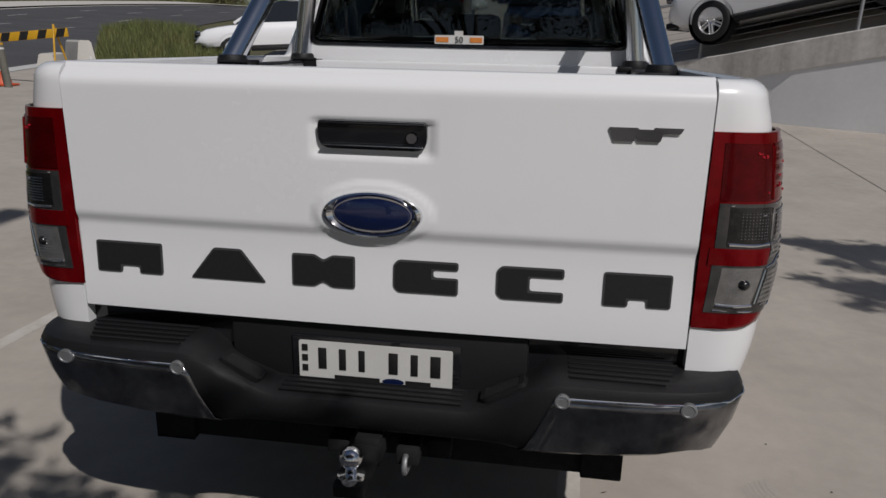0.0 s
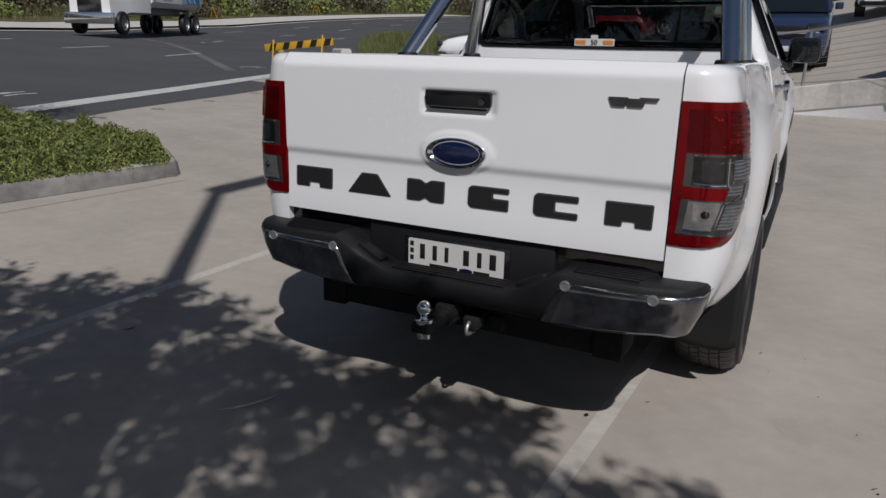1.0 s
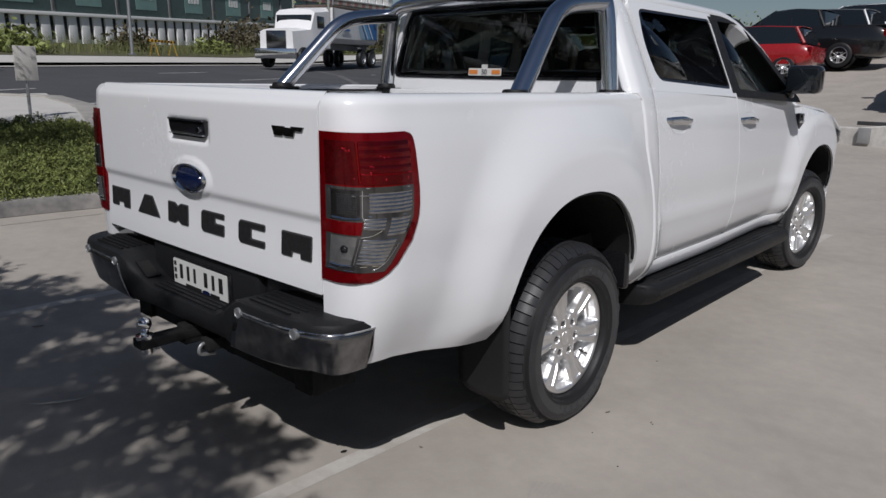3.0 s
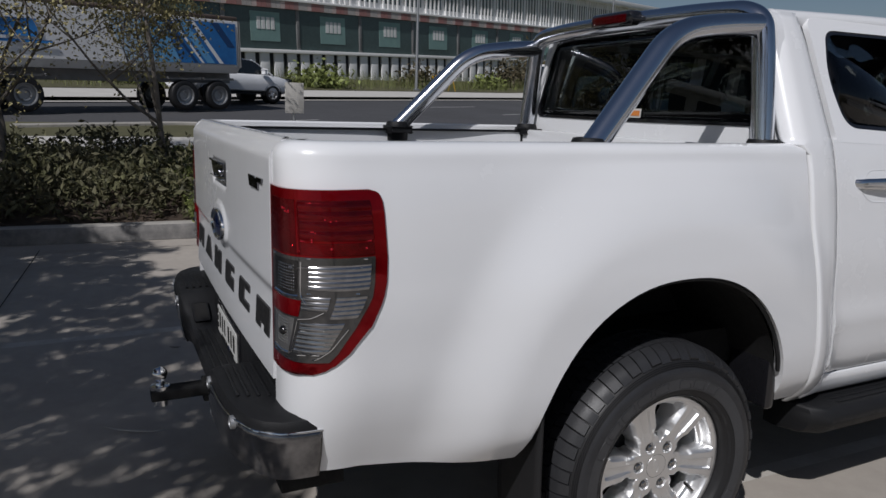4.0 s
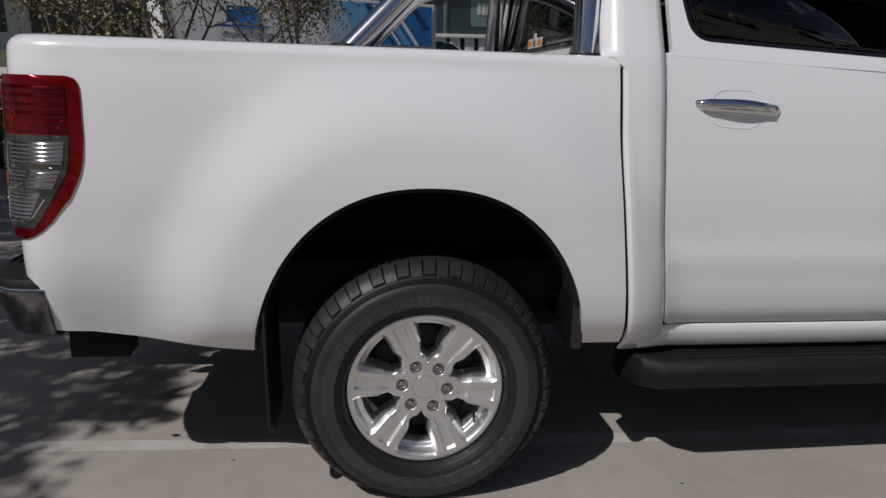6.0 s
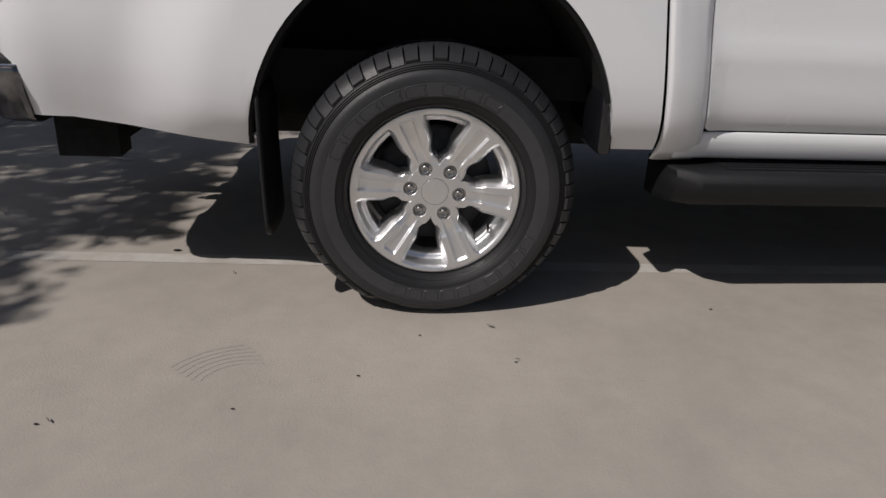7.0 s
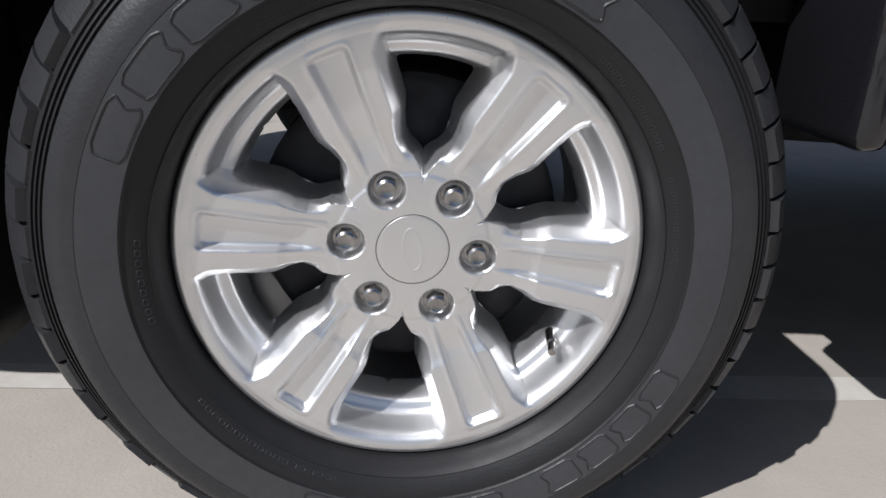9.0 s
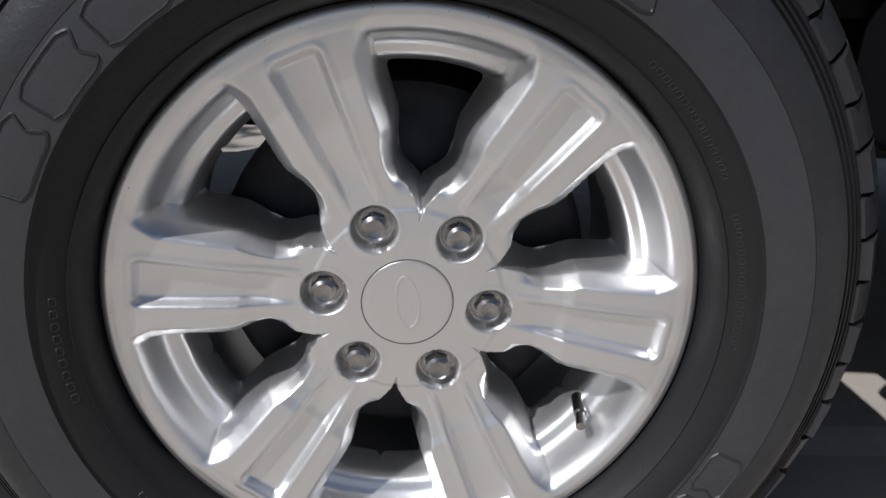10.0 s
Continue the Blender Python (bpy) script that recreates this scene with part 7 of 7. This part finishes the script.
for z in (0.66, 0.74):
    part("band", lathe([(z, 0.0622), (z, 0.0638), (z + 0.035, 0.0638), (z + 0.035, 0.0622)], 20, "z"), PLATE_WHITE if z < 0.7 else YELLOW, post, "pale reflective band")
for x, y, a, s in ((-9.75, 11.0, 28, 1.3), (-9.9, 12.1, 42, 1.9)):
    b = loft([(-0.55 * s, [(0.20, 0.0), (0.22, 0.12), (0.12, 0.40 * s), (0.08, 0.42 * s)]), (0.55 * s, [(0.20, 0.0), (0.22, 0.12), (0.12, 0.40 * s), (0.08, 0.42 * s)])])
    thing("concrete_block", b, PALE_CONCRETE, "pale concrete barrier block", "barrier block", "barrier blocks").matrix_basis = pose(x, y, rise(x, y) - 0.01, 0, 0, a)
b = boxed(-0.025, 0.025, -0.015, 0.015, 0, 0.55, 0.004)
thing("survey_stake", b, PLATE_WHITE, "white survey stake in the grass", "stake").matrix_basis = pose(-8.9, 11.0, rise(-8.9, 11) - 0.02, 2, 3, 20)

# back of a small sign beside the road
zs = rise(-10.1, 1.63) + 0.06
sign = root("road_sign", "back of a small grey sign on a steel post", "sign", m=pose(-10.1, 1.63, zs, 0, 0, 97))
b = bmesh.new()
rod(b, (0, 0.03, 0), (0, 0.03, 1.10), 0.025, 10)
part("post", b, GALV, sign)
part("panel", boxed(-0.17, 0.17, -0.012, 0.004, 0.62, 1.14, 0.006), PALE_CONCRETE, sign, "plain pale grey panel")
for z in (0.76, 1.0):
    part("stiffener", boxed(-0.16, 0.16, 0.004, 0.022, z - 0.02, z + 0.02, 0.003), GALV, sign)

# fence rail along the wall
rail = root("fence", "galvanised pipe fence along the retaining wall", "fence")
POSTS = [(7.2, 7.75), (5.0, 9.55), (3.05, 11.35), (0.72, 12.38)]


def wall_top(x):
    return table(sorted((p[0], p[2]) for p in WALL), x)


tops = []
for x, y in POSTS:
    z = wall_top(x)
    b = bmesh.new()
    rod(b, (x, y + 0.06, z - 0.02), (x + 0.02, y + 0.06, z + 1.02), 0.027, 10)
    part("post", b, GALV, rail)
    tops.append((x + 0.02, y + 0.06, z + 1.02))
part("top_rail", bent(tops + [(0.08, 12.50, tops[-1][2] - 0.07), (-0.02, 12.51, tops[-1][2] - 0.14), (0.04, 12.50, tops[-1][2] - 0.22), (0.16, 12.49, tops[-1][2] - 0.24)], 0.027, 10), GALV, rail)
for k in range(8):
    part("wire", bent([(a, b_, c - 0.11 - 0.105 * k) for a, b_, c in tops], 0.0035, 5, 1, 0.01), GALV, rail, "thin fence wire")
# dark bag on the wall, timber, grey box on the wall's face
b = bmesh.new()
bmesh.ops.create_icosphere(b, subdivisions=3, radius=1)
for v in b.verts:
    k = 1 + 0.25 * noise.noise(v.co * 2.2)
    v.co = Vector((v.co.x * 0.40 * k, v.co.y * 0.2 * k, max(-0.6, v.co.z) * (0.17 + 0.10 * smooth(v.co.x + 0.5)) * k + 0.11))
thing("cloth_bag", b, STRIPE_BLACK, "black cloth bag lying on the wall", "bag").matrix_basis = pose(0.12, 12.42, wall_top(0.12))
thing("timber_offcut", boxed(-0.35, 0.35, -0.04, 0.04, 0, 0.07, 0.006), CLOTH, "dark length of timber on the wall", "timber").matrix_basis = pose(-0.62, 12.55, wall_top(-0.62))
thing("junction_box", boxed(-0.10, 0.10, -0.06, 0.03, -0.14, 0.14, 0.012), TRUCK_GREY, "grey junction box on the wall's face", "box").matrix_basis = pose(-0.80, 12.40, 0.50)
# yellow totem and the dealership behind the yard
totem = root("sign_totem", "tall yellow sign totem in the yard", "sign", m=pose(-4.6, 42, yard(-4.6, 42)))
part("panel", boxed(-0.9, 0.9, -0.2, 0.2, 0.0, 7.0, 0.05), YELLOW, totem)
shed = root("dealership", "long grey dealership building behind the yard", "building", m=pose(0, 68, yard(0, 68) - 0.5))
part("wall", boxed(-7, 40, 0, 12, -3, 6, 0.05), SILVER_PAINT, shed)
part("roof", boxed(-8, 41, -1, 13, 6, 6.6, 0.05), WALL_WHITE, shed)
for x in steps(-5, 36, 10):
    part("shopfront", boxed(x, x + 3.2, -0.06, 0.2, 0.3, 4.2), DARK_GLASS, shed)

# ---- plants ----
def leaves(name, label, category, mat, places, size, kind="stuff", seed=1, stretch=1.8, parent=None, droop=0.0):
    """Many small leaves, each a folded quad, at the places given."""
    rng_ = np.random.default_rng(seed)
    places = np.asarray(places)
    n = len(places)
    d = rng_.normal(size=(n, 3))
    d[:, 2] -= droop
    d /= np.linalg.norm(d, axis=1)[:, None]
    e = np.cross(d, rng_.normal(size=(n, 3)))
    e /= np.linalg.norm(e, axis=1)[:, None]
    f = np.cross(d, e)
    s = size * rng_.uniform(0.6, 1.35, size=(n, 1))
    a = places - d * s * stretch / 2
    c = places + d * s * stretch / 2
    b = places + e * s / 2 + f * s * 0.12
    g = places - e * s / 2 + f * s * 0.12
    verts = np.stack([a, b, c, g], 1).reshape(-1, 3)
    faces = np.arange(4 * n).reshape(n, 4)
    me = bpy.data.meshes.new(name)
    me.from_pydata(verts.tolist(), [], faces.tolist())
    me.materials.append(mat)
    ob = new(name, me)
    if parent is not None:
        ob.parent = parent
        return tagged(ob, label=label)
    return tagged(ob, label, category, kind=kind)


rng_p = np.random.default_rng(5)


def in_bed(n, x0, x1, y0, y1, height, lump, back=0.0):
    """Places through a mounded planting."""
    out = []
    while len(out) < n:
        x, y = rng_p.uniform(x0, x1), rng_p.uniform(y0, y1)
        edge = table([(-34, -4.66), (-8, -4.46), (-3, -4.40), (-0.2, -4.32), (0.8, -4.22), (1.28, -4.17), (1.45, -4.33), (1.72, -4.85)], y) - back
        if x > edge + 0.07:
            continue
        side_ = smooth((edge + 0.14 - x) / 0.24) * smooth((1.80 - y) / 0.3)
        top_ = height * side_ * (0.70 + lump * noise.noise((x * 1.7, y * 1.7, 0)) + 0.9 * lump * noise.noise((x * 7.5, y * 7.5, 3)))
        k = rng_p.uniform() ** 0.45
        out.append((x, y, rise(x, y) + 0.10 + max(0.02, top_ * k)))
    return out


leaves("ground_cover", "low bright green ground cover in the planted bed", "ground cover", LEAF, in_bed(150000, -8.4, -4.05, -0.75, 1.72, 0.27, 0.55), 0.0125, seed=2, stretch=3.2, droop=-0.5)
leaves("hedge_shrub", "dark green shrubs in the shaded bed", "shrubs", HEDGE_LEAF, in_bed(46000, -8.4, -4.5, -11.0, -0.6, 0.46, 0.9, 0.32), 0.034, seed=3, stretch=2.6)
leaves("bed_litter", "dry leaf litter on the mulch", "leaf litter", MULCH, [(x, y, rise(x, y) + 0.11) for x, y in zip(rng_p.uniform(-5.2, -4.4, 900), rng_p.uniform(-9, -2.2, 900))], 0.05, seed=4)


def blades(name, label, n, place, mat, h, seed):
    rng_ = np.random.default_rng(seed)
    me = bpy.data.meshes.new(name)
    verts, faces = [], []
    while len(faces) < n:
        p = place(rng_)
        if p is None:
            continue
        x, y, z = p
        a, w, k, l = rng_.uniform(0, math.tau), rng_.uniform(0.006, 0.014), h * rng_.uniform(0.5, 1.3), rng_.uniform(0.0, 0.6)
        c, s = math.cos(a), math.sin(a)
        i = len(verts)
        verts += [(x - w * s, y + w * c, z), (x + w * s, y - w * c, z), (x + l * k * c, y + l * k * s, z + k)]
        faces.append((i, i + 1, i + 2))
    me.from_pydata(verts, [], faces)
    me.materials.append(mat)
    return tagged(new(name, me), label, "grass", kind="stuff")


def bank_at(u, v):
    p = Vector((lerp(-9.4, -12.4, v), lerp(11.6, 17.0, v))).lerp(Vector((lerp(-6.4, -9.0, v), lerp(12.0, 17.3, v))), u)
    return Vector((p.x, p.y, rise(p.x, p.y) + 0.05 + 0.78 * smooth(v * 1.15) + 0.20 * smooth(v * 4) * smooth((1 - u) * 3) * smooth(u * 3)))


thing("bank", surface(bank_at, steps(0, 1, 14), steps(0, 1, 20)), GRASS_GROUND, "grassy bank beyond the barricade", "grass bank", kind="structure")


def bank(r):
    return tuple(bank_at(r.uniform(0, 1), r.uniform(0, 1) ** 1.3) - Vector((0, 0, 0.02)))


blades("long_grass", "long green grass on the bank", 16000, bank, GRASS_BLADE, 0.30, 6)

def tree(name, label, x, y, height, spread, mat, seed, leaf_n, leaf, first=0.25, trunk=0.07, bare=0.3, puff=0.19):
    """A tapered trunk, forked limbs and twigs, with leaves in uneven clumps along the twigs."""
    r = random.Random(seed)
    z0 = rise(x, y) + 0.04
    t = root(name, label, "tree", "trees", pose(x, y, z0))
    wood = bmesh.new()
    tips = []

    def limb(a, d, length, rad, level):
        pts = [a]
        p, dirn = a.copy(), d.normalized()
        n = 4
        for i in range(n):
            dirn = (dirn + Vector((r.uniform(-1, 1), r.uniform(-1, 1), r.uniform(-0.5, 0.9))) * 0.16).normalized()
            p = p + dirn * length / n
            pts.append(p.copy())
        bent(pts, lambda k: max(0.003, rad * (1 - 0.62 * k)), 7 if level else 10, 2, 0.05, wood)
        if level >= 2:
            tips.extend(pts[1:])
        if level < 3:
            for i in range(r.randint(3, 4) if level else r.randint(6, 8)):
                k = r.uniform(0.35, 1.0) if level else r.uniform(first, 1.0)
                j = min(n - 1, int(k * n))
                q = pts[j].lerp(pts[j + 1], k * n - j)
                side_ = Vector((r.uniform(-1, 1), r.uniform(-1, 1), r.uniform(0.05, 0.7))).normalized()
                limb(q, side_ + dirn * 0.35, length * (spread if level == 0 else 0.58) * r.uniform(0.7, 1.15), rad * 0.5, level + 1)

    limb(Vector((0, 0, -0.06)), Vector((r.uniform(-0.06, 0.06), r.uniform(-0.06, 0.06), 1)), height, trunk, 0)
    part("trunk", wood, BARK, t, "grey-brown trunk and bare limbs")
    rr = np.random.default_rng(seed)
    tips_ = np.array([tuple(p) for p in tips])
    keep = tips_[rr.uniform(size=len(tips_)) > bare]
    pick = keep[rr.integers(0, len(keep), leaf_n)] + rr.normal(size=(leaf_n, 3)) * puff
    leaves("crown", "", "", mat, pick, leaf, seed=seed, parent=t, droop=0.3)
    return t


tree("street_tree", "thin tree with sparse olive leaves in the bed", -5.95, -2.35, 3.3, 0.60, OLIVE_LEAF, 11, 11050, 0.026, first=0.12, trunk=0.05, bare=0.45)
tree("street_tree", "bushy young tree with yellowing leaves in the bed", -6.9, -0.75, 2.6, 0.72, OLIVE_LEAF, 23, 16150, 0.027, first=0.10, trunk=0.04, bare=0.25)
tree("street_tree", "thin tree with sparse olive leaves in the bed", -7.0, -3.5, 3.4, 0.60, OLIVE_LEAF, 37, 9350, 0.026, first=0.12, trunk=0.05, bare=0.45)
tree("street_tree", "tall tree with sparse olive leaves in the bed", -6.2, -5.6, 4.0, 0.55, OLIVE_LEAF, 41, 8500, 0.026, first=0.15, bare=0.4)

tree("street_tree", "thin tree with sparse olive leaves in the bed", -7.9, -2.5, 3.0, 0.62, OLIVE_LEAF, 47, 11050, 0.026, first=0.10, trunk=0.045, bare=0.35)
tree("street_tree", "thin tree with bare twigs and few leaves in the bed", -5.7, -3.5, 2.8, 0.62, OLIVE_LEAF, 51, 6800, 0.024, first=0.10, trunk=0.045, bare=0.5)

# the trees behind the walk whose shade falls across the apron
def shade_tree(x, y, sprays, seed, label, leaf=0.034, per=95, thick=0.16, lean_=None, wide=0.050):
    """A trunk forking into limbs; each limb feeds sprays, twigs with narrow leaves along them."""
    r = random.Random(seed)
    rr = np.random.default_rng(seed)
    z0 = rise(x, y)
    t = root("shade_tree", label, "tree", "trees", pose(x, y, z0))
    wood = bmesh.new()
    fork = Vector((r.uniform(-0.15, 0.15), r.uniform(-0.15, 0.15), 1.9))
    bent([Vector((0, 0, -0.05)), Vector((0.05, 0.03, 1.4)), fork], lambda k: thick * (1 - 0.35 * k), 12, 3, 0.2, wood)
    mains = []
    for k in range(7):
        a = math.tau * k / 7 + r.uniform(-0.3, 0.3)
        reach = r.uniform(0.9, 2.3)
        tip = fork + Vector((math.cos(a) * reach, math.sin(a) * reach, r.uniform(0.9, 1.7)))
        bent([fork - Vector((0, 0, 0.1)), fork.lerp(tip, 0.5) + Vector((0, 0, 0.15)), tip], lambda q: 0.05 * (1 - 0.5 * q), 8, 2, 0.1, wood)
        mains.append(tip)
    pts = []
    for tip in mains:
        for k in range(4):
            c = tip + Vector((r.uniform(-0.55, 0.55), r.uniform(-0.55, 0.55), r.uniform(-0.1, 0.6)))
            bent([tip, c], lambda q: 0.014 * (1 - 0.6 * q), 5, 1, 0.01, wood)
            pts.append(np.array(tuple(c)) + rr.normal(size=(230, 3)) * (0.30, 0.30, 0.20))
    for i, c in enumerate(sprays):
        c = Vector(c) - Vector((x, y, z0))
        near = min(mains, key=lambda m: (m - c).length)
        if i % 5 == 0:
            mid = near.lerp(c, 0.5) + Vector((r.uniform(-0.2, 0.2), r.uniform(-0.2, 0.2), r.uniform(-0.1, 0.2)))
            bent([near, mid, c], lambda q: 0.020 * (1 - 0.75 * q), 5, 2, 0.1, wood)
        away = (c - near).normalized()
        d = (Vector((r.uniform(-1, 1), r.uniform(-1, 1), r.uniform(-0.5, 0.3))) + away * 0.8 if lean_ is None else Vector(lean_) + Vector((r.uniform(-0.3, 0.3), r.uniform(-0.3, 0.3), 0))).normalized()
        long_ = r.uniform(0.30, 0.65)
        bent([c - d * long_ * 0.5, c + d * long_ * 0.5], lambda q: 0.006 * (1 - 0.7 * q), 4, 1, 0.01, wood)
        q = rr.uniform(-0.5, 0.5, size=(per, 1))
        pts.append(np.array(tuple(c)) + q * long_ * np.array(tuple(d)) + rr.normal(size=(per, 3)) * wide * (1.15 - np.abs(q)))
    part("trunk", wood, BARK, t, "grey-brown trunk and limbs")
    leaves("crown", "", "", DARK_LEAF, np.concatenate(pts), leaf, seed=seed, parent=t, stretch=3.0)
    return t


def crown_sprays(n, seed, x0, x1, y0, edge, low=2.9, high=4.3, gap=0.085, open_=-0.05):
    """Spray places whose shade falls on a stretch of the apron, up to its edge, with holes between them."""
    r = random.Random(seed)
    out, kept = [], []
    for k in range(n * 60):
        gx, gy, z = r.uniform(x0, x1), r.uniform(y0, 0.6), r.uniform(low, high)
        if gy > table(edge, gx) or any((gx - a) ** 2 + (gy - b) ** 2 < gap * gap for a, b in kept):
            continue
        hole = noise.noise((gx * 3.6, gy * 4.4, 7)) + 0.40 * noise.noise((gx * 0.9, gy * 0.9, 2))
        if hole < open_ + r.uniform(-0.15, 0.15):
            continue
        kept.append((gx, gy))
        out.append((gx + 0.589 * z, gy - 0.745 * z, z))
        if len(out) == n:
            break
    return out


SHADE_EDGE = [(-4.8, -1.0), (-3.2, -1.10), (-2.6, -0.98), (-2.1, -0.62), (-1.6, -0.62), (-1.2, -0.85), (-0.85, -1.02), (-0.4, -0.92), (0.2, -0.98), (0.55, -1.18), (0.95, -1.25), (1.15, -1.45), (1.4, -1.9)]
shade_tree(2.6, -6.9, crown_sprays(340, 52, -1.7, 1.25, -4.4, SHADE_EDGE), 52, "broad leafy tree beside the apron, casting dappled shade")
shade_tree(-0.6, -7.1, crown_sprays(400, 57, -4.8, -1.6, -4.8, SHADE_EDGE), 57, "broad leafy tree beside the apron, casting dappled shade")
shade_tree(-4.0, -7.3, crown_sprays(360, 59, -6.1, -4.0, -6.0, [(-9, -1.7), (-6, -1.6), (-4, -1.5)], open_=-0.45), 59, "broad leafy tree beside the bed, casting dappled shade")
shade_tree(7.0, -3.0, [(gx + 0.589 * 4.0, gy - 0.745 * 4.0, 4.0) for gx, gy in ((2.30, 2.80), (2.36, 2.72), (2.45, 2.72), (2.47, 2.60), (2.58, 2.62), (2.58, 2.5), (2.69, 2.70), (2.69, 2.45), (2.8, 2.6), (2.9, 2.75), (2.9, 2.45), (3.1, 2.6), (3.3, 2.5), (2.45, 2.22), (2.75, 2.2), (3.05, 2.25), (2.22, 1.85), (2.3, 1.76), (2.41, 1.80), (2.41, 1.66), (2.55, 1.72), (2.6, 1.55), (2.31, 1.46), (2.75, 1.7), (2.9, 1.5), (3.1, 1.8))], 63, "young tree beside the apron, its leaf tips shading the concrete", per=150, lean_=(-1, 0.12, 0), wide=0.060)
lamp = root("street_lamp", "tall lamp post beside the apron, casting its shadow", "street lamp", "street lamps", pose(1.30, -4.80, 0.025))
b = bmesh.new()
rod(b, (0, 0, 0), (0, 0, 8.2), 0.09, 12, 0.06)
part("pole", b, GALV, lamp)
part("lamp_arm", boxed(-0.10, 0.10, -0.06, 0.75, 8.1, 8.25, 0.02), GALV, lamp)

# bushes across the road
for i, (u, n, s) in enumerate(((24, 29, 1.2), (36.5, 33, 1.3), (42.0, 31, 1.0), (47, 33, 1.6), (57.5, 30.5, 1.7), (63.5, 30, 2.0), (70, 31, 2.4), (77, 30, 2.2), (86, 31, 2.6), (96, 31, 2.8), (108, 31, 3.0), (120, 32, 3.2), (15, 31, 1.5), (4, 32, 2.0), (-8, 32, 2.4), (54, 37, 2.6), (66, 38, 3.0), (79, 38, 3.2), (91, 38, 3.4), (103, 38, 3.6), (115, 38, 3.8), (130, 38, 4.2), (146, 38, 4.4))):
    x, y = road(u, n)
    z = rise(x, y)
    c = rng_p.normal(size=(900, 3)) * (0.55, 0.55, 0.42) * s
    c[:, 2] = np.abs(c[:, 2])
    ob = leaves("bush", "rounded green bush across the road", "bush", DARK_LEAF if i % 2 else LEAF, c, 0.16 * s ** 0.5, kind="", seed=70 + i)
    tagged(ob, group="bushes across the road")
    ob.matrix_basis = pose(x, y, z + 0.1)


def far_scrub(r):
    u, n = r.uniform(10, 170), r.uniform(27.5, 36)
    x, y = road(u, n)
    return x, y, rise(x, y) + 0.1


blades("scrub", "tall dry scrub behind the far footpath", 18000, far_scrub, GRASS_BLADE, 0.9, 9)
